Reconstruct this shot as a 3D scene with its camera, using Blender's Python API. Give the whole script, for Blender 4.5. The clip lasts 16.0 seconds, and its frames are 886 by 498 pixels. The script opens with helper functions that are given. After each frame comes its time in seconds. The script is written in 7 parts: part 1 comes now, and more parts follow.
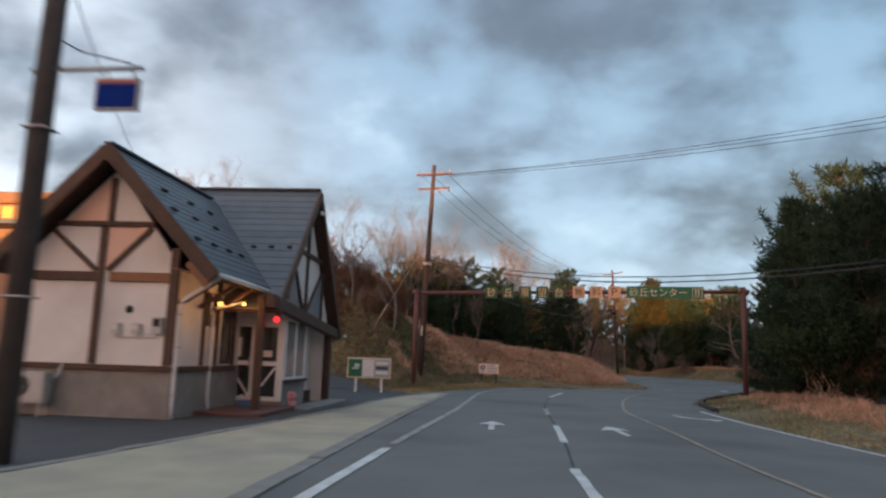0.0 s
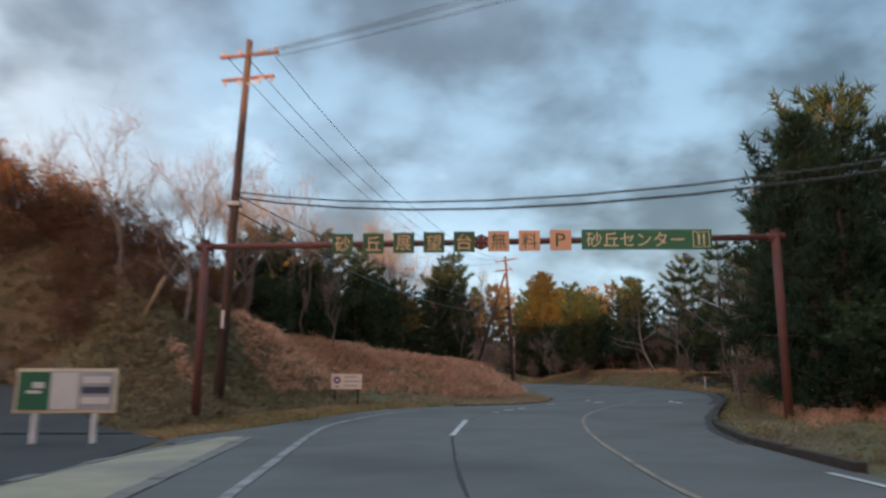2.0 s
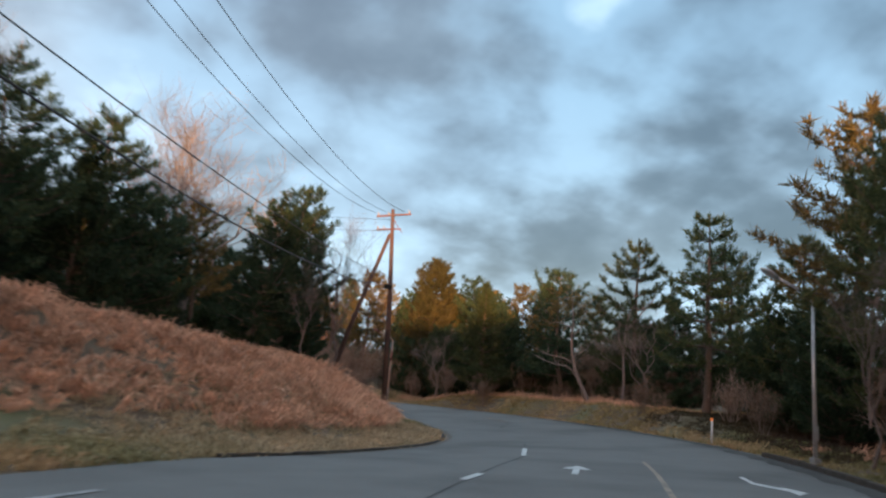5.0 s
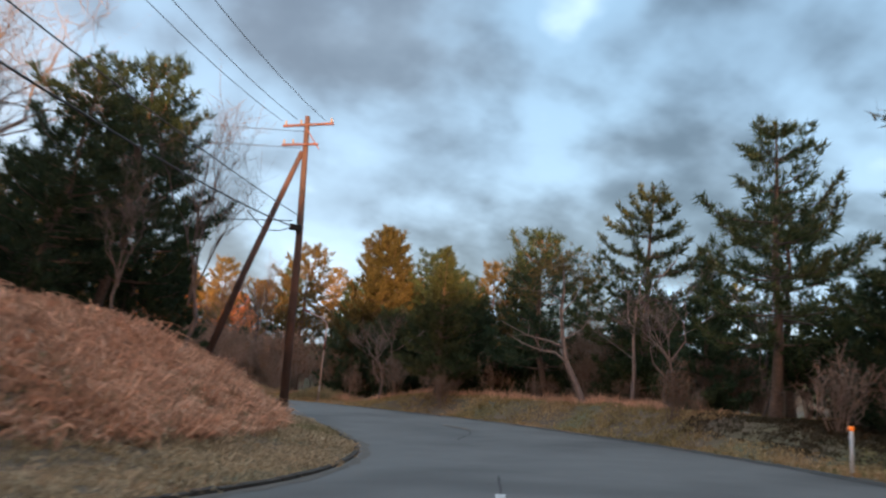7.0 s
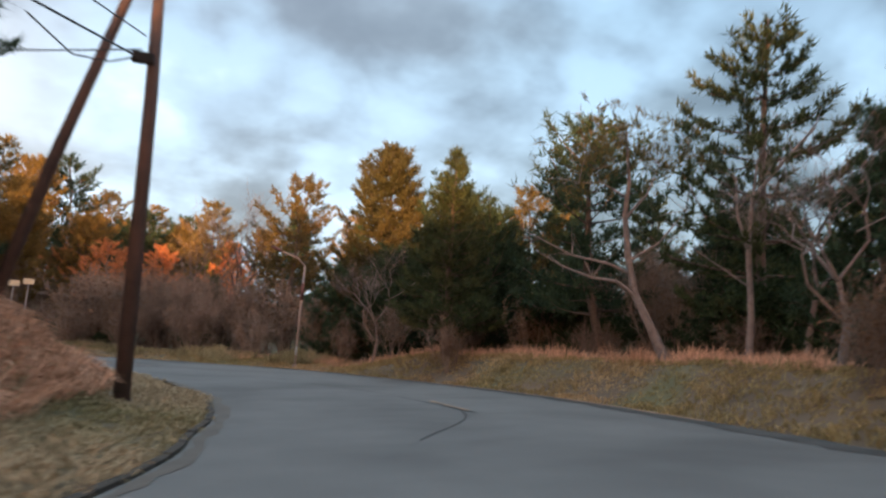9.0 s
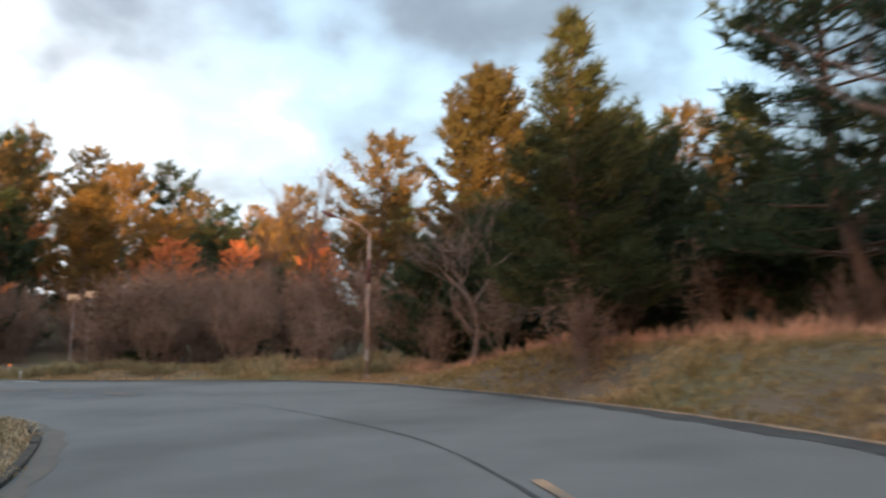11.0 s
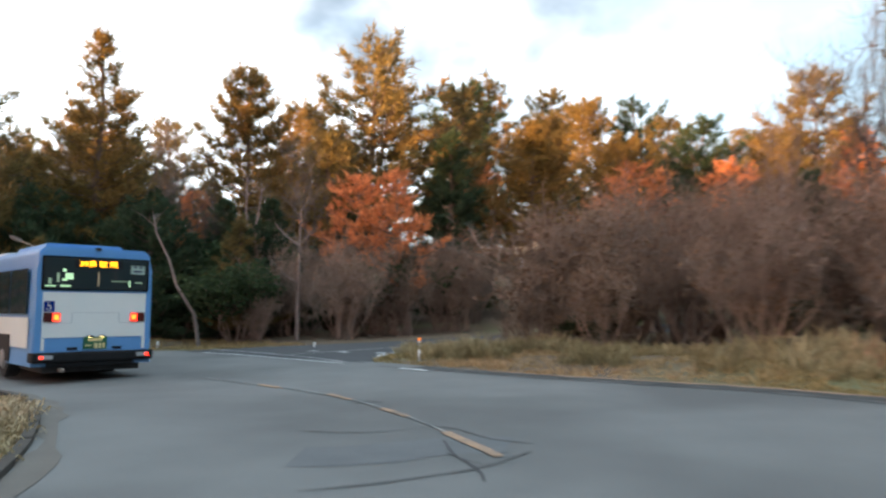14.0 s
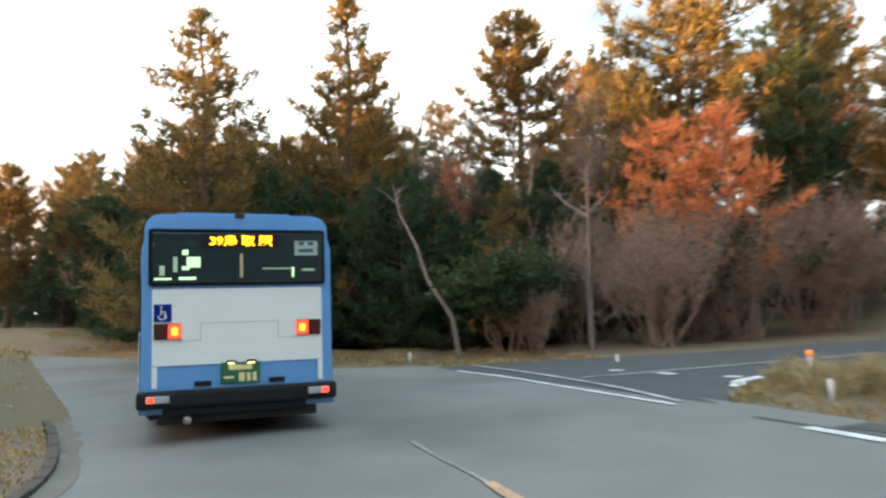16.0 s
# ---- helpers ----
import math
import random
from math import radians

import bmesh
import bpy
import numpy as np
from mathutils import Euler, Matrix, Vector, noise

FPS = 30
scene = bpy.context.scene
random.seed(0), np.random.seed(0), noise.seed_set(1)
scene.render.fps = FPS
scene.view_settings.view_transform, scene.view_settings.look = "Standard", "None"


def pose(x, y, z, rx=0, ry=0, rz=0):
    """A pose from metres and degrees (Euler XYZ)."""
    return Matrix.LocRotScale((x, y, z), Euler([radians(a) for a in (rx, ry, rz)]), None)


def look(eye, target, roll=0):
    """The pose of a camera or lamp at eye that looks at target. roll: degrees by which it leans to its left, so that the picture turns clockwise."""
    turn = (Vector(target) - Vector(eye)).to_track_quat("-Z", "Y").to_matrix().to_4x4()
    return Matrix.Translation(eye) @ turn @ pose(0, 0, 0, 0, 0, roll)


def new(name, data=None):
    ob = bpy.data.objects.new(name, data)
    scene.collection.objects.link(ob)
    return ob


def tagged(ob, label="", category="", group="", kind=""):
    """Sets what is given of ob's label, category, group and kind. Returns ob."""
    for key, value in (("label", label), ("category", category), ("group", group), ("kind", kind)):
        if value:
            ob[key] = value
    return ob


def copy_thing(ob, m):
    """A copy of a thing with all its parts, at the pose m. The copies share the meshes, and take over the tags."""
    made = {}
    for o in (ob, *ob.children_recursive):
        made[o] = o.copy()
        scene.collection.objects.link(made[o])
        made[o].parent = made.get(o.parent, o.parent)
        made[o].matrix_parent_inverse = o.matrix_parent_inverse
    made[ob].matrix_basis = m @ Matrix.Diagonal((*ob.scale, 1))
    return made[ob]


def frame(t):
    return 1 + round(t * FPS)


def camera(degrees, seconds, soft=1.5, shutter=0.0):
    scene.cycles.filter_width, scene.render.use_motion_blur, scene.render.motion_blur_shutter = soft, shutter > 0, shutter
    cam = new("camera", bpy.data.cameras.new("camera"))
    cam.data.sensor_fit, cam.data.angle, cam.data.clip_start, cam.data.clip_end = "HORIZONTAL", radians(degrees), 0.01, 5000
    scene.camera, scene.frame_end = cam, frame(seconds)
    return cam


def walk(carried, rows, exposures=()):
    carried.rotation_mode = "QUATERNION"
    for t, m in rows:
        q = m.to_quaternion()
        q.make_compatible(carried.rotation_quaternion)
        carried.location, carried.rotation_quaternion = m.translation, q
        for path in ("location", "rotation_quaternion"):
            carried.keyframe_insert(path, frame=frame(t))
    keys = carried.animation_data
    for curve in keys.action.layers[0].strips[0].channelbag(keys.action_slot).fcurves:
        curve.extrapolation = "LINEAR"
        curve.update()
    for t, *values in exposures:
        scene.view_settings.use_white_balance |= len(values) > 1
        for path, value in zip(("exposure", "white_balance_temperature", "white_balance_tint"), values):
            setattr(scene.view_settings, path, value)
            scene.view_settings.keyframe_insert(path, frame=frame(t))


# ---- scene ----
cam = camera(63.7, 16.0, 2.3, 0.6)
PATH = [
    (0, (3.161, 0.255, 1.579), (2.983, 2.224, 1.881), 1.9),
    (0.5, (3.186, 4.17, 1.534), (3.057, 6.14, 1.855), 1.6),
    (1, (3.233, 8.056, 1.478), (3.19, 10.029, 1.801), 0.6),
    (1.5, (3.243, 12.018, 1.507), (3.322, 13.983, 1.868), 1.0),
    (2, (3.474, 15.953, 1.467), (3.648, 17.917, 1.803), 0.2),
    (2.5, (3.841, 19.799, 1.497), (4.089, 21.758, 1.809), 0.8),
    (3, (4.367, 23.828, 1.498), (4.653, 25.785, 1.799), 1.8),
    (3.5, (5.032, 27.508, 1.471), (5.365, 29.456, 1.779), 2.7),
    (4, (5.812, 30.882, 1.492), (6.195, 32.815, 1.836), 3.9),
    (6.5, (11.285, 47.366, 0.884), (11.839, 49.243, 1.294), 4.8),
    (7, (12.596, 50.34, 0.881), (13.146, 52.217, 1.296), 5.3),
    (7.5, (13.963, 53.268, 0.849), (14.486, 55.154, 1.26), 5.0),
    (8, (15.298, 56.117, 0.818), (15.775, 58.022, 1.196), 4.8),
    (10.5, (20.711, 70.556, 1.09), (20.994, 72.518, 1.354), 0.3),
    (11, (20.909, 73.23, 1.107), (20.973, 75.209, 1.389), 0.2),
    (11.5, (20.744, 75.947, 1.091), (20.58, 77.923, 1.356), -0.1),
    (12, (20.398, 78.407, 1.177), (20.052, 80.364, 1.406), -0.4),
    (12.5, (19.763, 80.69, 1.283), (19.191, 82.593, 1.508), 0.4),
    (13, (18.805, 82.859, 1.343), (18.028, 84.692, 1.531), 0.7),
    (13.5, (18.043, 84.855, 1.315), (17.054, 86.586, 1.479), 0.6),
    (14, (17.015, 86.696, 1.324), (15.858, 88.318, 1.494), 0.1),
    (14.5, (15.748, 88.431, 1.347), (14.429, 89.925, 1.524), -0.3),
    (15, (14.259, 90.038, 1.324), (12.801, 91.396, 1.504), -0.9),
    (15.5, (12.687, 91.558, 1.293), (11.089, 92.748, 1.469), -1.5),
    (16, (11.01, 92.672, 1.305), (9.299, 93.691, 1.479), -1.7),
]
walk(cam, [(t, look(eye, target, roll)) for t, eye, target, roll in PATH],
     [(0, 1.0, 6350, 9), (3.5, 1.25, 6250, 5), (8, 1.52, 6550, 10), (11, 1.85, 6850, 9), (13.5, 2.08, 6500, 6), (16, 2.64, 6850, 2)])
from mathutils.bvhtree import BVHTree

# ---------------------------------------------------------------- light
SUN_DIR = Vector((-0.26, -0.96, 0.030)).normalized()      # towards the sun, low behind the first camera
sun_data = bpy.data.lights.new("sun", "SUN")
sun_data.energy, sun_data.angle, sun_data.color = 5.0, radians(0.6), (1.0, 0.52, 0.21)
sun = new("sun", sun_data)
sun.matrix_world = look((0, 0, 60), Vector((0, 0, 60)) - SUN_DIR)

world = bpy.data.worlds.new("dusk_sky")
scene.world = world
world.use_nodes = True
WN, WL = world.node_tree.nodes, world.node_tree.links
WN.clear()


def wnode(kind, **kw):
    n = WN.new(kind)
    for k, v in kw.items():
        n.inputs[k].default_value = v
    return n


def wmath(op, a, b=None, clamp=False):
    n = WN.new("ShaderNodeMath")
    n.operation, n.use_clamp = op, clamp
    for i, v in enumerate((a, b)):
        if v is None:
            continue
        if isinstance(v, (int, float)):
            n.inputs[i].default_value = v
        else:
            WL.new(v, n.inputs[i])
    return n.outputs[0]


def wmix(fac, a, b):
    n = WN.new("ShaderNodeMix")
    n.data_type = "RGBA"
    for sock, v in ((n.inputs[0], fac), (n.inputs[6], a), (n.inputs[7], b)):
        if isinstance(v, tuple):
            sock.default_value = (*v, 1)
        elif isinstance(v, (int, float)):
            sock.default_value = v
        else:
            WL.new(v, sock)
    return n.outputs[2]


def wramp(v, lo, hi):
    n = WN.new("ShaderNodeMapRange")
    n.interpolation_type = "SMOOTHSTEP"
    n.inputs[1].default_value, n.inputs[2].default_value = lo, hi
    WL.new(v, n.inputs[0])
    return n.outputs[0]


sky = WN.new("ShaderNodeTexSky")
sky.sky_type, sky.sun_disc = "NISHITA", False
sky.sun_elevation = math.asin(SUN_DIR.z)
sky.sun_rotation = math.atan2(SUN_DIR.x, SUN_DIR.y)
sky.air_density, sky.dust_density = 1.0, 1.5
coord = WN.new("ShaderNodeTexCoord")
sep = WN.new("ShaderNodeSeparateXYZ")
WL.new(coord.outputs["Generated"], sep.inputs[0])
up = wmath("MAXIMUM", sep.outputs[2], 0.0)
den = wmath("ADD", up, 0.42)
flat = WN.new("ShaderNodeCombineXYZ")
WL.new(wmath("DIVIDE", sep.outputs[0], den), flat.inputs[0])
WL.new(wmath("DIVIDE", sep.outputs[1], den), flat.inputs[1])


def wnoise(scale, detail, rough, shift, distort=0.0):
    m = WN.new("ShaderNodeMapping")
    m.inputs["Location"].default_value = shift
    WL.new(flat.outputs[0], m.inputs["Vector"])
    n = wnode("ShaderNodeTexNoise", Scale=scale, Detail=detail, Roughness=rough, Distortion=distort)
    WL.new(m.outputs[0], n.inputs["Vector"])
    return n.outputs["Fac"]


big = wnoise(1.9, 5.0, 0.46, (3.1, 7.3, 0), 0.1)
mid = wnoise(4.4, 4.0, 0.45, (1.7, 2.2, 4.0), 0.1)
fine = wnoise(11.0, 3.0, 0.45, (5.2, 0.4, 1.0), 0.0)
cover = wmath("ADD", wmath("MULTIPLY", big, 0.58), wmath("ADD", wmath("MULTIPLY", mid, 0.33), wmath("MULTIPLY", fine, 0.09)))
# the bright quarter of the sky, towards the west-north-west
glow_dot = wmath("ADD", wmath("MULTIPLY", sep.outputs[0], -0.87), wmath("MULTIPLY", sep.outputs[1], 0.50))
glow = wramp(glow_dot, 0.58, 1.02)
dark_cloud = wramp(cover, 0.435, 0.575)
light_cloud = wmix(wramp(up, 0.02, 0.55), (0.47, 0.66, 0.85), (0.28, 0.45, 0.63))
light_cloud = wmix(wmath("MULTIPLY", wramp(mid, 0.40, 0.62), 0.55), light_cloud, (0.20, 0.30, 0.42))
dark_tone = wmix(wramp(wmath("ADD", wmath("MULTIPLY", mid, 0.75), wmath("MULTIPLY", fine, 0.25)), 0.36, 0.64), (0.180, 0.250, 0.332), (0.092, 0.140, 0.202))
clouds = wmix(dark_cloud, light_cloud, dark_tone)
gaps = wramp(cover, 0.43, 0.34)
clouds = wmix(gaps, clouds, (0.56, 0.75, 0.91))
warm = wramp(glow_dot, -0.1, 0.75)
clouds = wmix(wmath("MULTIPLY", warm, 0.13), clouds, (0.66, 0.62, 0.72))
clouds = wmix(wmath("MULTIPLY", glow, wramp(wmath("ADD", wmath("MULTIPLY", big, 0.8), wmath("MULTIPLY", mid, 0.2)), 0.62, 0.47)), clouds, (1.02, 1.06, 1.15))
# the warm afterglow low round the sun, and the brighter zenith
sun_dot = wmath("ADD", wmath("MULTIPLY", sep.outputs[0], -0.26), wmath("MULTIPLY", sep.outputs[1], -0.96))
low = wramp(up, 0.50, 0.02)
clouds = wmix(wmath("MULTIPLY", wramp(sun_dot, 0.10, 0.95), low), clouds, (5.2, 2.75, 1.75))
clouds = wmix(wmath("MULTIPLY", wramp(up, 0.62, 0.95), 0.8), clouds, (1.05, 1.25, 1.45))
mixed = WN.new("ShaderNodeMix")
mixed.data_type, mixed.blend_type = "RGBA", "ADD"
mixed.inputs[0].default_value = 0.06
WL.new(clouds, mixed.inputs[6])
WL.new(sky.outputs[0], mixed.inputs[7])
back = WN.new("ShaderNodeBackground")
WL.new(mixed.outputs[2], back.inputs[0])
back.inputs[1].default_value = 0.50
wout = WN.new("ShaderNodeOutputWorld")
WL.new(back.outputs[0], wout.inputs[0])

# ---------------------------------------------------------------- materials


def surface(name, a, b, rough=0.8, metal=0.0, scale=6.0, fine=60.0, bump=0.15, spread=0.5, island=0.0, obj=0.0, spec=0.5, coat=0.0, third=None):
    """Two colours mixed by noise at two scales, with a fine relief; island and obj: variation from piece to piece."""
    m = bpy.data.materials.new(name)
    m.use_nodes = True
    n, l = m.node_tree.nodes, m.node_tree.links
    p = n["Principled BSDF"]
    p.inputs["Roughness"].default_value, p.inputs["Metallic"].default_value = rough, metal
    p.inputs["Specular IOR Level"].default_value = spec
    p.inputs["Coat Weight"].default_value = coat
    tc = n.new("ShaderNodeTexCoord")
    n1, n2 = n.new("ShaderNodeTexNoise"), n.new("ShaderNodeTexNoise")
    n1.inputs["Scale"].default_value, n1.inputs["Detail"].default_value = scale, 5
    n2.inputs["Scale"].default_value, n2.inputs["Detail"].default_value = fine, 3
    l.new(tc.outputs["Object"], n1.inputs["Vector"])
    l.new(tc.outputs["Object"], n2.inputs["Vector"])
    add = n.new("ShaderNodeMath")
    add.operation = "ADD"
    l.new(n1.outputs[0], add.inputs[0])
    half = n.new("ShaderNodeMath")
    half.operation = "MULTIPLY"
    half.inputs[1].default_value = 0.6
    l.new(n2.outputs[0], half.inputs[0])
    l.new(half.outputs[0], add.inputs[1])
    rng = n.new("ShaderNodeMapRange")
    rng.inputs[1].default_value, rng.inputs[2].default_value = 0.8 - spread * 0.6, 0.8 + spread * 0.6
    l.new(add.outputs[0], rng.inputs[0])
    mix = n.new("ShaderNodeMix")
    mix.data_type = "RGBA"
    mix.inputs[6].default_value, mix.inputs[7].default_value = (*a, 1), (*b, 1)
    l.new(rng.outputs[0], mix.inputs[0])
    colour = mix.outputs[2]
    if third:
        n3 = n.new("ShaderNodeTexNoise")
        n3.inputs["Scale"].default_value, n3.inputs["Detail"].default_value = scale * 0.23, 3
        l.new(tc.outputs["Object"], n3.inputs["Vector"])
        r3 = n.new("ShaderNodeMapRange")
        r3.inputs[1].default_value, r3.inputs[2].default_value = 0.48, 0.66
        l.new(n3.outputs[0], r3.inputs[0])
        m3 = n.new("ShaderNodeMix")
        m3.data_type = "RGBA"
        m3.inputs[7].default_value = (*third, 1)
        l.new(r3.outputs[0], m3.inputs[0])
        l.new(colour, m3.inputs[6])
        colour = m3.outputs[2]
    for amount, kind, sock in ((island, "ShaderNodeNewGeometry", "Random Per Island"), (obj, "ShaderNodeObjectInfo", "Random")):
        if amount:
            src = n.new(kind)
            r = n.new("ShaderNodeMapRange")
            r.inputs[3].default_value, r.inputs[4].default_value = 1 - amount, 1 + amount
            l.new(src.outputs[sock], r.inputs[0])
            hsv = n.new("ShaderNodeHueSaturation")
            l.new(r.outputs[0], hsv.inputs["Value"])
            l.new(colour, hsv.inputs["Color"])
            colour = hsv.outputs[0]
    l.new(colour, p.inputs["Base Color"])
    if bump:
        b_ = n.new("ShaderNodeBump")
        b_.inputs["Strength"].default_value, b_.inputs["Distance"].default_value = bump, 0.02
        l.new(add.outputs[0], b_.inputs["Height"])
        l.new(b_.outputs[0], p.inputs["Normal"])
    return m


def leafy(name, a, b, third=None, through_light=0.38, island=0.35, obj=0.2):
    m = surface(name, a, b, rough=0.75, scale=0.5, fine=4.0, bump=0, island=island, obj=obj, spec=0.2, third=third)
    n, l = m.node_tree.nodes, m.node_tree.links
    p, out = n["Principled BSDF"], n["Material Output"]
    tr, mx = n.new("ShaderNodeBsdfTranslucent"), n.new("ShaderNodeMixShader")
    l.new(p.inputs["Base Color"].links[0].from_socket, tr.inputs[0])
    mx.inputs[0].default_value = through_light
    l.new(p.outputs[0], mx.inputs[1])
    l.new(tr.outputs[0], mx.inputs[2])
    l.new(mx.outputs[0], out.inputs[0])
    return m


def glowing(name, colour, strength):
    m = bpy.data.materials.new(name)
    m.use_nodes = True
    p = m.node_tree.nodes["Principled BSDF"]
    p.inputs["Base Color"].default_value = (*colour, 1)
    p.inputs["Emission Color"].default_value = (*colour, 1)
    p.inputs["Emission Strength"].default_value = strength
    return m


def glass(name, tint, rough=0.03, clear=0.5):
    m = bpy.data.materials.new(name)
    m.use_nodes = True
    p = m.node_tree.nodes["Principled BSDF"]
    p.inputs["Base Color"].default_value = (*tint, 1)
    p.inputs["Roughness"].default_value = rough
    p.inputs["Transmission Weight"].default_value = clear
    p.inputs["IOR"].default_value = 1.5
    p.inputs["Specular IOR Level"].default_value = 0.7
    return m


M_ASPHALT = surface("asphalt", (0.108, 0.108, 0.105), (0.155, 0.154, 0.147), 0.86, scale=0.9, fine=55, bump=0.3, spread=0.7, third=(0.088, 0.087, 0.084))
M_ASPHALT_NEW = surface("dark_asphalt", (0.034, 0.036, 0.040), (0.052, 0.054, 0.057), 0.85, scale=1.2, fine=60, bump=0.25)
M_PATCH = surface("asphalt_patch", (0.082, 0.085, 0.088), (0.110, 0.112, 0.113), 0.85, scale=2.0, fine=60, bump=0.3)
M_CRACK = surface("road_crack", (0.034, 0.034, 0.035), (0.062, 0.061, 0.060), 0.9, scale=5, fine=60, bump=0.2)
M_PAVE = surface("pavement_beige", (0.30, 0.265, 0.19), (0.40, 0.35, 0.26), 0.85, scale=1.5, fine=50, bump=0.2, third=(0.25, 0.23, 0.19))
M_LINE = surface("road_paint_white", (0.36, 0.37, 0.37), (0.62, 0.63, 0.62), 0.7, scale=3.0, fine=26, bump=0.1, spread=0.35)
M_LINE_OLD = surface("road_paint_worn", (0.14, 0.14, 0.14), (0.38, 0.38, 0.38), 0.8, scale=2.2, fine=20, bump=0.1, spread=0.35)
M_LINE_FAINT = surface("road_paint_faint", (0.105, 0.105, 0.100), (0.24, 0.235, 0.22), 0.8, scale=2.2, fine=20, bump=0.1, spread=0.4)
M_LINE_BUFF = surface("road_paint_buff", (0.125, 0.113, 0.100), (0.37, 0.29, 0.215), 0.75, scale=2.2, fine=18, bump=0.1, spread=0.4)
M_ORANGE = surface("road_paint_orange", (0.13, 0.105, 0.085), (0.42, 0.25, 0.14), 0.75, scale=2.2, fine=18, bump=0.1, spread=0.4)
M_KERB = surface("kerb_concrete", (0.15, 0.145, 0.135), (0.25, 0.24, 0.225), 0.9, scale=3, fine=45, bump=0.3, third=(0.13, 0.13, 0.11))
M_GUTTER_SAND = surface("gutter_sand", (0.085, 0.076, 0.066), (0.135, 0.118, 0.100), 0.92, scale=1.6, fine=30, bump=0.3, spread=0.6)
M_EDGE_SAND = surface("edge_sand", (0.22, 0.135, 0.085), (0.36, 0.235, 0.15), 0.95, scale=2.2, fine=30, bump=0.4, spread=0.6)
M_GUTTER = surface("gutter_dirt", (0.026, 0.025, 0.024), (0.075, 0.073, 0.070), 0.9, scale=1.6, fine=30, bump=0.3, spread=0.5)
# brown leaf litter, its colour also darkened for the shade under the pines
M_GRASS_BROWN_SHADE = leafy("brown_litter_grass", (0.045, 0.030, 0.020), (0.088, 0.058, 0.038), (0.066, 0.054, 0.028), 0.3, 0.3, 0.0)
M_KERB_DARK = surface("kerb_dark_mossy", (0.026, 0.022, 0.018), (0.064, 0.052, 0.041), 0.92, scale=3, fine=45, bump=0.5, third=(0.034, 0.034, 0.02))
M_GROUND = surface("ground_soil", (0.080, 0.058, 0.038), (0.155, 0.110, 0.070), 0.95, scale=0.7, fine=14, bump=0.6, spread=0.8, third=(0.115, 0.118, 0.050))
# withered straw, with the pink of the evening sky painted into its colour
M_GRASS_DRY = leafy("dry_grass", (0.57, 0.315, 0.205), (0.73, 0.450, 0.305), (0.45, 0.250, 0.160), 0.3, 0.3, 0.0)
M_GRASS_PALE = leafy("pale_grass", (0.34, 0.27, 0.15), (0.48, 0.39, 0.23), (0.20, 0.17, 0.09), 0.3, 0.3, 0.0)
M_GRASS_GREEN = leafy("short_grass", (0.25, 0.195, 0.088), (0.41, 0.305, 0.155), (0.50, 0.335, 0.19), 0.3, 0.3, 0.0)
M_GRASS_VERGE = leafy("green_verge_grass", (0.125, 0.138, 0.056), (0.235, 0.225, 0.098), (0.30, 0.245, 0.13), 0.3, 0.3, 0.0)
M_BARK = surface("pine_bark", (0.060, 0.042, 0.032), (0.15, 0.105, 0.080), 0.95, scale=9, fine=30, bump=0.8)
M_BARK_PALE = surface("pale_bark", (0.12, 0.095, 0.085), (0.26, 0.21, 0.19), 0.9, scale=6, fine=40, bump=0.4)
M_TWIG_GREY = surface("grey_twig_bark", (0.092, 0.075, 0.066), (0.165, 0.130, 0.114), 0.9, scale=5, fine=40, bump=0.2, obj=0.25)
M_TWIG = surface("twig_bark", (0.150, 0.112, 0.090), (0.30, 0.222, 0.178), 0.9, scale=5, fine=40, bump=0.2, obj=0.25)
# M_NEEDLE and M_NEEDLE_LIGHT hold some of the low sun's gold in their colour
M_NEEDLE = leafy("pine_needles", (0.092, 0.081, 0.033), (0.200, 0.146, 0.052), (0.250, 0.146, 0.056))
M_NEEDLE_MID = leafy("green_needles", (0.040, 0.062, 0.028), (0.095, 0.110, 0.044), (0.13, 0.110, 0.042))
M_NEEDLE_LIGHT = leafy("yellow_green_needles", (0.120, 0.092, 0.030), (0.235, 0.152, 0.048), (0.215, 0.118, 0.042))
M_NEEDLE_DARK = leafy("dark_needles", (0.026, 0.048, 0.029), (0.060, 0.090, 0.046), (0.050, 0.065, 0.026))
M_LEAF_RUSSET = leafy("russet_leaves", (0.50, 0.185, 0.075), (0.66, 0.265, 0.11), (0.40, 0.16, 0.075))
M_LEAF_BROWN = leafy("withered_leaves", (0.12, 0.075, 0.050), (0.22, 0.14, 0.085), (0.085, 0.075, 0.040))
M_LEAF_RUSTY = leafy("rusty_leaves", (0.15, 0.066, 0.034), (0.24, 0.112, 0.056), (0.11, 0.060, 0.036))
M_GRASS_OLIVE = leafy("olive_brown_grass", (0.20, 0.155, 0.090), (0.31, 0.235, 0.145), (0.15, 0.128, 0.062), 0.3, 0.3, 0.0)
M_GRASS_TAN = leafy("tan_grass", (0.36, 0.270, 0.165), (0.50, 0.375, 0.24), (0.27, 0.23, 0.118), 0.3, 0.3, 0.0)
# olive needles with sunlit gold mixed into the colour
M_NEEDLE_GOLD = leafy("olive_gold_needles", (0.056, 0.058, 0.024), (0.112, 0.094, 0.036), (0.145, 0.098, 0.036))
M_LEAF_GREEN = leafy("evergreen_leaves", (0.025, 0.045, 0.020), (0.052, 0.075, 0.032))
M_STUCCO = surface("stucco_cream", (0.60, 0.592, 0.58), (0.70, 0.69, 0.67), 0.9, scale=2.2, fine=70, bump=0.2, third=(0.54, 0.53, 0.515))
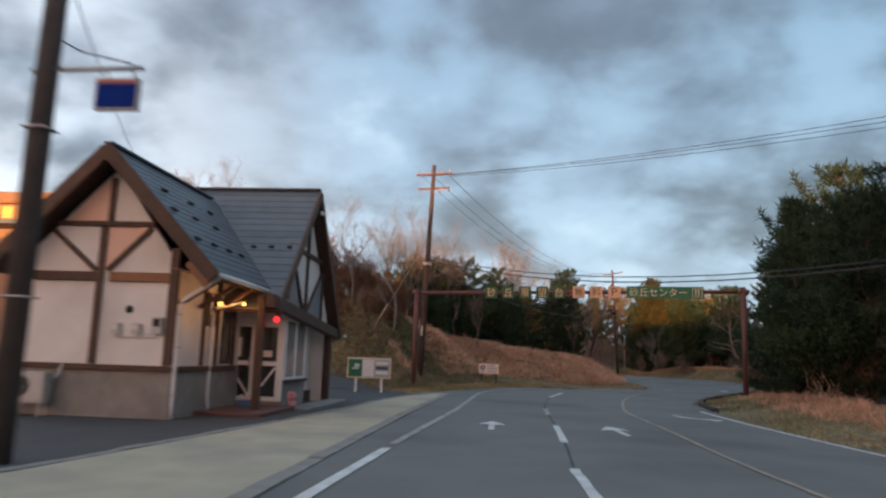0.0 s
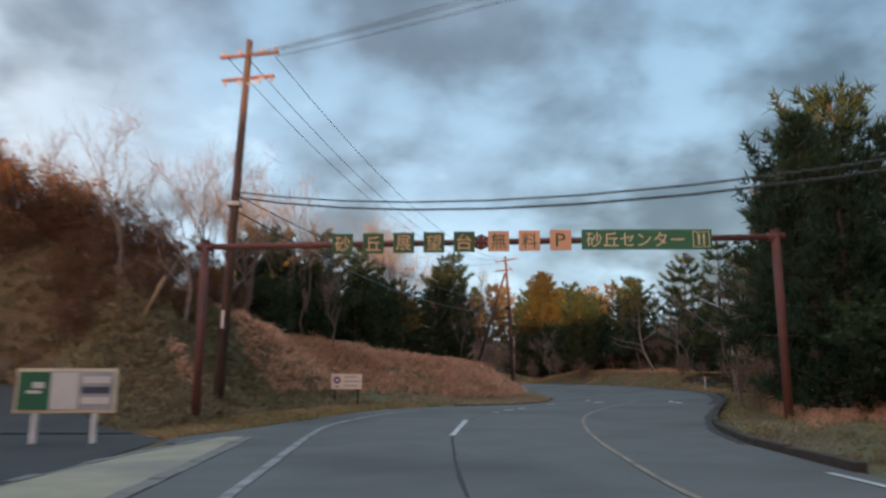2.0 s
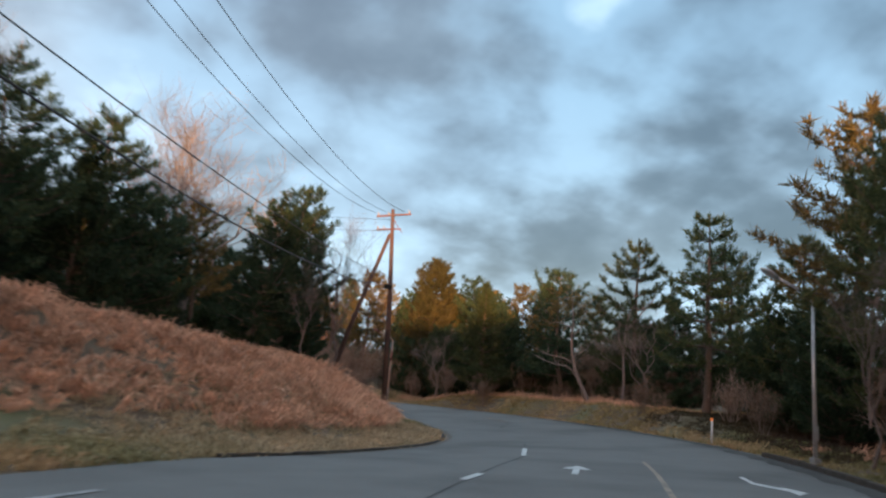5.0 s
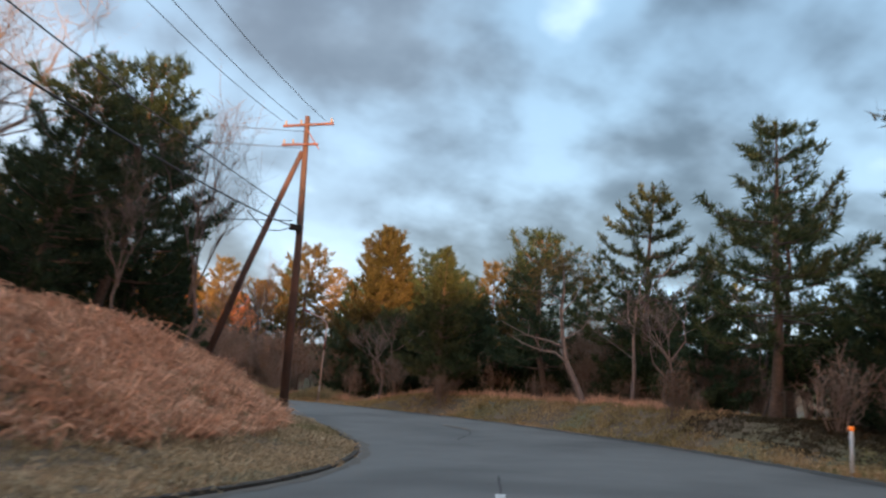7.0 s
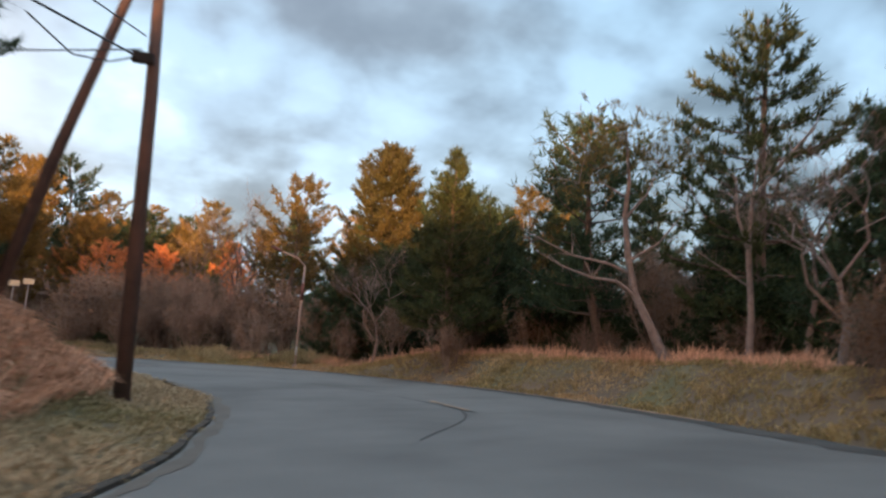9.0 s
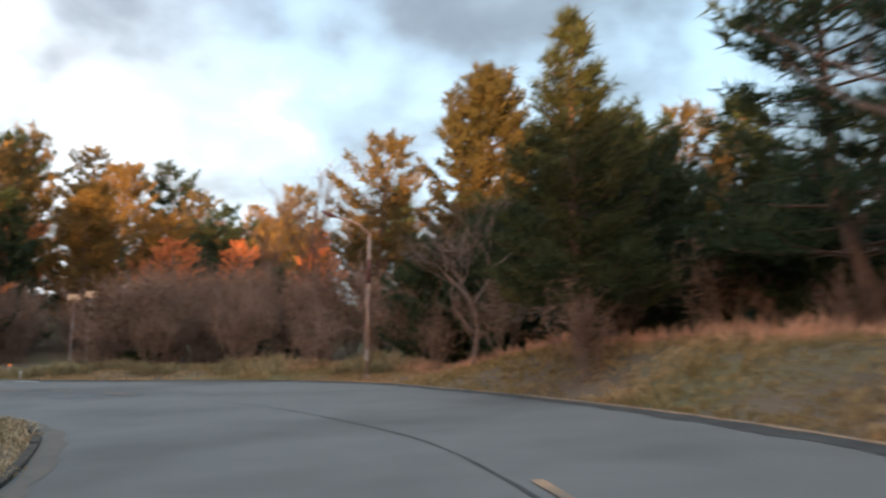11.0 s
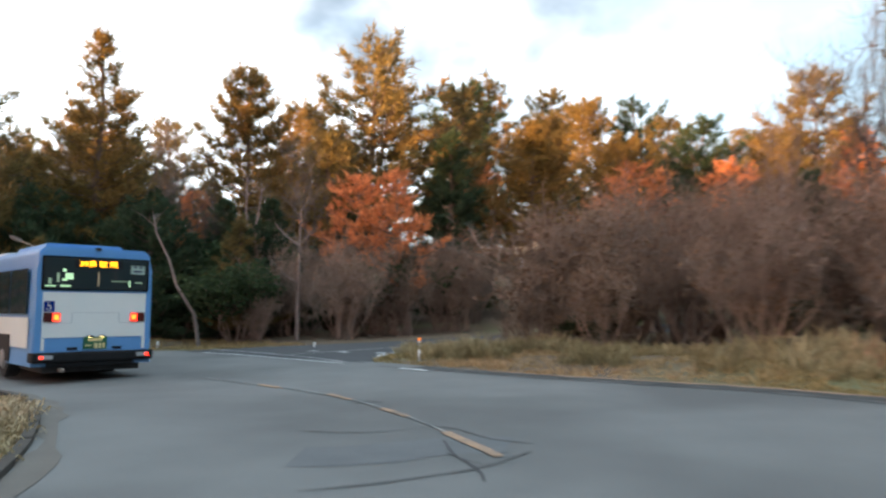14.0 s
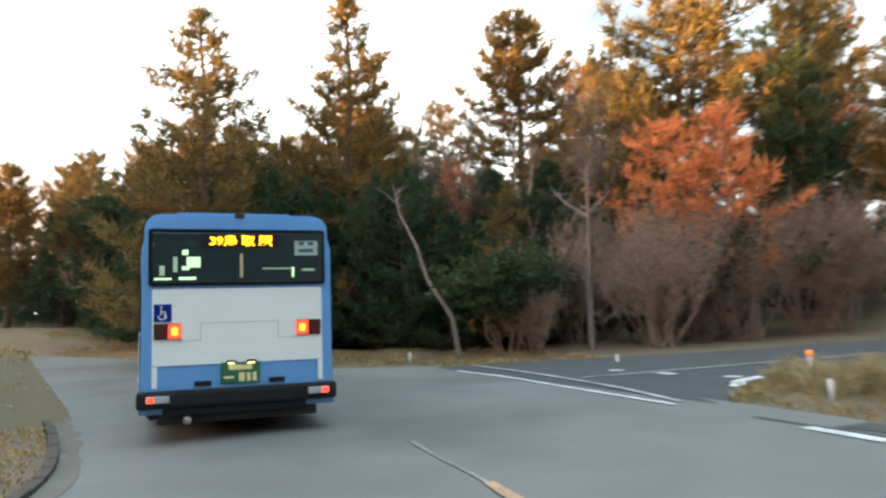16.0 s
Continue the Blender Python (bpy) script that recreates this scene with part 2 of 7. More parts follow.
M_PEACH = surface("peach_infill", (0.62, 0.43, 0.34), (0.72, 0.51, 0.41), 0.9, scale=2.2, fine=70, bump=0.2)
M_FAR_WINDOW = glowing("far_window_lit", (1.0, 0.34, 0.06), 0.2)
M_STONE = surface("grey_base_render", (0.19, 0.18, 0.17), (0.27, 0.26, 0.24), 0.9, scale=3, fine=50, bump=0.3, third=(0.16, 0.155, 0.15))
M_TIMBER = surface("brown_timber", (0.040, 0.021, 0.014), (0.082, 0.042, 0.026), 0.65, scale=5, fine=40, bump=0.25, obj=0.2)
M_TIMBER_LIGHT = surface("light_brown_timber", (0.16, 0.070, 0.032), (0.23, 0.105, 0.050), 0.6, scale=5, fine=40, bump=0.2)
M_ROOF = surface("slate_blue_metal_roof", (0.058, 0.068, 0.084), (0.092, 0.104, 0.122), 0.5, 0.0, scale=2.5, fine=30, bump=0.1, obj=0.12)
M_WHITE = surface("white_painted_metal", (0.60, 0.61, 0.62), (0.72, 0.72, 0.72), 0.45, scale=4, fine=40, bump=0.05)
M_FRAME = surface("white_window_frame", (0.72, 0.73, 0.74), (0.82, 0.83, 0.83), 0.5, scale=4, fine=40, bump=0.05)
M_GREY_PLASTIC = surface("grey_plastic", (0.36, 0.36, 0.35), (0.46, 0.46, 0.44), 0.5, scale=4, fine=40, bump=0.05)
M_DARK = surface("dark_inside", (0.015, 0.015, 0.016), (0.035, 0.033, 0.032), 0.8, scale=3, fine=30, bump=0.05)
M_GLASS = glass("window_glass", (0.045, 0.055, 0.062), 0.02, 0.30)
# pale blue-grey base imitates the sky mirrored in the gable panes
M_GLASS_SKY_TINT = glass("gable_glass", (0.30, 0.36, 0.40), 0.02, 0.15)
M_GLASS_CLEAR = glass("clear_window_glass", (0.80, 0.86, 0.88), 0.02, 0.92)
M_CURTAIN = surface("pale_curtain", (0.42, 0.42, 0.40), (0.55, 0.54, 0.51), 0.9, scale=8, fine=60, bump=0.2)
M_POLE = surface("brown_pole_paint", (0.045, 0.028, 0.024), (0.085, 0.052, 0.044), 0.8, scale=3, fine=40, bump=0.2, third=(0.11, 0.058, 0.044))
M_POLE_GREY = surface("grey_brown_pole", (0.036, 0.031, 0.030), (0.066, 0.057, 0.053), 0.85, scale=3, fine=40, bump=0.25)
M_RUST = surface("rust_red_pipe", (0.095, 0.034, 0.030), (0.16, 0.062, 0.050), 0.7, scale=3, fine=40, bump=0.2, third=(0.07, 0.035, 0.035))
M_STEEL = surface("galvanised_steel", (0.30, 0.31, 0.32), (0.42, 0.43, 0.44), 0.5, 0.6, scale=5, fine=40, bump=0.1)
M_RUSTY_STEEL = surface("rusty_lamp_post", (0.24, 0.17, 0.14), (0.38, 0.31, 0.27), 0.75, scale=2.5, fine=30, bump=0.2, third=(0.22, 0.085, 0.040))
M_CABLE = surface("black_cable", (0.018, 0.018, 0.020), (0.030, 0.030, 0.032), 0.6, scale=5, fine=30, bump=0)
M_PORCELAIN = surface("insulator_porcelain", (0.20, 0.17, 0.155), (0.30, 0.26, 0.235), 0.35, scale=5, fine=30, bump=0)
M_SIGN_GREEN = surface("sign_green", (0.015, 0.115, 0.055), (0.024, 0.15, 0.075), 0.55, scale=2, fine=30, bump=0.03)
M_SIGN_OLIVE = surface("sign_dark_green", (0.026, 0.070, 0.030), (0.040, 0.095, 0.042), 0.6, scale=3, fine=30, bump=0.03)
M_SIGN_PEACH = surface("sign_peach", (0.60, 0.33, 0.20), (0.68, 0.40, 0.26), 0.6, scale=3, fine=30, bump=0.03)
M_SIGN_CREAM = surface("sign_cream", (0.60, 0.50, 0.34), (0.68, 0.58, 0.42), 0.6, scale=3, fine=30, bump=0.03)
M_SIGN_LETTER = surface("letter_tan", (0.50, 0.36, 0.20), (0.60, 0.45, 0.27), 0.6, scale=3, fine=30, bump=0)
M_SIGN_WHITE = surface("sign_white", (0.60, 0.58, 0.55), (0.70, 0.68, 0.65), 0.6, scale=3, fine=30, bump=0.03)
# white sign paint with the warm afterglow mixed into its colour
M_SIGN_GLOW_TINT = surface("sign_warm_white", (0.68, 0.545, 0.45), (0.76, 0.62, 0.52), 0.6, scale=3, fine=30, bump=0.03)
M_SIGN_BLUE = surface("sign_navy", (0.004, 0.022, 0.17), (0.007, 0.032, 0.23), 0.85, scale=3, fine=30, bump=0.03, spec=0.1)
M_SIGN_RED = surface("sign_red_band", (0.30, 0.09, 0.06), (0.38, 0.13, 0.09), 0.6, scale=3, fine=30, bump=0.03)
M_PANEL_GREY = surface("panel_grey", (0.30, 0.32, 0.33), (0.42, 0.43, 0.44), 0.6, scale=4, fine=30, bump=0.03)
M_TEXT_DARK = surface("print_dark", (0.05, 0.06, 0.10), (0.08, 0.09, 0.14), 0.6, scale=3, fine=30, bump=0)
M_BUS_WHITE = surface("bus_white_paint", (0.76, 0.78, 0.75), (0.83, 0.84, 0.81), 0.32, scale=1.5, fine=25, bump=0.02, coat=0.4, third=(0.74, 0.75, 0.71))
M_BUS_BLUE = surface("bus_blue_paint", (0.11, 0.29, 0.58), (0.14, 0.33, 0.62), 0.3, scale=1.5, fine=25, bump=0.02, coat=0.4)
M_BUS_RED = surface("bus_advert_red", (0.34, 0.10, 0.10), (0.50, 0.22, 0.20), 0.4, scale=2.5, fine=12, bump=0.02)
M_BUS_BLACK = surface("bus_black_bumper", (0.010, 0.010, 0.011), (0.020, 0.020, 0.021), 0.75, scale=4, fine=30, bump=0.05, spec=0.2)
M_BUS_GLASS = glass("bus_dark_glass", (0.030, 0.042, 0.045), 0.02, 0.10)
M_TYRE = surface("tyre_rubber", (0.014, 0.014, 0.014), (0.026, 0.025, 0.024), 0.85, scale=8, fine=50, bump=0.2)
M_RIM = surface("wheel_rim", (0.24, 0.24, 0.24), (0.34, 0.34, 0.34), 0.5, 0.7, scale=6, fine=40, bump=0.05)
M_PLATE = surface("plate_green", (0.020, 0.10, 0.045), (0.030, 0.13, 0.06), 0.5, scale=4, fine=30, bump=0)
M_PLATE_BAR = surface("plate_bar_pale", (0.72, 0.60, 0.28), (0.80, 0.68, 0.36), 0.5, scale=4, fine=30, bump=0)
M_TAIL_DARK = surface("tail_lamp_dark_red", (0.055, 0.010, 0.010), (0.085, 0.016, 0.014), 0.25, scale=5, fine=30, bump=0, coat=0.5)
M_TAIL_ON = glowing("tail_lamp_lit", (1.0, 0.045, 0.02), 0.50)
M_TAIL_AMBER = glowing("tail_lamp_lit_amber", (1.0, 0.20, 0.02), 0.9)
M_LED = glowing("led_letters", (1.0, 0.36, 0.01), 0.9)
M_LAMP_WARM = glowing("warm_lamp_lit", (1.0, 0.50, 0.12), 1.6)
M_LAMP_RED = glowing("red_lamp_lit", (1.0, 0.02, 0.03), 1.2)
# faint emission stands in for light thrown back by the reflector
M_REFLECT_GLOW = glowing("orange_reflector", (0.9, 0.22, 0.03), 0.2)
M_CAB_LIGHT = glowing("bus_inside_light", (0.62, 0.95, 0.55), 0.13)
M_CAB_DIM = glowing("bus_inside_glow", (0.40, 0.55, 0.36), 0.025)
M_PLATE_LAMP = glowing("plate_lamp_lit", (1.0, 0.74, 0.34), 1.6)
M_PINK = surface("pink_plastic", (0.55, 0.22, 0.24), (0.66, 0.32, 0.32), 0.6, scale=8, fine=40, bump=0.1)
M_BLUE_CLOTH = surface("blue_planter", (0.06, 0.14, 0.28), (0.10, 0.20, 0.36), 0.7, scale=8, fine=40, bump=0.1)
M_FLOWER = surface("pale_flowers", (0.55, 0.50, 0.46), (0.70, 0.62, 0.58), 0.8, scale=20, fine=60, bump=0.3)
M_HOUSE_FAR = surface("far_house_wall", (0.30, 0.17, 0.11), (0.40, 0.24, 0.15), 0.85, scale=2, fine=20, bump=0.1)

# ---------------------------------------------------------------- building helpers


def thing(name, label, category, at=(0, 0, 0), rz=0.0, group="", kind=""):
    e = new(name)
    e.empty_display_size = 0.2
    e.matrix_world = pose(*at, 0, 0, rz)
    return tagged(e, label, category, group, kind)


def link(name, bm, material, parent=None, label="", smooth=False):
    me = bpy.data.meshes.new(name)
    bm.to_mesh(me)
    bm.free()
    me.materials.append(material)
    if smooth:
        me.polygons.foreach_set("use_smooth", [True] * len(me.polygons))
    ob = new(name, me)
    if parent:
        ob.parent = parent
    if label:
        ob["label"] = label
    return ob


def part(name, bm, material, parent, label="", smooth=False):
    return link(name, bm, material, parent, label, smooth)


def raw(name, verts, faces, material, parent=None, label="", smooth=False):
    me = bpy.data.meshes.new(name)
    me.from_pydata([tuple(map(float, v)) for v in verts], [], [tuple(map(int, f)) for f in faces])
    me.update()
    me.materials.append(material)
    if smooth:
        me.polygons.foreach_set("use_smooth", [True] * len(me.polygons))
    ob = new(name, me)
    if parent:
        ob.parent = parent
    if label:
        ob["label"] = label
    return ob


def box(lo, hi, bevel=0.0, m=None, bm=None):
    bm = bm or bmesh.new()
    c = [(a + b) / 2 for a, b in zip(lo, hi)]
    s = [abs(b - a) for a, b in zip(lo, hi)]
    r = bmesh.ops.create_cube(bm, size=1.0, matrix=Matrix.Translation(c) @ Matrix.Diagonal((*s, 1)))
    if bevel:
        vs = set(r["verts"])
        es = [e for e in bm.edges if e.verts[0] in vs and e.verts[1] in vs]
        bmesh.ops.bevel(bm, geom=es, offset=bevel, segments=2, affect="EDGES", profile=0.6)
    if m:
        bmesh.ops.transform(bm, matrix=m, verts=bm.verts)
    return bm


def beam(a, b, w, d, bevel=0.0, side=(0, 0, 1), bm=None):
    """A square bar from a to b, w wide across side x axis and d deep along side."""
    bm = bm or bmesh.new()
    a, b = Vector(a), Vector(b)
    z = (b - a).normalized()
    s = Vector(side)
    x = z.cross(s).normalized()
    y = z.cross(x).normalized()
    m = Matrix((x, y, z)).transposed().to_4x4()
    m.translation = (a + b) / 2
    r = bmesh.ops.create_cube(bm, size=1.0, matrix=m @ Matrix.Diagonal((w, d, (b - a).length, 1)))
    if bevel:
        vs = set(r["verts"])
        bmesh.ops.bevel(bm, geom=[e for e in bm.edges if e.verts[0] in vs and e.verts[1] in vs], offset=bevel, segments=1, affect="EDGES")
    return bm


def tube_data(pts, radii, n=8, cap=True):
    pts = [Vector(p) for p in pts]
    verts, faces = [], []
    ref = Vector((0.31, 0.22, 0.92))
    for i, p in enumerate(pts):
        t = (pts[min(i + 1, len(pts) - 1)] - pts[max(i - 1, 0)]).normalized()
        x = t.cross(ref if abs(t.dot(ref)) < 0.95 else Vector((1, 0, 0))).normalized()
        y = t.cross(x)
        r = radii[i] if isinstance(radii, (list, tuple)) else radii
        for k in range(n):
            a = 2 * math.pi * k / n
            verts.append(p + (x * math.cos(a) + y * math.sin(a)) * r)
    for i in range(len(pts) - 1):
        for k in range(n):
            a, b = i * n + k, i * n + (k + 1) % n
            faces.append((a, b, b + n, a + n))
    if cap:
        faces.append(tuple(range(n - 1, -1, -1)))
        faces.append(tuple(range((len(pts) - 1) * n, len(pts) * n)))
    return verts, faces


def tube(name, pts, radii, material, parent=None, label="", n=10):
    v, f = tube_data(pts, radii, n)
    return raw(name, v, f, material, parent, label, smooth=True)


def prism(pts, depth_vec, bm=None):
    """A flat polygon pushed along a vector."""
    bm = bm or bmesh.new()
    d = Vector(depth_vec)
    lo = [bm.verts.new(p) for p in pts]
    hi = [bm.verts.new(Vector(p) + d) for p in pts]
    n = len(pts)
    bm.faces.new(lo[::-1])
    bm.faces.new(hi)
    for i in range(n):
        bm.faces.new((lo[i], lo[(i + 1) % n], hi[(i + 1) % n], hi[i]))
    bmesh.ops.recalc_face_normals(bm, faces=bm.faces)
    return bm


def lettering(name, text, size, material, parent, at, turn, depth=0.008, width=None, align="CENTER", bold=0.0):
    """Words in Blender's own font as a mesh. turn: a rotation matrix that lays the words' plane."""
    cu = bpy.data.curves.new(name, "FONT")
    cu.body, cu.size, cu.extrude, cu.align_x, cu.align_y = text, size, depth, align, "CENTER"
    cu.resolution_u, cu.offset = 3, bold
    ob = bpy.data.objects.new(name, cu)
    scene.collection.objects.link(ob)
    dg = bpy.context.evaluated_depsgraph_get()
    me = bpy.data.meshes.new_from_object(ob.evaluated_get(dg))
    bpy.data.objects.remove(ob)
    xs = [v.co.x for v in me.vertices]
    ys = [v.co.y for v in me.vertices]
    cx, cy = (min(xs) + max(xs)) / 2, (min(ys) + max(ys)) / 2
    k = width / (max(xs) - min(xs)) if width else 1.0
    for v in me.vertices:
        v.co = Vector(((v.co.x - cx) * k, v.co.y - cy, v.co.z))
    me.materials.clear()
    me.materials.append(material)
    o = new(name, me)
    o.parent = parent
    o.matrix_local = Matrix.Translation(at) @ turn.to_4x4()
    return o


FACE_SOUTH = Matrix(((1, 0, 0), (0, 0, -1), (0, 1, 0)))       # words that read from -y
FACE_EAST = Matrix(((0, 0, 1), (1, 0, 0), (0, 1, 0)))         # words that read from +x

# ---------------------------------------------------------------- plan of the road
EDGE = [  # left x, y, z, right x, y, z
    (0.45, -46, 0.20, 10.4, -46, 0.20), (0.45, -20, 0.16, 10.3, -20, 0.16), (0.45, 8, 0.12, 10.2, 8, 0.12),
    (0.40, 20, 0.06, 9.9, 20, 0.06), (0.50, 29, 0.03, 10.8, 28.7, 0.03), (-0.90, 31.6, 0.02, 11.3, 31.2, 0.03),
    (0.0, 34.3, 0.0, 12.2, 34.0, 0.02), (1.5, 38.3, 0.0, 13.8, 37.6, 0.02), (3.4, 44, -0.05, 16.6, 43, 0.03),
    (6.6, 51.0, -0.25, 20.5, 50.3, 0.05), (9.4, 55, -0.40, 22.6, 55, 0.10), (11.9, 59, -0.52, 24.2, 59.5, 0.14),
    (14.2, 63, -0.58, 25.1, 63.5, 0.15), (16.0, 68, -0.62, 25.9, 68, 0.15), (16.75, 71.9, -0.60, 26.1, 72, 0.15),
    (16.8, 74.5, -0.58, 26.1, 75, 0.15), (16.9, 77, -0.54, 26.1, 78, 0.15), (16.6, 80, -0.46, 25.8, 81.5, 0.14),
    (15.9, 82.6, -0.38, 25.0, 85, 0.13), (14.4, 85.8, -0.28, 23.6, 89, 0.11), (12.3, 87.7, -0.22, 21.8, 92.8, 0.09),
    (10.1, 89.6, -0.18, 19.4, 97.0, 0.06), (7.0, 91.4, -0.16, 15.5, 99.6, 0.02), (3.4, 92.75, -0.24, 10.0, 100.1, -0.02),
    (0, 93.1, -0.33, 4.3, 101.2, -0.06), (-4, 93.0, -0.37, -4.5, 102.3, -0.12), (-8, 92.2, -0.38, -9.5, 99.9, -0.25),
    (-18, 89, -0.38, -17, 97.4, -0.30), (-32, 82, -0.30, -26, 94.5, -0.25), (-60, 62, 0.0, -52, 78, 0.0), (-120, 20, 0.0, -110, 34, 0.0)]
SIDE = [(-5.0, 101.9, -0.12, 4.5, 100.9, -0.06), (-3.0, 105, 0.0, 3.1, 104, 0.0), (-1.0, 109, 0.1, 3.6, 108, 0.1), (2, 118, 0.35, 6.5, 118, 0.35), (6, 132, 0.8, 10.5, 132, 0.8), (16, 160, 2.0, 20.5, 158, 2.0)]


def spline(rows, n):
    p = np.array(rows, float)
    out = []
    for i in range(len(p) - 1):
        p0, p1, p2, p3 = p[max(i - 1, 0)], p[i], p[i + 1], p[min(i + 2, len(p) - 1)]
        if i == 0:
            p0 = 2 * p1 - p2
        if i == len(p) - 2:
            p3 = 2 * p2 - p1
        for k in range(n):
            u = k / n
            out.append(0.5 * (2 * p1 + (p2 - p0) * u + (2 * p0 - 5 * p1 + 4 * p2 - p3) * u**2 + (3 * p1 - p0 - 3 * p2 + p3) * u**3))
    out.append(p[-1])
    return np.array(out)


ED, SD = spline(EDGE, 8), spline(SIDE, 6)


def inside(poly, x, y):
    res = np.zeros(x.shape, bool)
    j = len(poly) - 1
    for i in range(len(poly)):
        xi, yi, xj, yj = poly[i][0], poly[i][1], poly[j][0], poly[j][1]
        if yi != yj:
            res ^= ((yi > y) != (yj > y)) & (x < (xj - xi) * (y - yi) / (yj - yi) + xi)
        j = i
    return res


def nearest(line, x, y):
    """Distance to a dense line and its height there."""
    best, z, sy = np.full(x.shape, 1e9), np.zeros(x.shape), np.zeros(x.shape)
    for a, b in zip(line[:-1], line[1:]):
        ax, ay, az = a
        dx, dy, dz = b - a
        u = np.clip(((x - ax) * dx + (y - ay) * dy) / (dx * dx + dy * dy + 1e-9), 0, 1)
        d = np.hypot(x - ax - u * dx, y - ay - u * dy)
        m = d < best
        best, z, sy = np.where(m, d, best), np.where(m, az + u * dz, z), np.where(m, ay + u * dy, sy)
    return best, z, sy


ROAD_POLY = np.r_[ED[:, :2], ED[::-1, 3:5]]
SIDE_POLY = np.r_[SD[:, :2], SD[::-1, 3:5]]


def smooth(v, a, b):
    t = np.clip((v - a) / (b - a), 0, 1)
    return t * t * (3 - 2 * t)


def wave(x, y, s):
    return (np.sin(x * 0.91 / s + 1.3 + 1.7 * np.sin(y * 0.37 / s)) + np.sin(y * 1.07 / s + 0.4 + 1.3 * np.sin(x * 0.53 / s + 2.0)) + 0.6 * np.sin((x + y) * 1.93 / s + 0.7)) / 2.6


def drive(x, y):
    """Metres into the bank from the dark drive that leads off behind the notice board; below zero on it."""
    return np.maximum((x + 2.4) * 0.78 + (y - 33.5) * 0.625, y - 42.0)


def land(x, y):
    """Height of the ground, and whether the place lies on a road."""
    x, y = np.asarray(x, float), np.asarray(y, float)
    dl, zl, yl = nearest(ED[:, :3], x, y)
    dr, zr, yr = nearest(ED[:, 3:6], x, y)
    road = inside(ROAD_POLY, x, y)
    side_l, zs1, _ = nearest(SD[:, :3], x, y)
    side_r, zs2, _ = nearest(SD[:, 3:6], x, y)
    side = inside(SIDE_POLY, x, y)
    left = dl < dr
    # bank on the inner side of the bend
    top = 2.75 + 1.6 * smooth(y, 54, 44) + 6.0 * smooth(y, 60, 46) * smooth(dl, 7, 22) - 0.25 * smooth(y, 55, 66)
    top = top * (1 - smooth(y, 76, 87.5)) * smooth(y, 27.5, 36)
    foot = 1.1 + 0.9 * smooth(y, 58, 48) * smooth(y, 34, 40)
    bank = top * smooth(dl, foot, foot + 6.0) + 0.10 * smooth(dl, 0.0, 1.0) * smooth(y, 31, 34) * (1 - 0.7 * smooth(y, 82, 89))
    bank = bank + 0.22 * wave(x, y, 1.6) * smooth(dl, 1.5, 4) * smooth(y, 31, 36) * (1 - 0.93 * smooth(y, 78, 88))
    zl = zl + np.maximum(bank * smooth(drive(x, y), 0.0, 3.4), 0.11 * np.clip(y - 33.6, 0, 10) * smooth(-x, 2.3, 4.6))
    # verge and woods on the outer side
    mound = 0.30 + 0.85 * smooth(yr, 60, 72) * smooth(yr, 97, 90)
    rise = 0.045 * np.clip(dr - 8, 0, 40)
    north = smooth(y, 104, 112)
    rise = rise + north * 5.0 * smooth(dr, 10, 55)
    zr = zr + mound * smooth(dr, 0.1, 2.4) + rise + 0.10 * wave(x, y, 1.3) * smooth(dr, 0.6, 2.5)
    z = np.where(left, zl, zr)
    w = np.clip(dr / (dl + dr + 1e-6), 0, 1)
    _, z1, _ = nearest(ED[:, :3], x, y)
    _, z2, _ = nearest(ED[:, 3:6], x, y)
    zroad = z1 * w + z2 * (1 - w)
    ds = np.where(side, 0, np.minimum(side_l, side_r))
    zs = np.where(side_l < side_r, zs1, zs2)
    z = np.where(y > 100, zs + (z - zs) * smooth(ds, 0.3, 5.0), z)
    z = np.where(side, zs - 0.14, z)
    far = smooth(np.hypot(x - 5, y - 60), 150, 420)
    z = np.where(road, zroad - 0.14, z) * (1 - far) + far * 3.0
    # unseen ridge added behind the start; its crest sets where the sun's shade ends
    shade_ridge = smooth(-y, 50, 78) * smooth(-y, 300, 120) * (11.1 + 1.8 * np.exp(-((x + 49) / 7) ** 2) + 2.2 * np.exp(-((x + 31) / 4) ** 2) + 4.6 * smooth(x, -27, -8) + 0.3 * wave(x, y, 9.0))
    z = z + shade_ridge
    return z, road | side


def height(x, y):
    return float(land(np.array([x]), np.array([y]))[0][0])


axis_x = np.r_[-1600, -900, -500, -300, -200, -150, np.arange(-120, -44, 4), np.arange(-44, 50, 0.8), np.arange(50, 122, 4), 150, 200, 300, 500, 900, 1600]
axis_y = np.r_[-1600, -900, -500, -300, -200, -140, np.arange(-100, 4, 4), np.arange(4, 122, 0.8), np.arange(122, 190, 3), 220, 300, 500, 900, 1600]
GX, GY = np.meshgrid(axis_x, axis_y)
GZ, GR = land(GX.ravel(), GY.ravel())
nx, ny = len(axis_x), len(axis_y)
gv = np.c_[GX.ravel(), GY.ravel(), GZ]
ii = (np.arange(ny - 1)[:, None] * nx + np.arange(nx - 1)[None]).ravel()
ground = raw("ground", gv, np.c_[ii, ii + 1, ii + nx + 1, ii + nx], M_GROUND, smooth=True)
tagged(ground, "brown soil and withered turf, banked beside the road", "ground", kind="structure")


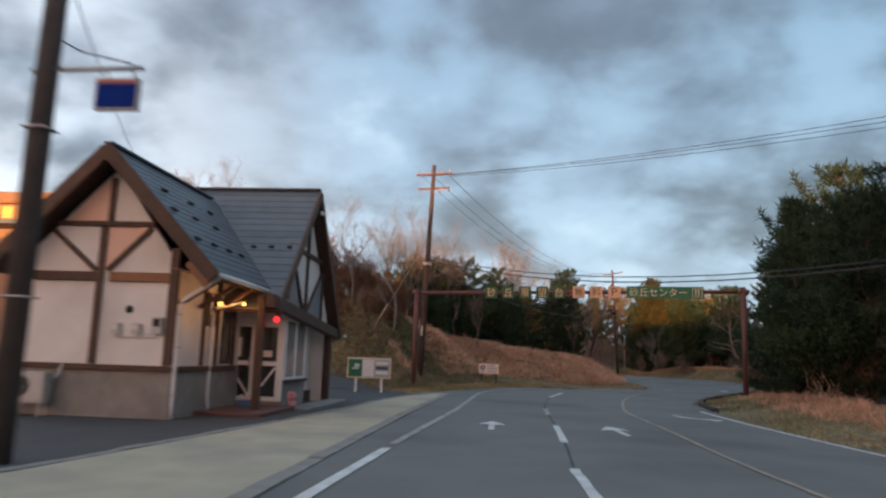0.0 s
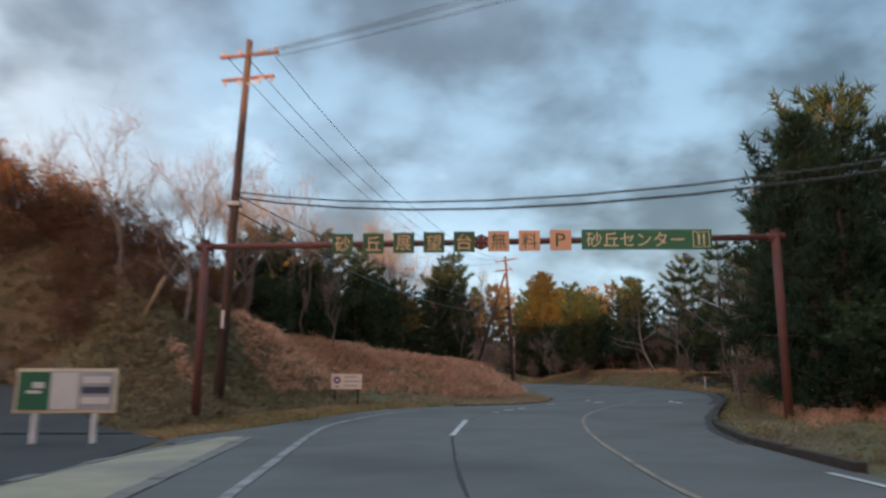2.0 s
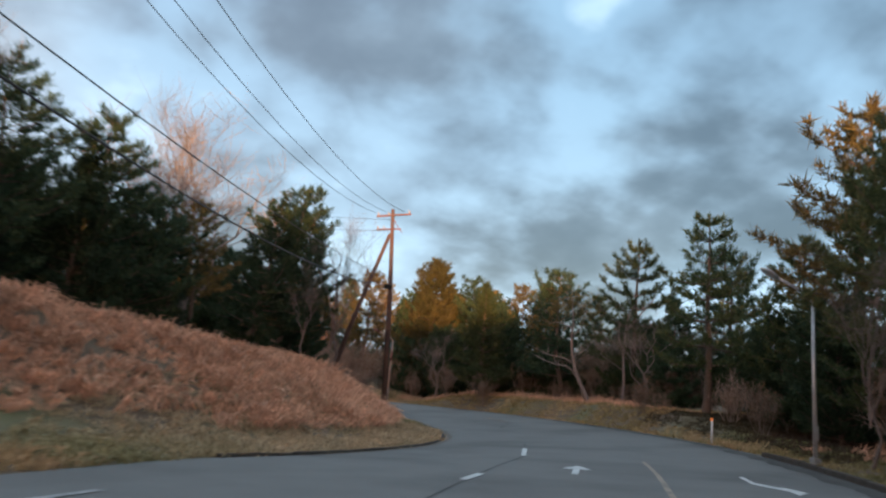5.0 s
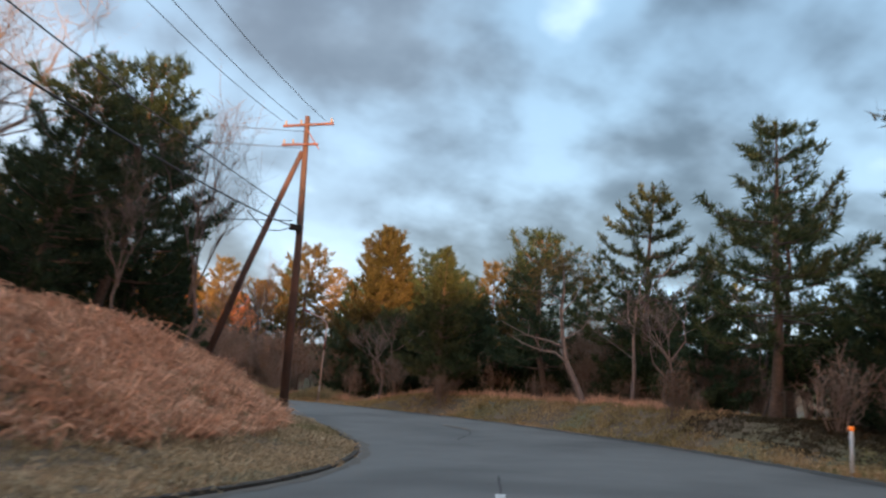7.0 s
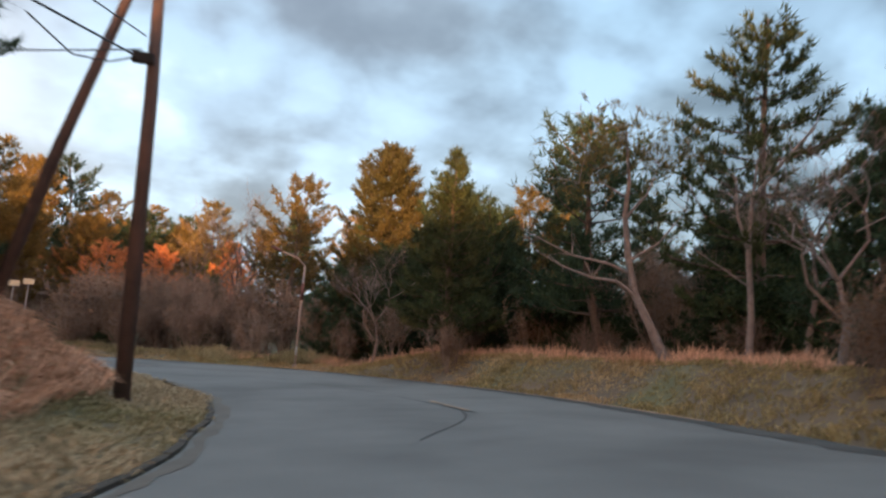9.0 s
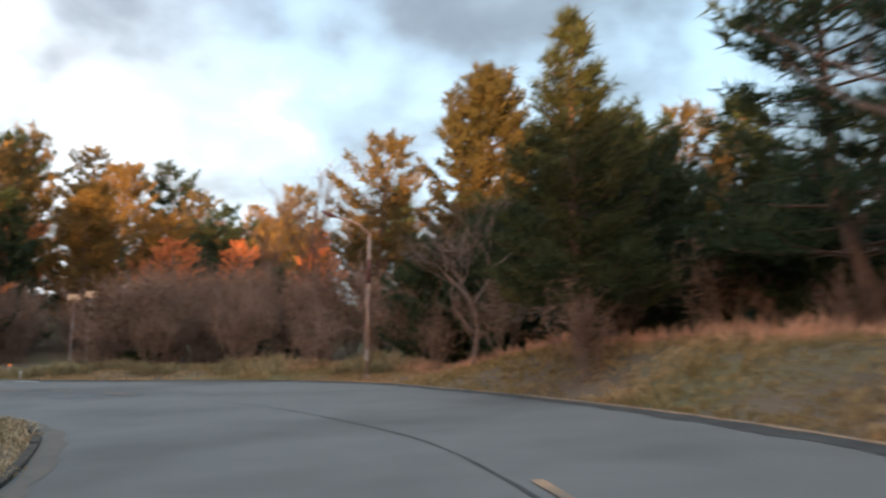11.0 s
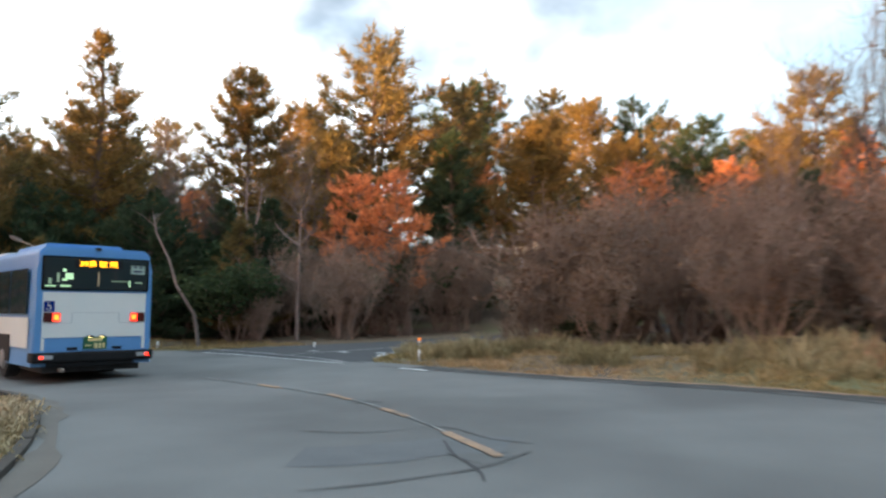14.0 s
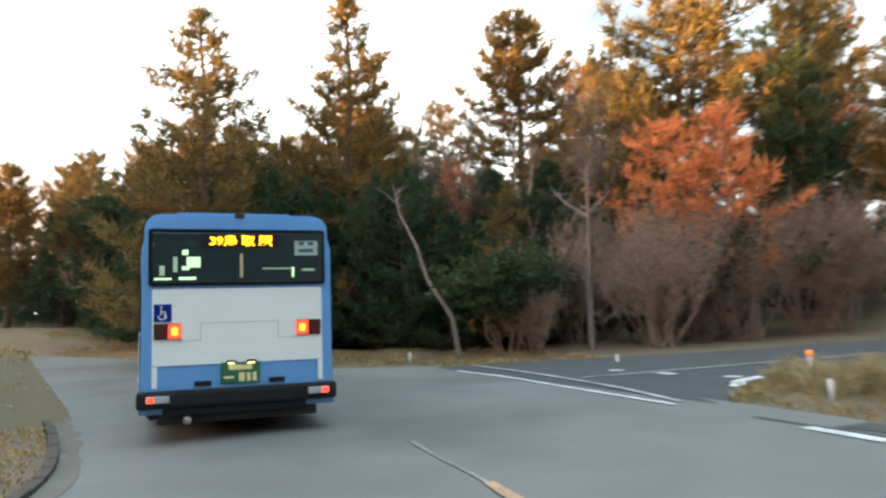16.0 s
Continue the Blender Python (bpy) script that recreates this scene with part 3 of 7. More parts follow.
def strip(name, rows, across, material, lift, label, kerb_depth=0.3):
    v, f = [], []
    for r in rows:
        a, b = Vector(r[:3]), Vector(r[3:6])
        for k in range(across + 1):
            p = a.lerp(b, k / across)
            v.append((p.x, p.y, p.z + lift))
    w = across + 1
    for i in range(len(rows) - 1):
        for k in range(across):
            f.append((i * w + k, i * w + k + 1, (i + 1) * w + k + 1, (i + 1) * w + k))
    ob = raw(name, v, f, material, smooth=True)
    return tagged(ob, label, "road", kind="structure")


road_ob = strip("road", ED, 8, M_ASPHALT, 0.0, "worn grey asphalt road in a long left bend")
side_ob = strip("side_road", SD, 4, M_ASPHALT_NEW, -0.006, "dark asphalt side road that joins at the bend")


road_n = len(road_ob.data.vertices)
ROAD_TREE = BVHTree.FromPolygons([v.co[:] for o in (road_ob, side_ob) for v in o.data.vertices], [p.vertices[:] for p in road_ob.data.polygons] + [tuple(i + road_n for i in p.vertices) for p in side_ob.data.polygons])


def road_z(x, y):
    """Height of the road's surface, or of the line between its edges beside it."""
    hit = ROAD_TREE.ray_cast(Vector((x, y, 5)), Vector((0, 0, -1)))[0]
    if hit is not None:
        return hit.z
    dl, z1, _ = nearest(ED[:, :3], np.array([x]), np.array([y]))
    dr, z2, _ = nearest(ED[:, 3:6], np.array([x]), np.array([y]))
    w = dr[0] / (dl[0] + dr[0])
    return float(z1[0] * w + z2[0] * (1 - w))


def paint(name, pts, width, material, label, lift=0.012, wear=0.0, seed=1, step=0.6):
    """A painted line along a smooth curve on the road, with slightly uneven edges."""
    rng = random.Random(seed)
    dense = spline([(x, y, 0) for x, y in pts], 8)
    seg = np.r_[0, np.cumsum(np.hypot(*np.diff(dense[:, :2], axis=0).T))]
    s = np.linspace(0, seg[-1], max(2, int(seg[-1] / step) + 1))
    px, py = np.interp(s, seg, dense[:, 0]), np.interp(s, seg, dense[:, 1])
    v, f = [], []
    for i in range(len(s)):
        tx, ty = px[min(i + 1, len(s) - 1)] - px[max(i - 1, 0)], py[min(i + 1, len(s) - 1)] - py[max(i - 1, 0)]
        k = math.hypot(tx, ty)
        nx_, ny_ = ty / k, -tx / k
        for sgn in (-1, 1):
            w = width / 2 + rng.uniform(-wear, wear)
            x, y = px[i] + sgn * w * nx_, py[i] + sgn * w * ny_
            v.append((x, y, road_z(x, y) + lift))
    for i in range(len(s) - 1):
        f.append((2 * i, 2 * i + 1, 2 * i + 3, 2 * i + 2))
    ob = raw(name, v, f, material)
    return tagged(ob, label, "road marking", kind="structure")


def kerb(name, rows, material, label, width=0.16, tall=0.13, inward=0.0):
    """Separate kerb stones along an edge line, one object, each stone a part."""
    root = thing(name, label, "kerb", kind="structure")
    seg = np.r_[0, np.cumsum(np.hypot(*np.diff(rows[:, :2], axis=0).T))]
    step = 0.62
    s = np.arange(0, seg[-1], step)
    px, py, pz = (np.interp(s, seg, rows[:, k]) for k in range(3))
    me = bpy.data.meshes.new("kerb_stone")
    bm = box((-width / 2, 0.006, -0.3), (width / 2, step - 0.006, tall), 0.012)
    bm.to_mesh(me)
    bm.free()
    me.materials.append(material)
    rng = random.Random(5)
    for i in range(len(s) - 1):
        o = new("kerb_stone", me)
        o.parent = root
        d = Vector((px[i + 1] - px[i], py[i + 1] - py[i], pz[i + 1] - pz[i]))
        o.matrix_local = Matrix.LocRotScale((px[i], py[i], pz[i] + rng.uniform(-0.012, 0.008)), Euler((math.asin(d.z / d.length), 0, math.atan2(-d.x, d.y) + rng.uniform(-0.01, 0.01))), (1, d.length / step, 1))
    return root

# ---------------------------------------------------------------- road furniture of the surface
paint("edge_line", [(1.1, 6.5), (1.3, 12)], 0.16, M_LINE, "white edge line painted on asphalt", seed=2, wear=0.008)
paint("edge_line_worn", [(1.3, 12.6), (1.5, 17), (1.75, 23), (1.9, 30), (2.1, 35), (2.9, 38.5), (4.1, 42), (6.3, 46.5)], 0.15, M_LINE_OLD, "worn white edge line on asphalt", seed=3, wear=0.015)
for k, pts in enumerate(([(4.2, 7.6), (4.15, 10.6)], [(4.3, 14.0), (4.4, 17.8)], [(4.45, 21.5), (4.5, 24.2)], [(5.15, 32.4), (6.1, 37.6)], [(7.5, 41.6), (7.9, 42.1)], [(8.2, 43.1), (8.7, 43.9)], [(9.05, 44.8), (9.55, 45.8)], [(11.3, 49.3), (12.0, 50.5)], [(15.05, 56.2), (16.5, 59.8)])):
    paint("lane_dash", pts, 0.14, M_LINE if k != 2 else M_LINE_OLD, "white dashed lane line, worn", seed=10 + k, wear=0.012, step=0.4)
paint("road_crack", [(4.15, 10.6), (4.3, 14), (4.4, 18), (4.5, 24), (4.75, 28), (5.15, 32.4)], 0.05, M_CRACK, "dark tarred joint along the lane", lift=0.006, seed=31, wear=0.012)
paint("road_crack", [(6.1, 37.6), (7.6, 41.8), (9.3, 45.3), (11.7, 50.0), (13.4, 53.2), (15.05, 56.2), (16.5, 59.8), (17.6, 62.6)], 0.04, M_CRACK, "dark tarred joint along the lane", lift=0.006, seed=32, wear=0.012)
paint("road_crack", [(22.4, 77.0), (21.2, 82.6), (19.3, 86.4), (17.6, 88.8), (15.4, 91.0)], 0.045, M_CRACK, "dark tarred joint in the bend", lift=0.006, seed=33, wear=0.02)
paint("centre_line", [(7.2, 4), (6.9, 9.3), (6.85, 13), (7.0, 18), (7.1, 24), (7.6, 28), (8.2, 31.6), (9.06, 35.4), (9.75, 37.9), (10.5, 40.0), (11.5, 42.3), (13.6, 46.6), (16.1, 51.3), (17.8, 54.8)], 0.10, M_LINE_BUFF, "faded orange centre line", seed=4, wear=0.012)
for k, pts in enumerate(([(22.35, 77.6), (22.05, 80.2)], [(13.4, 92.7), (12.2, 93.5)], [(11.1, 94.2), (10.3, 94.62)], [(9.2, 95.14), (8.28, 95.57)], [(6.7, 95.9), (5.9, 96.1)])):
    paint("centre_dash", pts, 0.12, M_ORANGE, "faded orange centre line dash", seed=40 + k, wear=0.015, step=0.3, lift=0.016)
paint("centre_line_worn", [(13.4, 92.7), (11.0, 94.27), (9.2, 95.16), (7.5, 95.75), (5.26, 96.22), (3.6, 96.6)], 0.05, M_LINE_FAINT, "worn pale centre line", seed=50, wear=0.018)
paint("road_crack", [(20.3, 73.0), (21.9, 76.2), (22.3, 79.0)], 0.045, M_CRACK, "dark crack across the lane", lift=0.006, seed=36, wear=0.02)
paint("road_crack", [(19.5, 96.2), (15.4, 98.9), (10.2, 99.5), (5.4, 100.3)], 0.10, M_CRACK, "dark gutter joint beside the verge", lift=0.006, seed=37, wear=0.03)
paint("road_crack", [(10.62, 92.68), (11.45, 93.06), (11.94, 93.81), (12.82, 93.43), (13.38, 93.47)], 0.026, M_CRACK, "dark crack across the lane in the bend", lift=0.007, seed=90, wear=0.012, step=0.25)
paint("road_crack", [(12.67, 90.78), (13.08, 91.34), (13.48, 92.21), (13.54, 93.09)], 0.03, M_CRACK, "dark crack across the lane in the bend", lift=0.007, seed=91, wear=0.012, step=0.25)
paint("road_crack", [(12.44, 93.13), (12.97, 92.56), (13.49, 92.17), (13.79, 91.83)], 0.03, M_CRACK, "branching crack in the worn asphalt", lift=0.007, seed=92, wear=0.012, step=0.25)
paint("road_crack", [(12.87, 92.58), (13.41, 92.35), (13.66, 92.54)], 0.026, M_CRACK, "branching crack in the worn asphalt", lift=0.007, seed=93, wear=0.012, step=0.25)
paint("road_crack", [(9.57, 94.85), (9.56, 95.19), (9.86, 95.17)], 0.11, M_CRACK, "short dark tar mark beside the centre line", lift=0.007, seed=94, wear=0.012, step=0.25)
paint("asphalt_patch", [(11.64, 91.73), (12.27, 92.2), (12.71, 93.01), (13.18, 93.26)], 0.9, M_PATCH, "darker asphalt patch across the lane", lift=0.004, seed=97, wear=0.06, step=0.4)
paint("edge_line", [(9.9, 26), (9.8, 22.6), (9.85, 17.7), (10.0, 12), (10.0, 4)], 0.13, M_LINE, "white edge line beside the verge", seed=5, wear=0.008)
paint("junction_line", [(-4.3, 102.6), (-2, 102.3), (0.08, 101.87), (2.1, 101.37), (3.9, 100.75)], 0.12, M_LINE_OLD, "worn white line across the side road", seed=6, wear=0.012, lift=0.018)
paint("junction_line", [(-3.6, 101.7), (-1, 101.4), (1.14, 101.0), (4.0, 100.5)], 0.10, M_LINE, "white line across the mouth of the side road", seed=8, wear=0.012, lift=0.016)
paint("edge_line", [(6.25, 100.0), (6.7, 99.9), (7.2, 99.8)], 0.18, M_LINE, "white edge line beside the verge", seed=7, wear=0.01, lift=0.014)
paint("side_road_line", [(0.26, 102.1), (0.65, 103.1), (1.14, 104.7), (1.64, 106.3), (2.4, 109.0)], 0.12, M_LINE_OLD, "worn white centre line of the side road", seed=9, wear=0.012, lift=0.02)
for k, pts in enumerate(([(-0.25, 103.35), (0.1, 103.42)], [(1.0, 103.46), (1.45, 103.36)], [(2.45, 103.55), (2.75, 103.62)], [(3.5, 102.5), (3.05, 103.2), (2.95, 103.9)])):
    paint("side_road_mark", pts, 0.22, M_LINE, "white give-way marks on the side road", seed=60 + k, wear=0.02, lift=0.02)

def arrow(at, turn, bend, label, wide=0.9, long=0.98):
    """A painted lane arrow: shaft and head, with a second head for a bent one."""
    outline = [(-0.075, -1.0), (0.075, -1.0), (0.075, 0.35), (0.36, 0.35), (0, 1.35), (-0.36, 0.35), (-0.075, 0.35)]
    if bend:
        outline = [(-0.075, -1.1), (0.075, -1.1), (0.075, -0.3), (0.62 * bend, 0.25), (0.62 * bend, 0.0), (1.05 * bend, 0.55), (0.62 * bend, 1.0), (0.62 * bend, 0.55), (-0.075, -0.05)]
        if bend < 0:
            outline = [(-0.075, -1.1), (0.075, -1.1), (0.075, -0.05), (-0.62, 0.55), (-0.62, 1.0), (-1.05, 0.55), (-0.62, 0.0), (-0.62, 0.25), (-0.075, -0.3)]
    m = pose(0, 0, 0, 0, 0, turn)
    bm = bmesh.new()
    vs = []
    for x, y in outline:
        p = m @ Vector((x * wide, y * long, 0))
        vs.append(bm.verts.new((at[0] + p.x, at[1] + p.y, road_z(at[0] + p.x, at[1] + p.y) + 0.014)))
    f = bm.faces.new(vs)
    if f.normal.z < 0:
        f.normal_flip()
    ob = link("road_arrow", bm, M_LINE)
    return tagged(ob, label, "road marking", kind="structure")


arrow((2.9, 17.0), 0, 0, "white straight-ahead arrow painted on the lane")
arrow((5.72, 16.8), 4, 0, "white straight-ahead arrow painted on the lane")
arrow((8.5, 22.3), 186, -1, "white bent arrow painted on the oncoming lane")
arrow((14.5, 51.8), -27, 0, "white straight-ahead arrow painted on the lane")
arrow((17.5, 50.1), 152, -1, "white bent arrow painted on the oncoming lane", 0.72, 1.45)



def beside(rows, off, right):
    """A line that runs off metres inside one edge of the road."""
    out = []
    for r in rows:
        a, b = (Vector(r[3:5]), Vector(r[:2])) if right else (Vector(r[:2]), Vector(r[3:5]))
        p = a + (b - a).normalized() * off
        out.append((p.x, p.y))
    return out


paint("gutter_dirt", beside([r for r in ED if 30 < r[4] < 46.5 and r[3] > 5][::4], 0.20, True), 0.24, M_GUTTER, "dark damp dirt along the foot of the kerb", lift=0.009, seed=84, wear=0.06, step=0.5)
paint("gutter_dirt", beside([r for r in ED if 46 < r[4] < 60 and r[3] > 5][::4], 0.42, True), 0.62, M_GUTTER, "dark damp dirt in the gutter along the kerb", lift=0.008, seed=81, wear=0.14, step=0.5)
paint("gutter_dirt", beside([r for r in ED if r[4] > 60 and r[3] > 6][::4], 0.30, True), 0.45, M_GUTTER, "dark damp dirt along the road's outer edge", lift=0.008, seed=82, wear=0.09, step=0.5)
paint("gutter_sand", beside([r for r in ED if r[4] > 74 and r[3] > 6][::4], 0.05, True), 0.16, M_EDGE_SAND, "dry orange sand and litter along the verge", lift=0.014, seed=85, wear=0.05, step=0.5)
paint("gutter_sand", beside([r for r in ED if 54 < r[1] and r[0] > -6][::4], 0.24, False), 0.26, M_GUTTER_SAND, "pale sand washed along the inner kerb", lift=0.008, seed=83, wear=0.09, step=0.5)
kerb("kerb_inner", ED[[i for i in range(len(ED)) if ED[i][1] > 52 and ED[i][0] > -12 and i > 60]][:, :3], M_KERB_DARK, "dark brown concrete kerb round the inner side of the bend", 0.13, 0.07)
kerb("kerb_outer", ED[[i for i in range(len(ED)) if 26 < ED[i][4] < 58 and ED[i][3] > 5]][:, 3:6], M_KERB_DARK, "dark brown concrete kerb along the verge", 0.18, 0.14)

# beige walkway with its kerb, and the dark forecourt
walk_l = spline([(-2.95, -20, 0), (-2.85, 4, 0), (-2.4, 8.6, 0), (-2.05, 12, 0), (-1.3, 20, 0), (-0.95, 27, 0), (0.10, 32.3, 0)], 6)
walk_r = spline([(0.45, -20, 0), (0.45, 4, 0), (0.42, 8.6, 0), (0.40, 12, 0), (0.38, 20, 0), (0.5, 27, 0), (0.55, 32.45, 0)], 6)
bm = bmesh.new()
top, side_a, side_b = [], [], []
for a, b in zip(walk_l, walk_r):
    za = 0.17 - 0.0045 * max(a[1], 0)
    top.append([bm.verts.new((a[0] * (1 - k / 4) + b[0] * k / 4, a[1] * (1 - k / 4) + b[1] * k / 4, za + (0.0 if k < 4 else -0.01))) for k in range(5)])
    side_b.append(bm.verts.new((b[0] + 0.03, b[1], za - 0.35)))
    side_a.append(bm.verts.new((a[0] - 0.03, a[1], za - 0.35)))
for i in range(len(top) - 1):
    for k in range(4):
        bm.faces.new((top[i][k], top[i][k + 1], top[i + 1][k + 1], top[i + 1][k]))
    bm.faces.new((top[i][4], side_b[i], side_b[i + 1], top[i + 1][4]))
    bm.faces.new((side_a[i], top[i][0], top[i + 1][0], side_a[i + 1]))
bm.faces.new((top[-1][0], top[-1][1], top[-1][2], top[-1][3], top[-1][4], side_b[-1], side_a[-1]))
bmesh.ops.recalc_face_normals(bm, faces=bm.faces)
tagged(link("pavement", bm, M_PAVE), "beige coloured walkway that tapers to a point", "pavement", kind="structure")
kr = np.array([(p[0] + 0.14, p[1], 0.152 - 0.0045 * max(p[1], 0)) for p in walk_r])
kerb("kerb_walkway", kr[kr[:, 1] > -2], M_KERB, "grey concrete kerb beside the walkway", 0.24, 0.035)
kl = np.array([(p[0] - 0.10, p[1], 0.155 - 0.0045 * max(p[1], 0)) for p in walk_l])
kerb("kerb_forecourt", kl[kl[:, 1] > -2], M_KERB, "pale concrete edging between walkway and forecourt", 0.18, 0.03)
bm = bmesh.new()
fore = [(-60, -40), (-2.7, -40), (-2.75, 6), (-2.25, 10), (-1.75, 16), (-1.35, 22), (-0.95, 28), (-0.9, 31.4), (-2.1, 33.4), (-30, 33.4), (-60, 33.4)]
n_f = [bm.verts.new((x, y, max(0.17 - 0.0042 * y, 0.035))) for x, y in fore]
bm.faces.new(n_f)
bmesh.ops.triangulate(bm, faces=bm.faces)
tagged(link("forecourt", bm, M_ASPHALT_NEW), "dark asphalt forecourt round the half-timbered house", "pavement", kind="structure")

# the dark drive that climbs beside the hill
gx, gy = np.arange(-32.0, -1.9, 0.5), np.arange(33.0, 44.6, 0.5)
mx, my = np.meshgrid(gx, gy)
mz = np.maximum(land(mx.ravel(), my.ravel())[0] + 0.045, 0.03)
ok_cell = (drive(mx, my) < 0.4)
cells = [(r * len(gx) + c, r * len(gx) + c + 1, (r + 1) * len(gx) + c + 1, (r + 1) * len(gx) + c) for r in range(len(gy) - 1) for c in range(len(gx) - 1) if ok_cell[r, c] and ok_cell[r + 1, c + 1] and ok_cell[r, c + 1] and ok_cell[r + 1, c]]
tagged(raw("drive", np.c_[mx.ravel(), my.ravel(), mz], cells, M_ASPHALT_NEW, smooth=True), "dark asphalt drive that climbs behind the notice board", "road", kind="structure")

# ---------------------------------------------------------------- vegetation


def raw_np(name, verts, tris, material, parent=None):
    me = bpy.data.meshes.new(name)
    verts, tris = np.asarray(verts, np.float32), np.asarray(tris, np.int32)
    me.vertices.add(len(verts))
    me.vertices.foreach_set("co", verts.ravel())
    me.loops.add(tris.size)
    me.loops.foreach_set("vertex_index", tris.ravel())
    me.polygons.add(len(tris))
    me.polygons.foreach_set("loop_start", np.arange(0, tris.size, 3, dtype=np.int32))
    me.polygons.foreach_set("loop_total", np.full(len(tris), 3, np.int32))
    me.update(calc_edges=True)
    me.materials.append(material)
    ob = new(name, me)
    if parent:
        ob.parent = parent
    return ob


def unit(v):
    return v / (np.linalg.norm(v, axis=-1, keepdims=True) + 1e-9)


def blades(base, way, length, width, rng, droop=0.0):
    """Narrow two-step leaves from base points along ways; droop bends their tips down."""
    n = len(base)
    side = unit(np.cross(way, unit(rng.normal(size=(n, 3))))) * width[:, None] / 2
    mid = base + way * length[:, None] * 0.55
    tip = base + way * length[:, None] - np.c_[np.zeros(n), np.zeros(n), droop * length]
    v = np.stack([base - side * 0.6, base + side * 0.6, mid + side, mid - side, tip], 1).reshape(-1, 3)
    o = np.arange(n)[:, None] * 5
    t = np.concatenate([o + [[0, 1, 2]], o + [[0, 2, 3]], o + [[3, 2, 4]]], 1).reshape(-1, 3)
    return v, t


def needles(centre, way, rng, per, length, width, tight=0.75):
    """Tufts of needles: pointed slivers that fan out from each centre about its way."""
    n = len(centre)
    w = unit(np.repeat(way, per, 0) * tight + rng.normal(size=(n * per, 3)) * 0.55)
    c = np.repeat(centre, per, 0) + rng.normal(size=(n * per, 3)) * length * 0.16
    ln = length * rng.uniform(0.65, 1.15, n * per)
    side = unit(np.cross(w, rng.normal(size=(n * per, 3)))) * width / 2
    v = np.stack([c - side, c + side, c + w * ln[:, None]], 1).reshape(-1, 3)
    return v, np.arange(n * per * 3).reshape(-1, 3)


class Wood:
    """Collects tapered tubes of one tree."""

    def __init__(self):
        self.v, self.f, self.n = [], [], 0

    def add(self, pts, radii, sides):
        v, f = tube_data(pts, radii, sides, cap=False)
        for q in f:
            a, b, c, d = (i + self.n for i in q)
            self.f += [(a, b, c), (a, c, d)]
        self.v += [tuple(p) for p in v]
        self.n += len(v)


def tree_root(name, label, group=""):
    return thing(name, label, "tree", group=group)


def conifer(seed, tall, clear, reach, shape, leaf, bark, label, gap=0.52, per=11, tuft=0.44, name="pine_tree", lean=0.0, wide=0.068):
    """A conifer of whorled limbs that carry tufts of needles. shape: spire, round or ragged."""
    rng = np.random.default_rng(seed)
    root = tree_root(name, label)
    wood = Wood()
    steps = 9
    drift = np.cumsum(rng.normal(size=(steps + 1, 2)) * 0.10 * (1.6 if shape == "ragged" else 0.5), 0) - 0
    drift -= drift[0]
    stem = [Vector((drift[i][0] + lean * (i / steps) ** 1.3, drift[i][1], tall * i / steps)) for i in range(steps + 1)]
    r0 = 0.016 * tall + 0.03
    wood.add(stem, [r0 * (1 - 0.93 * (i / steps)) * (1.25 if i == 0 else 1) + 0.012 for i in range(steps + 1)], 8)

    def stem_at(z):
        u = min(max(z / tall, 0), 1) * steps
        i = min(int(u), steps - 1)
        return stem[i].lerp(stem[i + 1], u - i)

    centres, ways = [], []
    z = clear * tall
    while z < tall - 0.15:
        u = (z - clear * tall) / (tall - clear * tall)
        if shape == "spire":
            span = reach * (1 - u) ** 0.85 + 0.18
        elif shape == "layered":
            span = reach * (1 - u) ** 0.62 * (0.62 + 0.38 * smooth(u, -0.05, 0.25)) + 0.22
        elif shape == "round":
            span = reach * math.sqrt(max(1 - (u * 1.02 - 0.28) ** 2 / 0.56, 0.03)) + 0.2
        else:
            span = reach * (0.35 + 0.75 * math.sin(math.pi * min(u * 0.85 + 0.22, 1)) * rng.uniform(0.5, 1.15))
        count = int(rng.integers(3, 6)) + (1 if shape != "ragged" else 0) + (1 if shape == "layered" else 0)
        az0 = rng.uniform(0, 6.28)
        for k in range(count):
            ln = span * rng.uniform(0.62, 1.12)
            az = az0 + k * 6.283 / count + rng.uniform(-0.35, 0.35)
            rise = {"spire": 0.05 + 0.35 * u, "round": 0.25 + 0.3 * u, "ragged": 0.12 + 0.4 * u, "layered": 0.06 + 0.30 * u}[shape] + rng.uniform(-0.15, 0.15)
            d = Vector((math.cos(az), math.sin(az), rise)).normalized()
            s = stem_at(z + rng.uniform(-0.15, 0.15))
            pts = [s, s + d * ln * 0.35 + Vector((0, 0, -0.03 * ln)), s + d * ln * 0.7 + Vector((0, 0, -0.02 * ln)), s + d * ln + Vector((0, 0, (0.22 if shape == "layered" else 0.13) * ln))]
            r = 0.010 + 0.011 * ln
            wood.add(pts, [r, r * 0.75, r * 0.5, r * 0.18], 4)
            m = max(3, int(ln / (0.125 if shape == "layered" else 0.17)))
            for j in range(m):
                t = 0.30 + 0.72 * (j + rng.uniform(0, 1)) / m
                i = min(int(t * 3), 2)
                c = pts[i].lerp(pts[i + 1], min(t * 3 - i, 1.0))
                spread = 0.30 * ln * (1.15 - t) + 0.10
                off = Vector((-d.y, d.x, 0)) * rng.uniform(-1, 1) * spread + Vector((0, 0, rng.uniform(-0.03, 0.05 if shape == "layered" else 0.16)))
                centres.append(c + off)
                ways.append((d * 0.55 + off * 0.8 + Vector((0, 0, 0.75))).normalized())
        z += gap * rng.uniform(0.75, 1.25) * (1.25 if shape == "ragged" else 1.0) * (1.25 - 0.55 * u if shape == "layered" else 1.0)
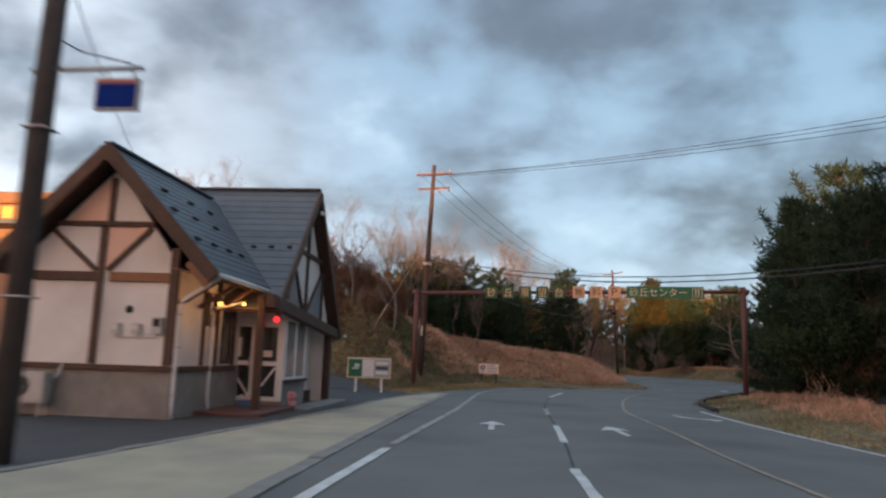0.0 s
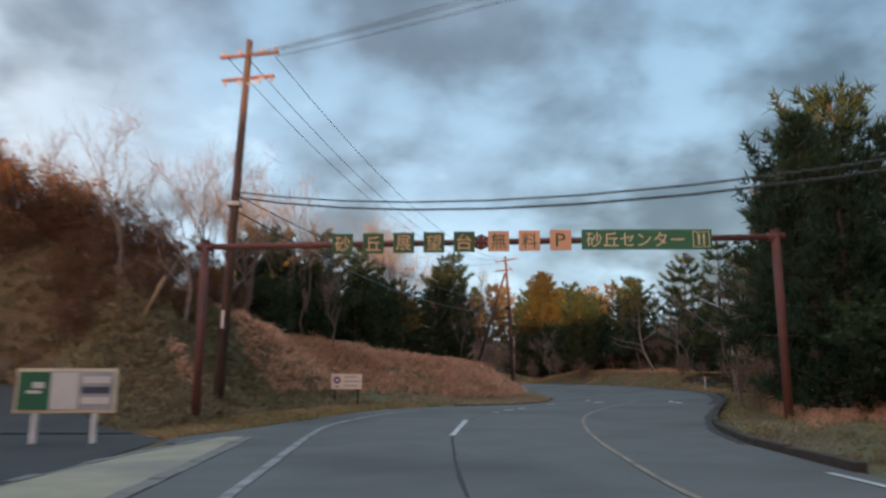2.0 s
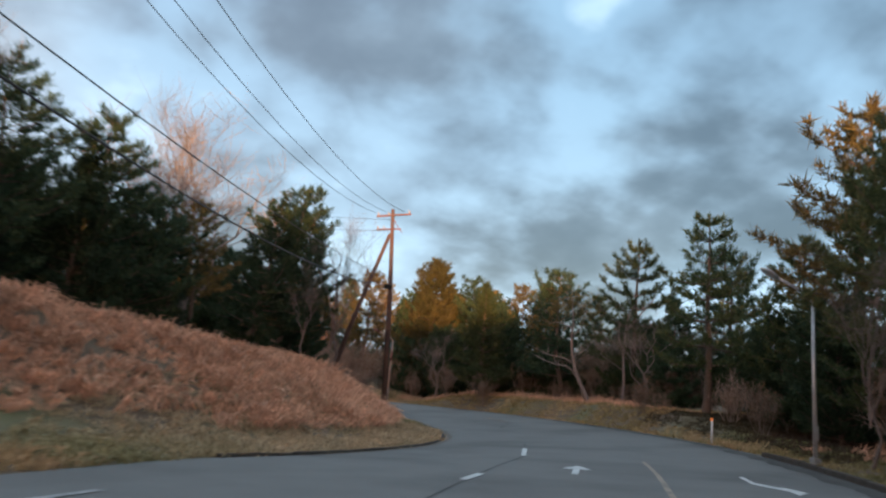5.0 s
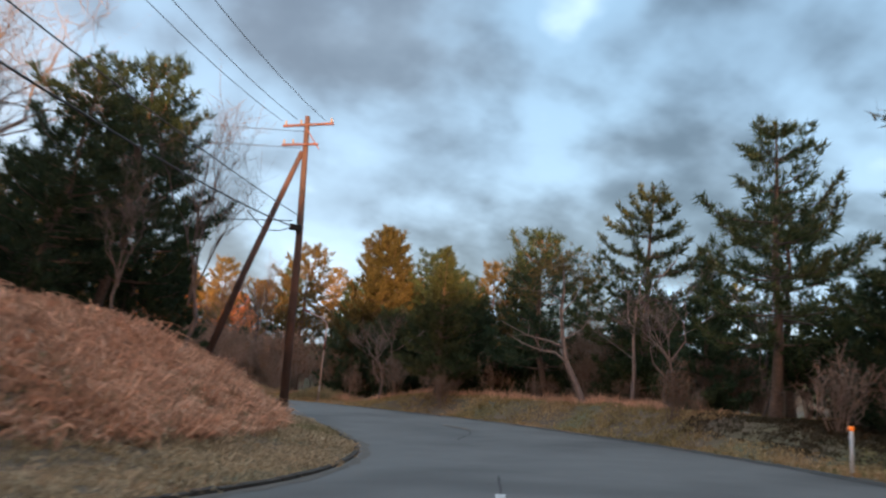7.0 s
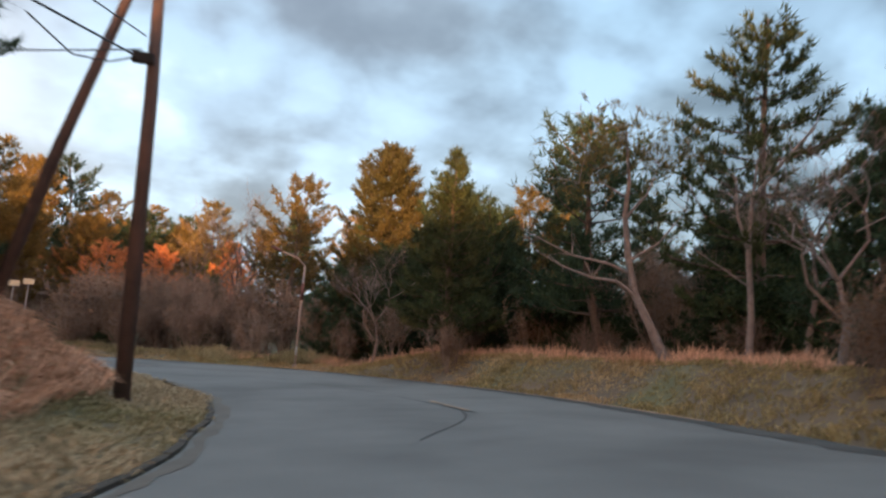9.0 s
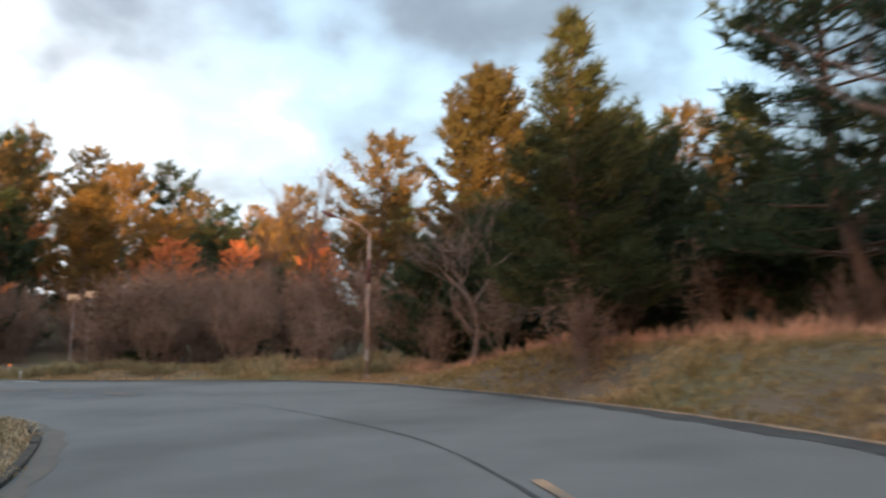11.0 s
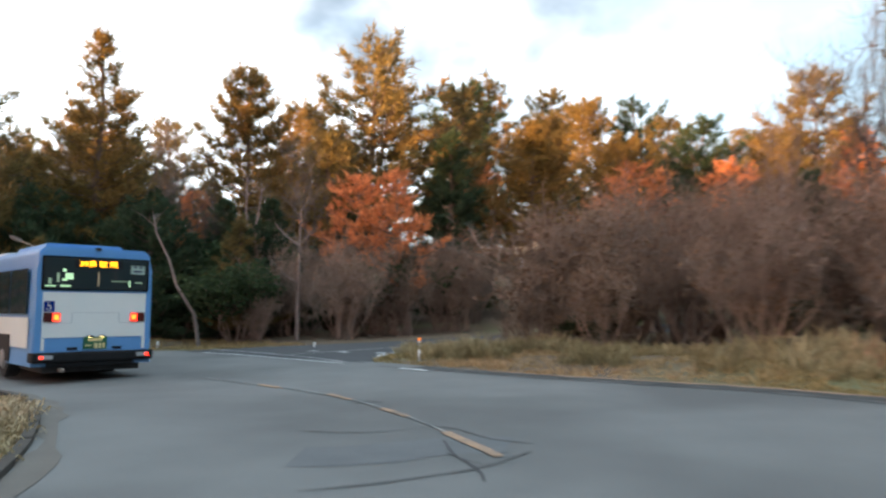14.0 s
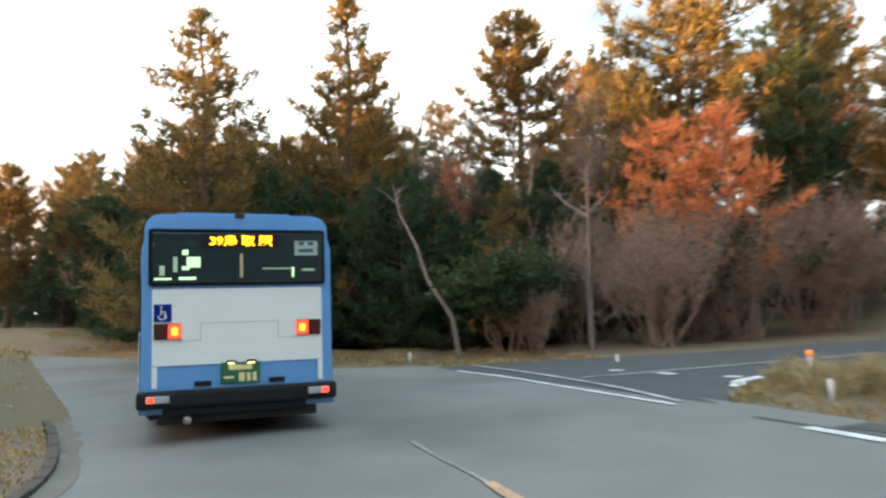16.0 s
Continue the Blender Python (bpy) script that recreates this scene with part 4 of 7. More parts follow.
    for j in range(6):
        centres.append(stem[-1] + Vector((rng.uniform(-0.06, 0.06), rng.uniform(-0.06, 0.06), -0.12 * j)))
        ways.append(Vector((rng.uniform(-0.4, 0.4), rng.uniform(-0.4, 0.4), 1)))
    for k in range(5):   # a few dead stubs under the crown
        s = stem_at(tall * rng.uniform(0.08, max(clear, 0.12)))
        az = rng.uniform(0, 6.28)
        e = s + Vector((math.cos(az), math.sin(az), rng.uniform(-0.1, 0.4))) * rng.uniform(0.5, 1.6)
        wood.add([s, s.lerp(e, 0.5) + Vector((0, 0, 0.05)), e], [0.03, 0.02, 0.006], 4)
    raw_np("trunk", wood.v, wood.f, bark, root)
    v, t = needles(np.array([tuple(c) for c in centres]), unit(np.array([tuple(w) for w in ways])), rng, per, tuft, wide)
    raw_np("crown", v, t, leaf, root)
    root["tall"] = tall
    return root


def branching(seed, tall, bark, label, leaf=None, leaves=0, name="bare_tree", stems=1, upright=0.75, depth=5, leaf_size=0.13, thick=1.0, twig=2):
    """A broadleaf tree or shrub of forking limbs; leaf: withered leaves at its twigs."""
    rng = random.Random(seed)
    nr = np.random.default_rng(seed)
    root = tree_root(name, label)
    wood, tips = Wood(), []

    def grow(p, d, ln, r, level):
        bend = Vector((rng.uniform(-1, 1), rng.uniform(-1, 1), rng.uniform(-0.3, 0.6))) * 0.16 * ln
        q = p + d * ln
        wood.add([p, p.lerp(q, 0.5) + bend, q], [r, r * 0.82, r * 0.62], 6 if level < 2 else 3)
        if level >= depth - 1:
            tips.append(tuple(q))
            tips.append(tuple(p.lerp(q, 0.5)))
        if level >= depth:
            return
        for k in range(rng.choice((2, 3, 3)) if level else 4):
            side = Vector((rng.uniform(-1, 1), rng.uniform(-1, 1), rng.uniform(-0.25, 0.5)))
            nd = (d * upright + side * (1.05 - upright * 0.55)).normalized()
            s = p.lerp(q, rng.uniform(0.55, 1.0)) if k else q
            grow(s, nd, ln * rng.uniform(0.55, 0.82), r * rng.uniform(0.45, 0.64), level + 1)

    for k in range(stems):
        a = rng.uniform(0, 6.28)
        out = 0.0 if stems == 1 else rng.uniform(0.05, 0.55)
        d = Vector((math.cos(a) * out, math.sin(a) * out, 1)).normalized()
        b = Vector((math.cos(a), math.sin(a), 0)) * out * 0.5
        grow(b, d, tall * rng.uniform(0.27, 0.34), (0.014 * tall if stems == 1 else 0.008 * tall) * thick, 0)
    fine_v, fine_f = list(wood.v), list(wood.f)
    if not leaf:
        tp = np.repeat(np.array(tips), twig, 0)
        way = unit(nr.normal(size=tp.shape) * 0.75 + (0, 0, 0.8))
        bv, bt = blades(tp, way, nr.uniform(0.4, 1.3, len(tp)), np.full(len(tp), 0.012), nr, -0.1)
        raw_np("twig_crown", bv, bt, bark, root)
    raw_np("trunk" if stems == 1 else "stem_tangle", fine_v, fine_f, bark, root)
    if leaf:
        tp = np.array(tips)
        pick = tp[nr.integers(0, len(tp), leaves)] + nr.normal(size=(leaves, 3)) * 0.16
        v, t = needles(pick, unit(nr.normal(size=(leaves, 3))), nr, 2, leaf_size, leaf_size * 0.75, 0.3)
        raw_np("crown" if stems == 1 else "foliage", v, t, leaf, root)
    zs = np.array(wood.v)[:, 2].max()
    root["tall"] = float(zs)
    return root


def brush(seed, tall, spread, label, bark, twigs, leaf=None, leaves=0, leaf_size=0.12, name="bush", stems=11, rise=0.8):
    """A thicket: bent stems, side twigs and a haze of fine twigs, with a few withered leaves."""
    rng = np.random.default_rng(seed)
    root = tree_root(name, label)
    wood = Wood()
    lines = []
    for k in range(stems):
        a, out = rng.uniform(0, 6.28), rng.uniform(0.1, 1.0)
        foot = Vector((math.cos(a), math.sin(a), 0)) * spread * 0.30 * out
        end = Vector((math.cos(a) * spread * out, math.sin(a) * spread * out, tall * rng.uniform(0.62, 1.0) * (1.12 - 0.35 * out)))
        bow = Vector((rng.normal() * 0.12, rng.normal() * 0.12, 0.10)) * tall
        pts = [foot, foot.lerp(end, 0.35) + bow * 0.8, foot.lerp(end, 0.7) + bow * 0.7, end]
        r = 0.007 * tall * rng.uniform(0.7, 1.4) + 0.006
        wood.add(pts, [r, r * 0.75, r * 0.5, r * 0.2], 4)
        lines.append([tuple(p) for p in pts])
    lines = np.array(lines)

    def along(ln, u):
        i = np.minimum((u * 3).astype(int), 2)
        f = (u * 3 - i)[:, None]
        k = np.arange(len(ln))
        return ln[k, i] * (1 - f) + ln[k, i + 1] * f, unit(ln[k, i + 1] - ln[k, i])

    n2 = twigs // 5
    base, d = along(lines[rng.integers(0, stems, n2)], rng.uniform(0.22, 1.0, n2))
    way2 = unit(d * 0.55 + rng.normal(size=(n2, 3)) * 0.55 + (0, 0, 0.45 * rise))
    len2 = tall * rng.uniform(0.16, 0.36, n2)
    v2, t2 = blades(base, way2, len2, np.full(n2, 0.026), rng, -0.08)
    pick = rng.integers(0, n2, twigs)
    b3 = base[pick] + way2[pick] * (len2[pick] * rng.uniform(0.25, 1.0, twigs))[:, None]
    way3 = unit(way2[pick] * 0.5 + rng.normal(size=(twigs, 3)) * 0.6 + (0, 0, 0.35 * rise))
    len3 = tall * rng.uniform(0.06, 0.17, twigs)
    v3, t3 = blades(b3, way3, len3, np.full(twigs, 0.017), rng, -0.05)
    v1 = np.array(wood.v)
    raw_np("stem_tangle", np.r_[v1, v2, v3], np.r_[np.array(wood.f), t2 + len(v1), t3 + len(v1) + len(v2)], bark, root)
    if leaf:
        q = rng.integers(0, twigs, leaves)
        c = b3[q] + way3[q] * len3[q][:, None] * rng.uniform(0.3, 1.0, (leaves, 1)) + rng.normal(size=(leaves, 3)) * 0.05
        v, t = needles(c, unit(rng.normal(size=(leaves, 3))), rng, 2, leaf_size, leaf_size * 0.7, 0.3)
        raw_np("foliage", v, t, leaf, root)
    root["tall"] = float(max(v1[:, 2].max(), v3[:, 2].max() * 0.95))
    return root


KINDS = {
    "pine": [conifer(11, 11, 0.30, 3.3, "ragged", M_NEEDLE, M_BARK, "tall dark green pine with tufted layered limbs", 0.5),
             conifer(12, 12, 0.36, 3.0, "ragged", M_NEEDLE, M_BARK, "tall dark green pine with an uneven crown", 0.5),
             conifer(13, 10, 0.20, 3.1, "ragged", M_NEEDLE_DARK, M_BARK, "dark green pine with heavy low limbs", 0.48)],
    "full": [conifer(17, 13, 0.07, 4.2, "layered", M_NEEDLE_GOLD, M_BARK, "broad full pine, the sun's gold put into its needles", 0.50, per=12, tuft=0.42, wide=0.075),
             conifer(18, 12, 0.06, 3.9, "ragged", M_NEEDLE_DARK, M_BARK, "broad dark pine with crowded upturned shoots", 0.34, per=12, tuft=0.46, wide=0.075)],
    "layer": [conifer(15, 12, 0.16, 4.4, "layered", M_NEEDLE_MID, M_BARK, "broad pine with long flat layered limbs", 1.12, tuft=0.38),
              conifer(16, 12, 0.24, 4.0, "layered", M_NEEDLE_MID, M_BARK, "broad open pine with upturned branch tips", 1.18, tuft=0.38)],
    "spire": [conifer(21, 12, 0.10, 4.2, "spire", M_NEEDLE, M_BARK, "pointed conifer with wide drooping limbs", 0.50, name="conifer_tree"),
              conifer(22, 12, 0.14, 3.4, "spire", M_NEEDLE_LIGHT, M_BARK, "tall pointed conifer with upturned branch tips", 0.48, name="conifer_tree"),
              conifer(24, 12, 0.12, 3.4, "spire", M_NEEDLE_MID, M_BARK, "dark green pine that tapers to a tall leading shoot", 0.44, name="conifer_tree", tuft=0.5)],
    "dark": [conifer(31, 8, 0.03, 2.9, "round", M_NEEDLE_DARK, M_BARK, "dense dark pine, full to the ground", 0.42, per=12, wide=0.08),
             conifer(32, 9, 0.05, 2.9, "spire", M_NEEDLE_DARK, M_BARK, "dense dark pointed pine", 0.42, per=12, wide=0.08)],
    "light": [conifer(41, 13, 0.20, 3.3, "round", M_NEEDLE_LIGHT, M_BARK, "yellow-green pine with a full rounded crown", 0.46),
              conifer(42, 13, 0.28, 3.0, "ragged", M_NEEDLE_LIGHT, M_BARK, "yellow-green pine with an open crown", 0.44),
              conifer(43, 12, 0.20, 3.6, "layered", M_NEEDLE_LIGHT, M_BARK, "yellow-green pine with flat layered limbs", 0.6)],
    "bare": [branching(51, 9, M_TWIG_GREY, "leafless tree with fine pinkish twigs", depth=5, upright=1.15, twig=1, thick=0.65),
             branching(52, 10, M_TWIG_GREY, "leafless tree with upright fine branches", depth=5, upright=1.0, twig=1, thick=0.65),
             branching(53, 8, M_BARK_PALE, "pale leafless tree with crooked limbs", depth=4)],
    "russet": [conifer(61, 7, 0.34, 2.3, "ragged", M_LEAF_RUSSET, M_TWIG, "feathery spreading tree with withered orange-russet foliage", 0.36, per=8, tuft=0.36, name="russet_tree", wide=0.08),
               conifer(62, 7, 0.30, 2.0, "ragged", M_LEAF_RUSSET, M_TWIG, "small feathery tree with withered russet foliage", 0.34, per=8, tuft=0.36, name="russet_tree", wide=0.08)],
    "bush": [brush(71, 3.2, 1.7, "tangled brown leafless thicket", M_TWIG, 1000, M_LEAF_BROWN, 500),
             brush(72, 3.6, 1.8, "tangled brown thicket with a few withered leaves", M_TWIG, 900, M_LEAF_BROWN, 1000),
             brush(73, 3.0, 1.6, "low thicket of thin brown stems", M_TWIG, 1000, M_LEAF_BROWN, 250, stems=15, rise=1.4)],
    "hill": [brush(75, 4.0, 1.9, "rusty brown scrub on the hill", M_BARK, 900, M_LEAF_RUSTY, 1300, 0.13, "scrub"),
             brush(76, 3.4, 1.8, "rusty scrub of thin upright stems on the hill", M_BARK, 1000, M_LEAF_RUSTY, 1000, 0.12, "scrub", 15, 1.3)],
    "haze": [brush(77, 6.0, 2.4, "tall leafless thicket of grey-brown twigs", M_TWIG, 2800, M_LEAF_BROWN, 700, 0.11, "thicket", 15, 1.2),
             brush(78, 5.4, 2.3, "tall tangled thicket with withered leaves", M_TWIG, 2600, M_LEAF_BROWN, 1100, 0.12, "thicket", 15, 1.0)],
    "ever": [branching(81, 2.8, M_TWIG, "dark evergreen shrub with small leaves", M_LEAF_GREEN, 2600, "evergreen_shrub", stems=8, depth=3, leaf_size=0.13),
             branching(82, 3.4, M_TWIG, "dark evergreen shrub with upright stems", M_LEAF_GREEN, 2600, "evergreen_shrub", stems=8, depth=3, leaf_size=0.13)]}
PLANTED = {k: 0 for k in KINDS}
USED = set()


def plant(kind, x, y, top=None, tall=None, turn=None, which=None):
    """Sets a tree of a kind on the ground: top is its height over the world's zero, tall over its foot."""
    i = PLANTED[kind]
    PLANTED[kind] += 1
    rng = random.Random(1000 * len(kind) + i * 17 + int(x * 10))
    src = KINDS[kind][(i if which is None else which) % len(KINDS[kind])]
    z = height(x, y) - 0.08
    h = tall if tall else top - z
    k = h / src["tall"]
    w = k * rng.uniform(0.92, 1.12)
    m = Matrix.LocRotScale((x, y, z), Euler((0, 0, radians(turn if turn is not None else rng.uniform(0, 360)))), (w, w, k))
    if src.name not in USED:
        USED.add(src.name)
        src.matrix_basis = m
        ob = src
    else:
        ob = copy_thing(src, m @ Matrix.Diagonal((1 / src.scale.x, 1 / src.scale.y, 1 / src.scale.z, 1)))
    tagged(ob, category="bush" if kind in ("bush", "ever", "hill", "haze") else "tree", group={"bush": "thickets", "haze": "tall thickets", "hill": "scrub on the hill", "ever": "evergreen shrubs", "bare": "leafless trees", "russet": "russet trees"}.get(kind, "pines along the road"))
    return ob


# single trees whose places are known: kind, x, y, height of the top
for kind, x, y, top in (
        # beyond the bend, on the outer side
        ("full:0", 23.6, 104.0, 13.6), ("spire:2", 24.9, 90.9, 9.9), ("pine:1", 18.8, 111.8, 13.0), ("layer", 31.9, 80.5, 12.4),
        ("layer", 30.2, 70.0, 11.6), ("layer", 31.5, 64.9, 9.6), ("pine", 31.5, 61.0, 14.5), ("dark", 27.5, 95.0, 8.0), ("pine", 28.5, 99.5, 10.5),
        ("pine:2", 30.0, 87.0, 11.0), ("dark", 33.5, 84.5, 7.0), ("dark", 31.4, 66.2, 5.8), ("dark", 30.8, 63.6, 6.4), ("pine:2", 32.6, 68.8, 6.4), ("dark:1", 34.2, 65.0, 7.0), ("dark", 33.8, 70.6, 5.2), ("dark", 29.6, 60.6, 5.6), ("full:1", 28.6, 103.0, 12.0), ("pine", 35.5, 75.0, 11.0), ("bare", 15.2, 112.6, 11.2),
        ("bare", 12.8, 114.0, 10.4), ("dark", 14.0, 108.0, 5.0), ("dark", 24.6, 99.6, 6.6), ("dark", 26.6, 97.0, 6.4), ("dark", 21.4, 102.5, 5.6), ("bare", 29.2, 74.4, 6.8), ("bare", 31.0, 71.5, 6.6), ("dark", 27.5, 108.0, 9.0),
        # along the verge by the gantry
        ("pine:2", 21.6, 36.4, 12.0), ("dark:1", 18.6, 39.6, 10.6), ("dark", 16.8, 35.2, 7.6), ("pine:2", 24.0, 44.0, 14.0), ("layer", 25.6, 52.8, 11.3),
        ("pine:2", 22.4, 47.0, 10.2), ("dark", 17.6, 30.5, 8.4), ("pine:2", 21.0, 28.0, 12.6), ("pine:2", 20.5, 41.5, 11.0), ("bare", 20.0, 46.0, 5.9),
        ("layer", 28.2, 56.5, 10.4), ("dark", 26.5, 49.0, 9.0), ("pine:2", 29.5, 51.0, 12.0), ("dark", 24.8, 38.0, 10.0), ("pine:2", 26.8, 33.0, 13.0), ("bare", 17.6, 43.2, 5.5), ("bare", 23.0, 52.8, 5.6), ("dark", 32.5, 76.5, 8.0),
        # on the bank at the inner side
        ("full:1", 7.4, 71.7, 9.4), ("pine", 5.0, 67.0, 7.9), ("dark", 3.2, 64.5, 7.2), ("full:1", -0.2, 60.3, 9.6), ("full:1", 1.7, 62.6, 9.2), ("bare", -3.2, 53.1, 12.8), ("bare", -3.8, 50.7, 11.6), ("bare", -0.7, 57.1, 12.2), ("bare", 3.8, 69.8, 12.8), ("bare", 1.9, 74.9, 14.8), ("bare", -5.0, 52.0, 12.4), ("bare", -2.0, 55.0, 10.5), ("dark", 2.0, 61.5, 7.6),
        ("pine:2", 8.7, 74.0, 10.9), ("full:1", 9.2, 76.0, 10.2), ("dark", -2.0, 53.0, 6.0), ("bare", 4.6, 72.5, 13.2), ("bare", 11.4, 74.0, 9.6), ("bare", -15.8, 45.1, 14.4), ("bare", -18.3, 46.4, 14.2),
        ("bare", -2.6, 50.0, 9.4), ("bare", -6.2, 43.0, 11.4), ("bare", -3.4, 42.0, 9.4), ("bare", -10.6, 47.0, 11.6), ("bare", 1.2, 53.5, 7.4),
        ("bare", -13.0, 48.0, 12.0), ("bare", -16.5, 49.0, 12.4), ("bare", 9.8, 70.5, 6.6), ("bare", 4.4, 70.2, 12.8), ("dark", 10.6, 79.0, 6.0), ("dark", 5.5, 80.0, 8.0),
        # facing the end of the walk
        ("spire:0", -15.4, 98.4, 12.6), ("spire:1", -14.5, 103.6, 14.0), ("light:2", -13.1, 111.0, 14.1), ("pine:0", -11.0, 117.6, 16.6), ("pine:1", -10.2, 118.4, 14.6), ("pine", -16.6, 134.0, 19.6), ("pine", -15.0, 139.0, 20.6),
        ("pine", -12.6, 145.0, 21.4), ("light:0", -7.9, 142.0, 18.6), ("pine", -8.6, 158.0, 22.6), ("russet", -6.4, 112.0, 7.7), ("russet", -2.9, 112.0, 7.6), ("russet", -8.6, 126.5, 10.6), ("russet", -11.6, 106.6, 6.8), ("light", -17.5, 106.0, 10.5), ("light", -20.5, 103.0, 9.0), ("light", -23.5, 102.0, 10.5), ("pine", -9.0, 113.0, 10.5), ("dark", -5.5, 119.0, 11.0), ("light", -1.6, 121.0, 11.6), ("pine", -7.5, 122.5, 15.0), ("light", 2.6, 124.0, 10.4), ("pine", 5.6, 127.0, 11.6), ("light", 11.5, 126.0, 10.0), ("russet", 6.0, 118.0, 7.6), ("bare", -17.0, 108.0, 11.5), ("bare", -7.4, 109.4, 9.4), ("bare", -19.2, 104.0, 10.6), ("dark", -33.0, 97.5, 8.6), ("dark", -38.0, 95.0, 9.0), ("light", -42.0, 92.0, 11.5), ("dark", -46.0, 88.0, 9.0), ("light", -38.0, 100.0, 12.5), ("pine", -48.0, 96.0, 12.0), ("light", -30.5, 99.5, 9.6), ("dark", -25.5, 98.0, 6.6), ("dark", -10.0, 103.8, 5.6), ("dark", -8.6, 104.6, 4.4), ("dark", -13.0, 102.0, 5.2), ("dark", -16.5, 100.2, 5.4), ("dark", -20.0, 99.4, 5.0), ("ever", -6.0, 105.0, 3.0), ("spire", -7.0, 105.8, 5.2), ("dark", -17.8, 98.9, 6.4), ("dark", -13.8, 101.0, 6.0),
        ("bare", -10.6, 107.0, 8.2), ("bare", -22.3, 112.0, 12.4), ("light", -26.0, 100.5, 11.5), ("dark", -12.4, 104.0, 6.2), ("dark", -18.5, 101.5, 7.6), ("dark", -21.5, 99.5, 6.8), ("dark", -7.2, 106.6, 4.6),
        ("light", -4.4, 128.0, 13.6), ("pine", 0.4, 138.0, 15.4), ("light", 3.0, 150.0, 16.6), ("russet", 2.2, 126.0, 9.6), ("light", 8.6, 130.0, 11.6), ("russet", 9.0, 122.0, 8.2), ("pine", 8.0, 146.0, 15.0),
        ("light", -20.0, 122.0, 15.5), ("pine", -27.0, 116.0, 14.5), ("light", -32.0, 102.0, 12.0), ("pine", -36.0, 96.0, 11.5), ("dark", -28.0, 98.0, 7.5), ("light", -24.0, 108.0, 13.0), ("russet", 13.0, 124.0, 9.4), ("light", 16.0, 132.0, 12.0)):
    kind, _, choice = kind.partition(":")
    plant(kind, x, y, top=top, which=int(choice) if choice else None)

# woods further off, and undergrowth
rng_w = random.Random(77)


def side_of(x, y):
    dl = nearest(ED[:, :3], np.array([x]), np.array([y]))[0][0]
    dr = nearest(ED[:, 3:6], np.array([x]), np.array([y]))[0][0]
    ds = min(nearest(SD[:, :3], np.array([x]), np.array([y]))[0][0], nearest(SD[:, 3:6], np.array([x]), np.array([y]))[0][0])
    on = inside(ROAD_POLY, np.array([x]), np.array([y]))[0] or inside(SIDE_POLY, np.array([x]), np.array([y]))[0]
    return dl, dr, ds, on


def fill(count, kinds, x0, x1, y0, y1, dmin, dmax, tall, outer=True):
    made, tries = 0, 0
    while made < count and tries < count * 30:
        tries += 1
        x, y = rng_w.uniform(x0, x1), rng_w.uniform(y0, y1)
        dl, dr, ds, on = side_of(x, y)
        d = dr if outer else dl
        if not outer and drive(x, y) < 1.2:
            continue
        if on or (dr < dl) != outer or not dmin < d < dmax or ds < 2.2:
            continue
        plant(rng_w.choice(kinds), x, y, tall=rng_w.uniform(*tall))
        made += 1


fill(22, ("pine", "pine", "dark", "layer"), 18, 62, 8, 60, 9, 34, (8.5, 12.5))
fill(5, ("pine", "dark", "layer"), 26, 56, 90, 106, 8, 28, (8.5, 12.0))
fill(12, ("dark", "dark", "haze"), 24, 40, 84, 106, 6.0, 14, (4.0, 6.5))
plant("bare", 22.6, 96.0, top=6.4, which=2)
fill(12, ("pine", "dark", "light"), 10, 50, 112, 155, 16, 55, (8, 11))
fill(18, ("dark", "pine", "dark"), -8, 18, 124, 160, 20, 64, (6, 9))
fill(20, ("pine", "light", "layer", "dark"), -90, -22, 108, 150, 16, 60, (9, 12))
for x, y, top in ((-40.0, 95.5, 11.5), (-47.0, 92.0, 10.5), (-55.0, 88.0, 12.0), (-35.0, 99.0, 11.0), (-62.0, 84.0, 11.0), (-70.0, 80.0, 12.0), (-78.0, 72.0, 12.0), (-88.0, 66.0, 12.0), (-66.0, 88.0, 12.5)):
    plant("light", x, y, top=top)
fill(9, ("pine", "dark", "dark"), -12, 6, 54, 78, 9, 20, (5, 7), outer=False)
for x, y, top in ((36.0, 61.0, 8.0), (40.0, 57.0, 8.5), (38.5, 65.5, 7.0), (34.0, 57.5, 9.0)):
    plant("layer", x, y, top=top)
fill(12, ("dark", "haze", "bush"), 30, 46, 82, 98, 6.5, 20, (2.4, 4.6))
# unseen pines added right of and behind the start, to cast shade
fill(14, ("pine", "spire"), 17, 34, -42, 22, 7, 20, (10, 13))
fill(34, ("bush", "bush", "ever"), 14, 34, 20, 98, 4.2, 9.5, (2.0, 3.8))
fill(26, ("haze", "haze", "bush"), 4, 24, 101, 116, 3.6, 15, (3.4, 5.8))
fill(14, ("haze", "haze", "bush"), -9, 14, 106, 124, 6, 30, (4.0, 6.0))
fill(20, ("haze", "bush", "ever"), -34, -4, 98, 116, 3.2, 12, (2.4, 5.0))
fill(44, ("bush", "bush", "ever"), -34, 16, 98, 118, 2.4, 8, (0.8, 1.9))
fill(26, ("bush", "bush", "ever"), 20, 36, 60, 98, 4.5, 9, (0.8, 2.0))
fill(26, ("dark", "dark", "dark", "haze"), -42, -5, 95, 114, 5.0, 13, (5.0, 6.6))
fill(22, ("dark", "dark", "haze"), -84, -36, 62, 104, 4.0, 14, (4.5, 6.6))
fill(96, ("hill", "hill", "hill", "bush"), -26, -3.5, 43.5, 54, 6.5, 30, (2.2, 3.8), outer=False)
fill(16, ("hill", "bush"), -10, -2, 41, 46, 6.0, 14, (1.2, 2.2), outer=False)
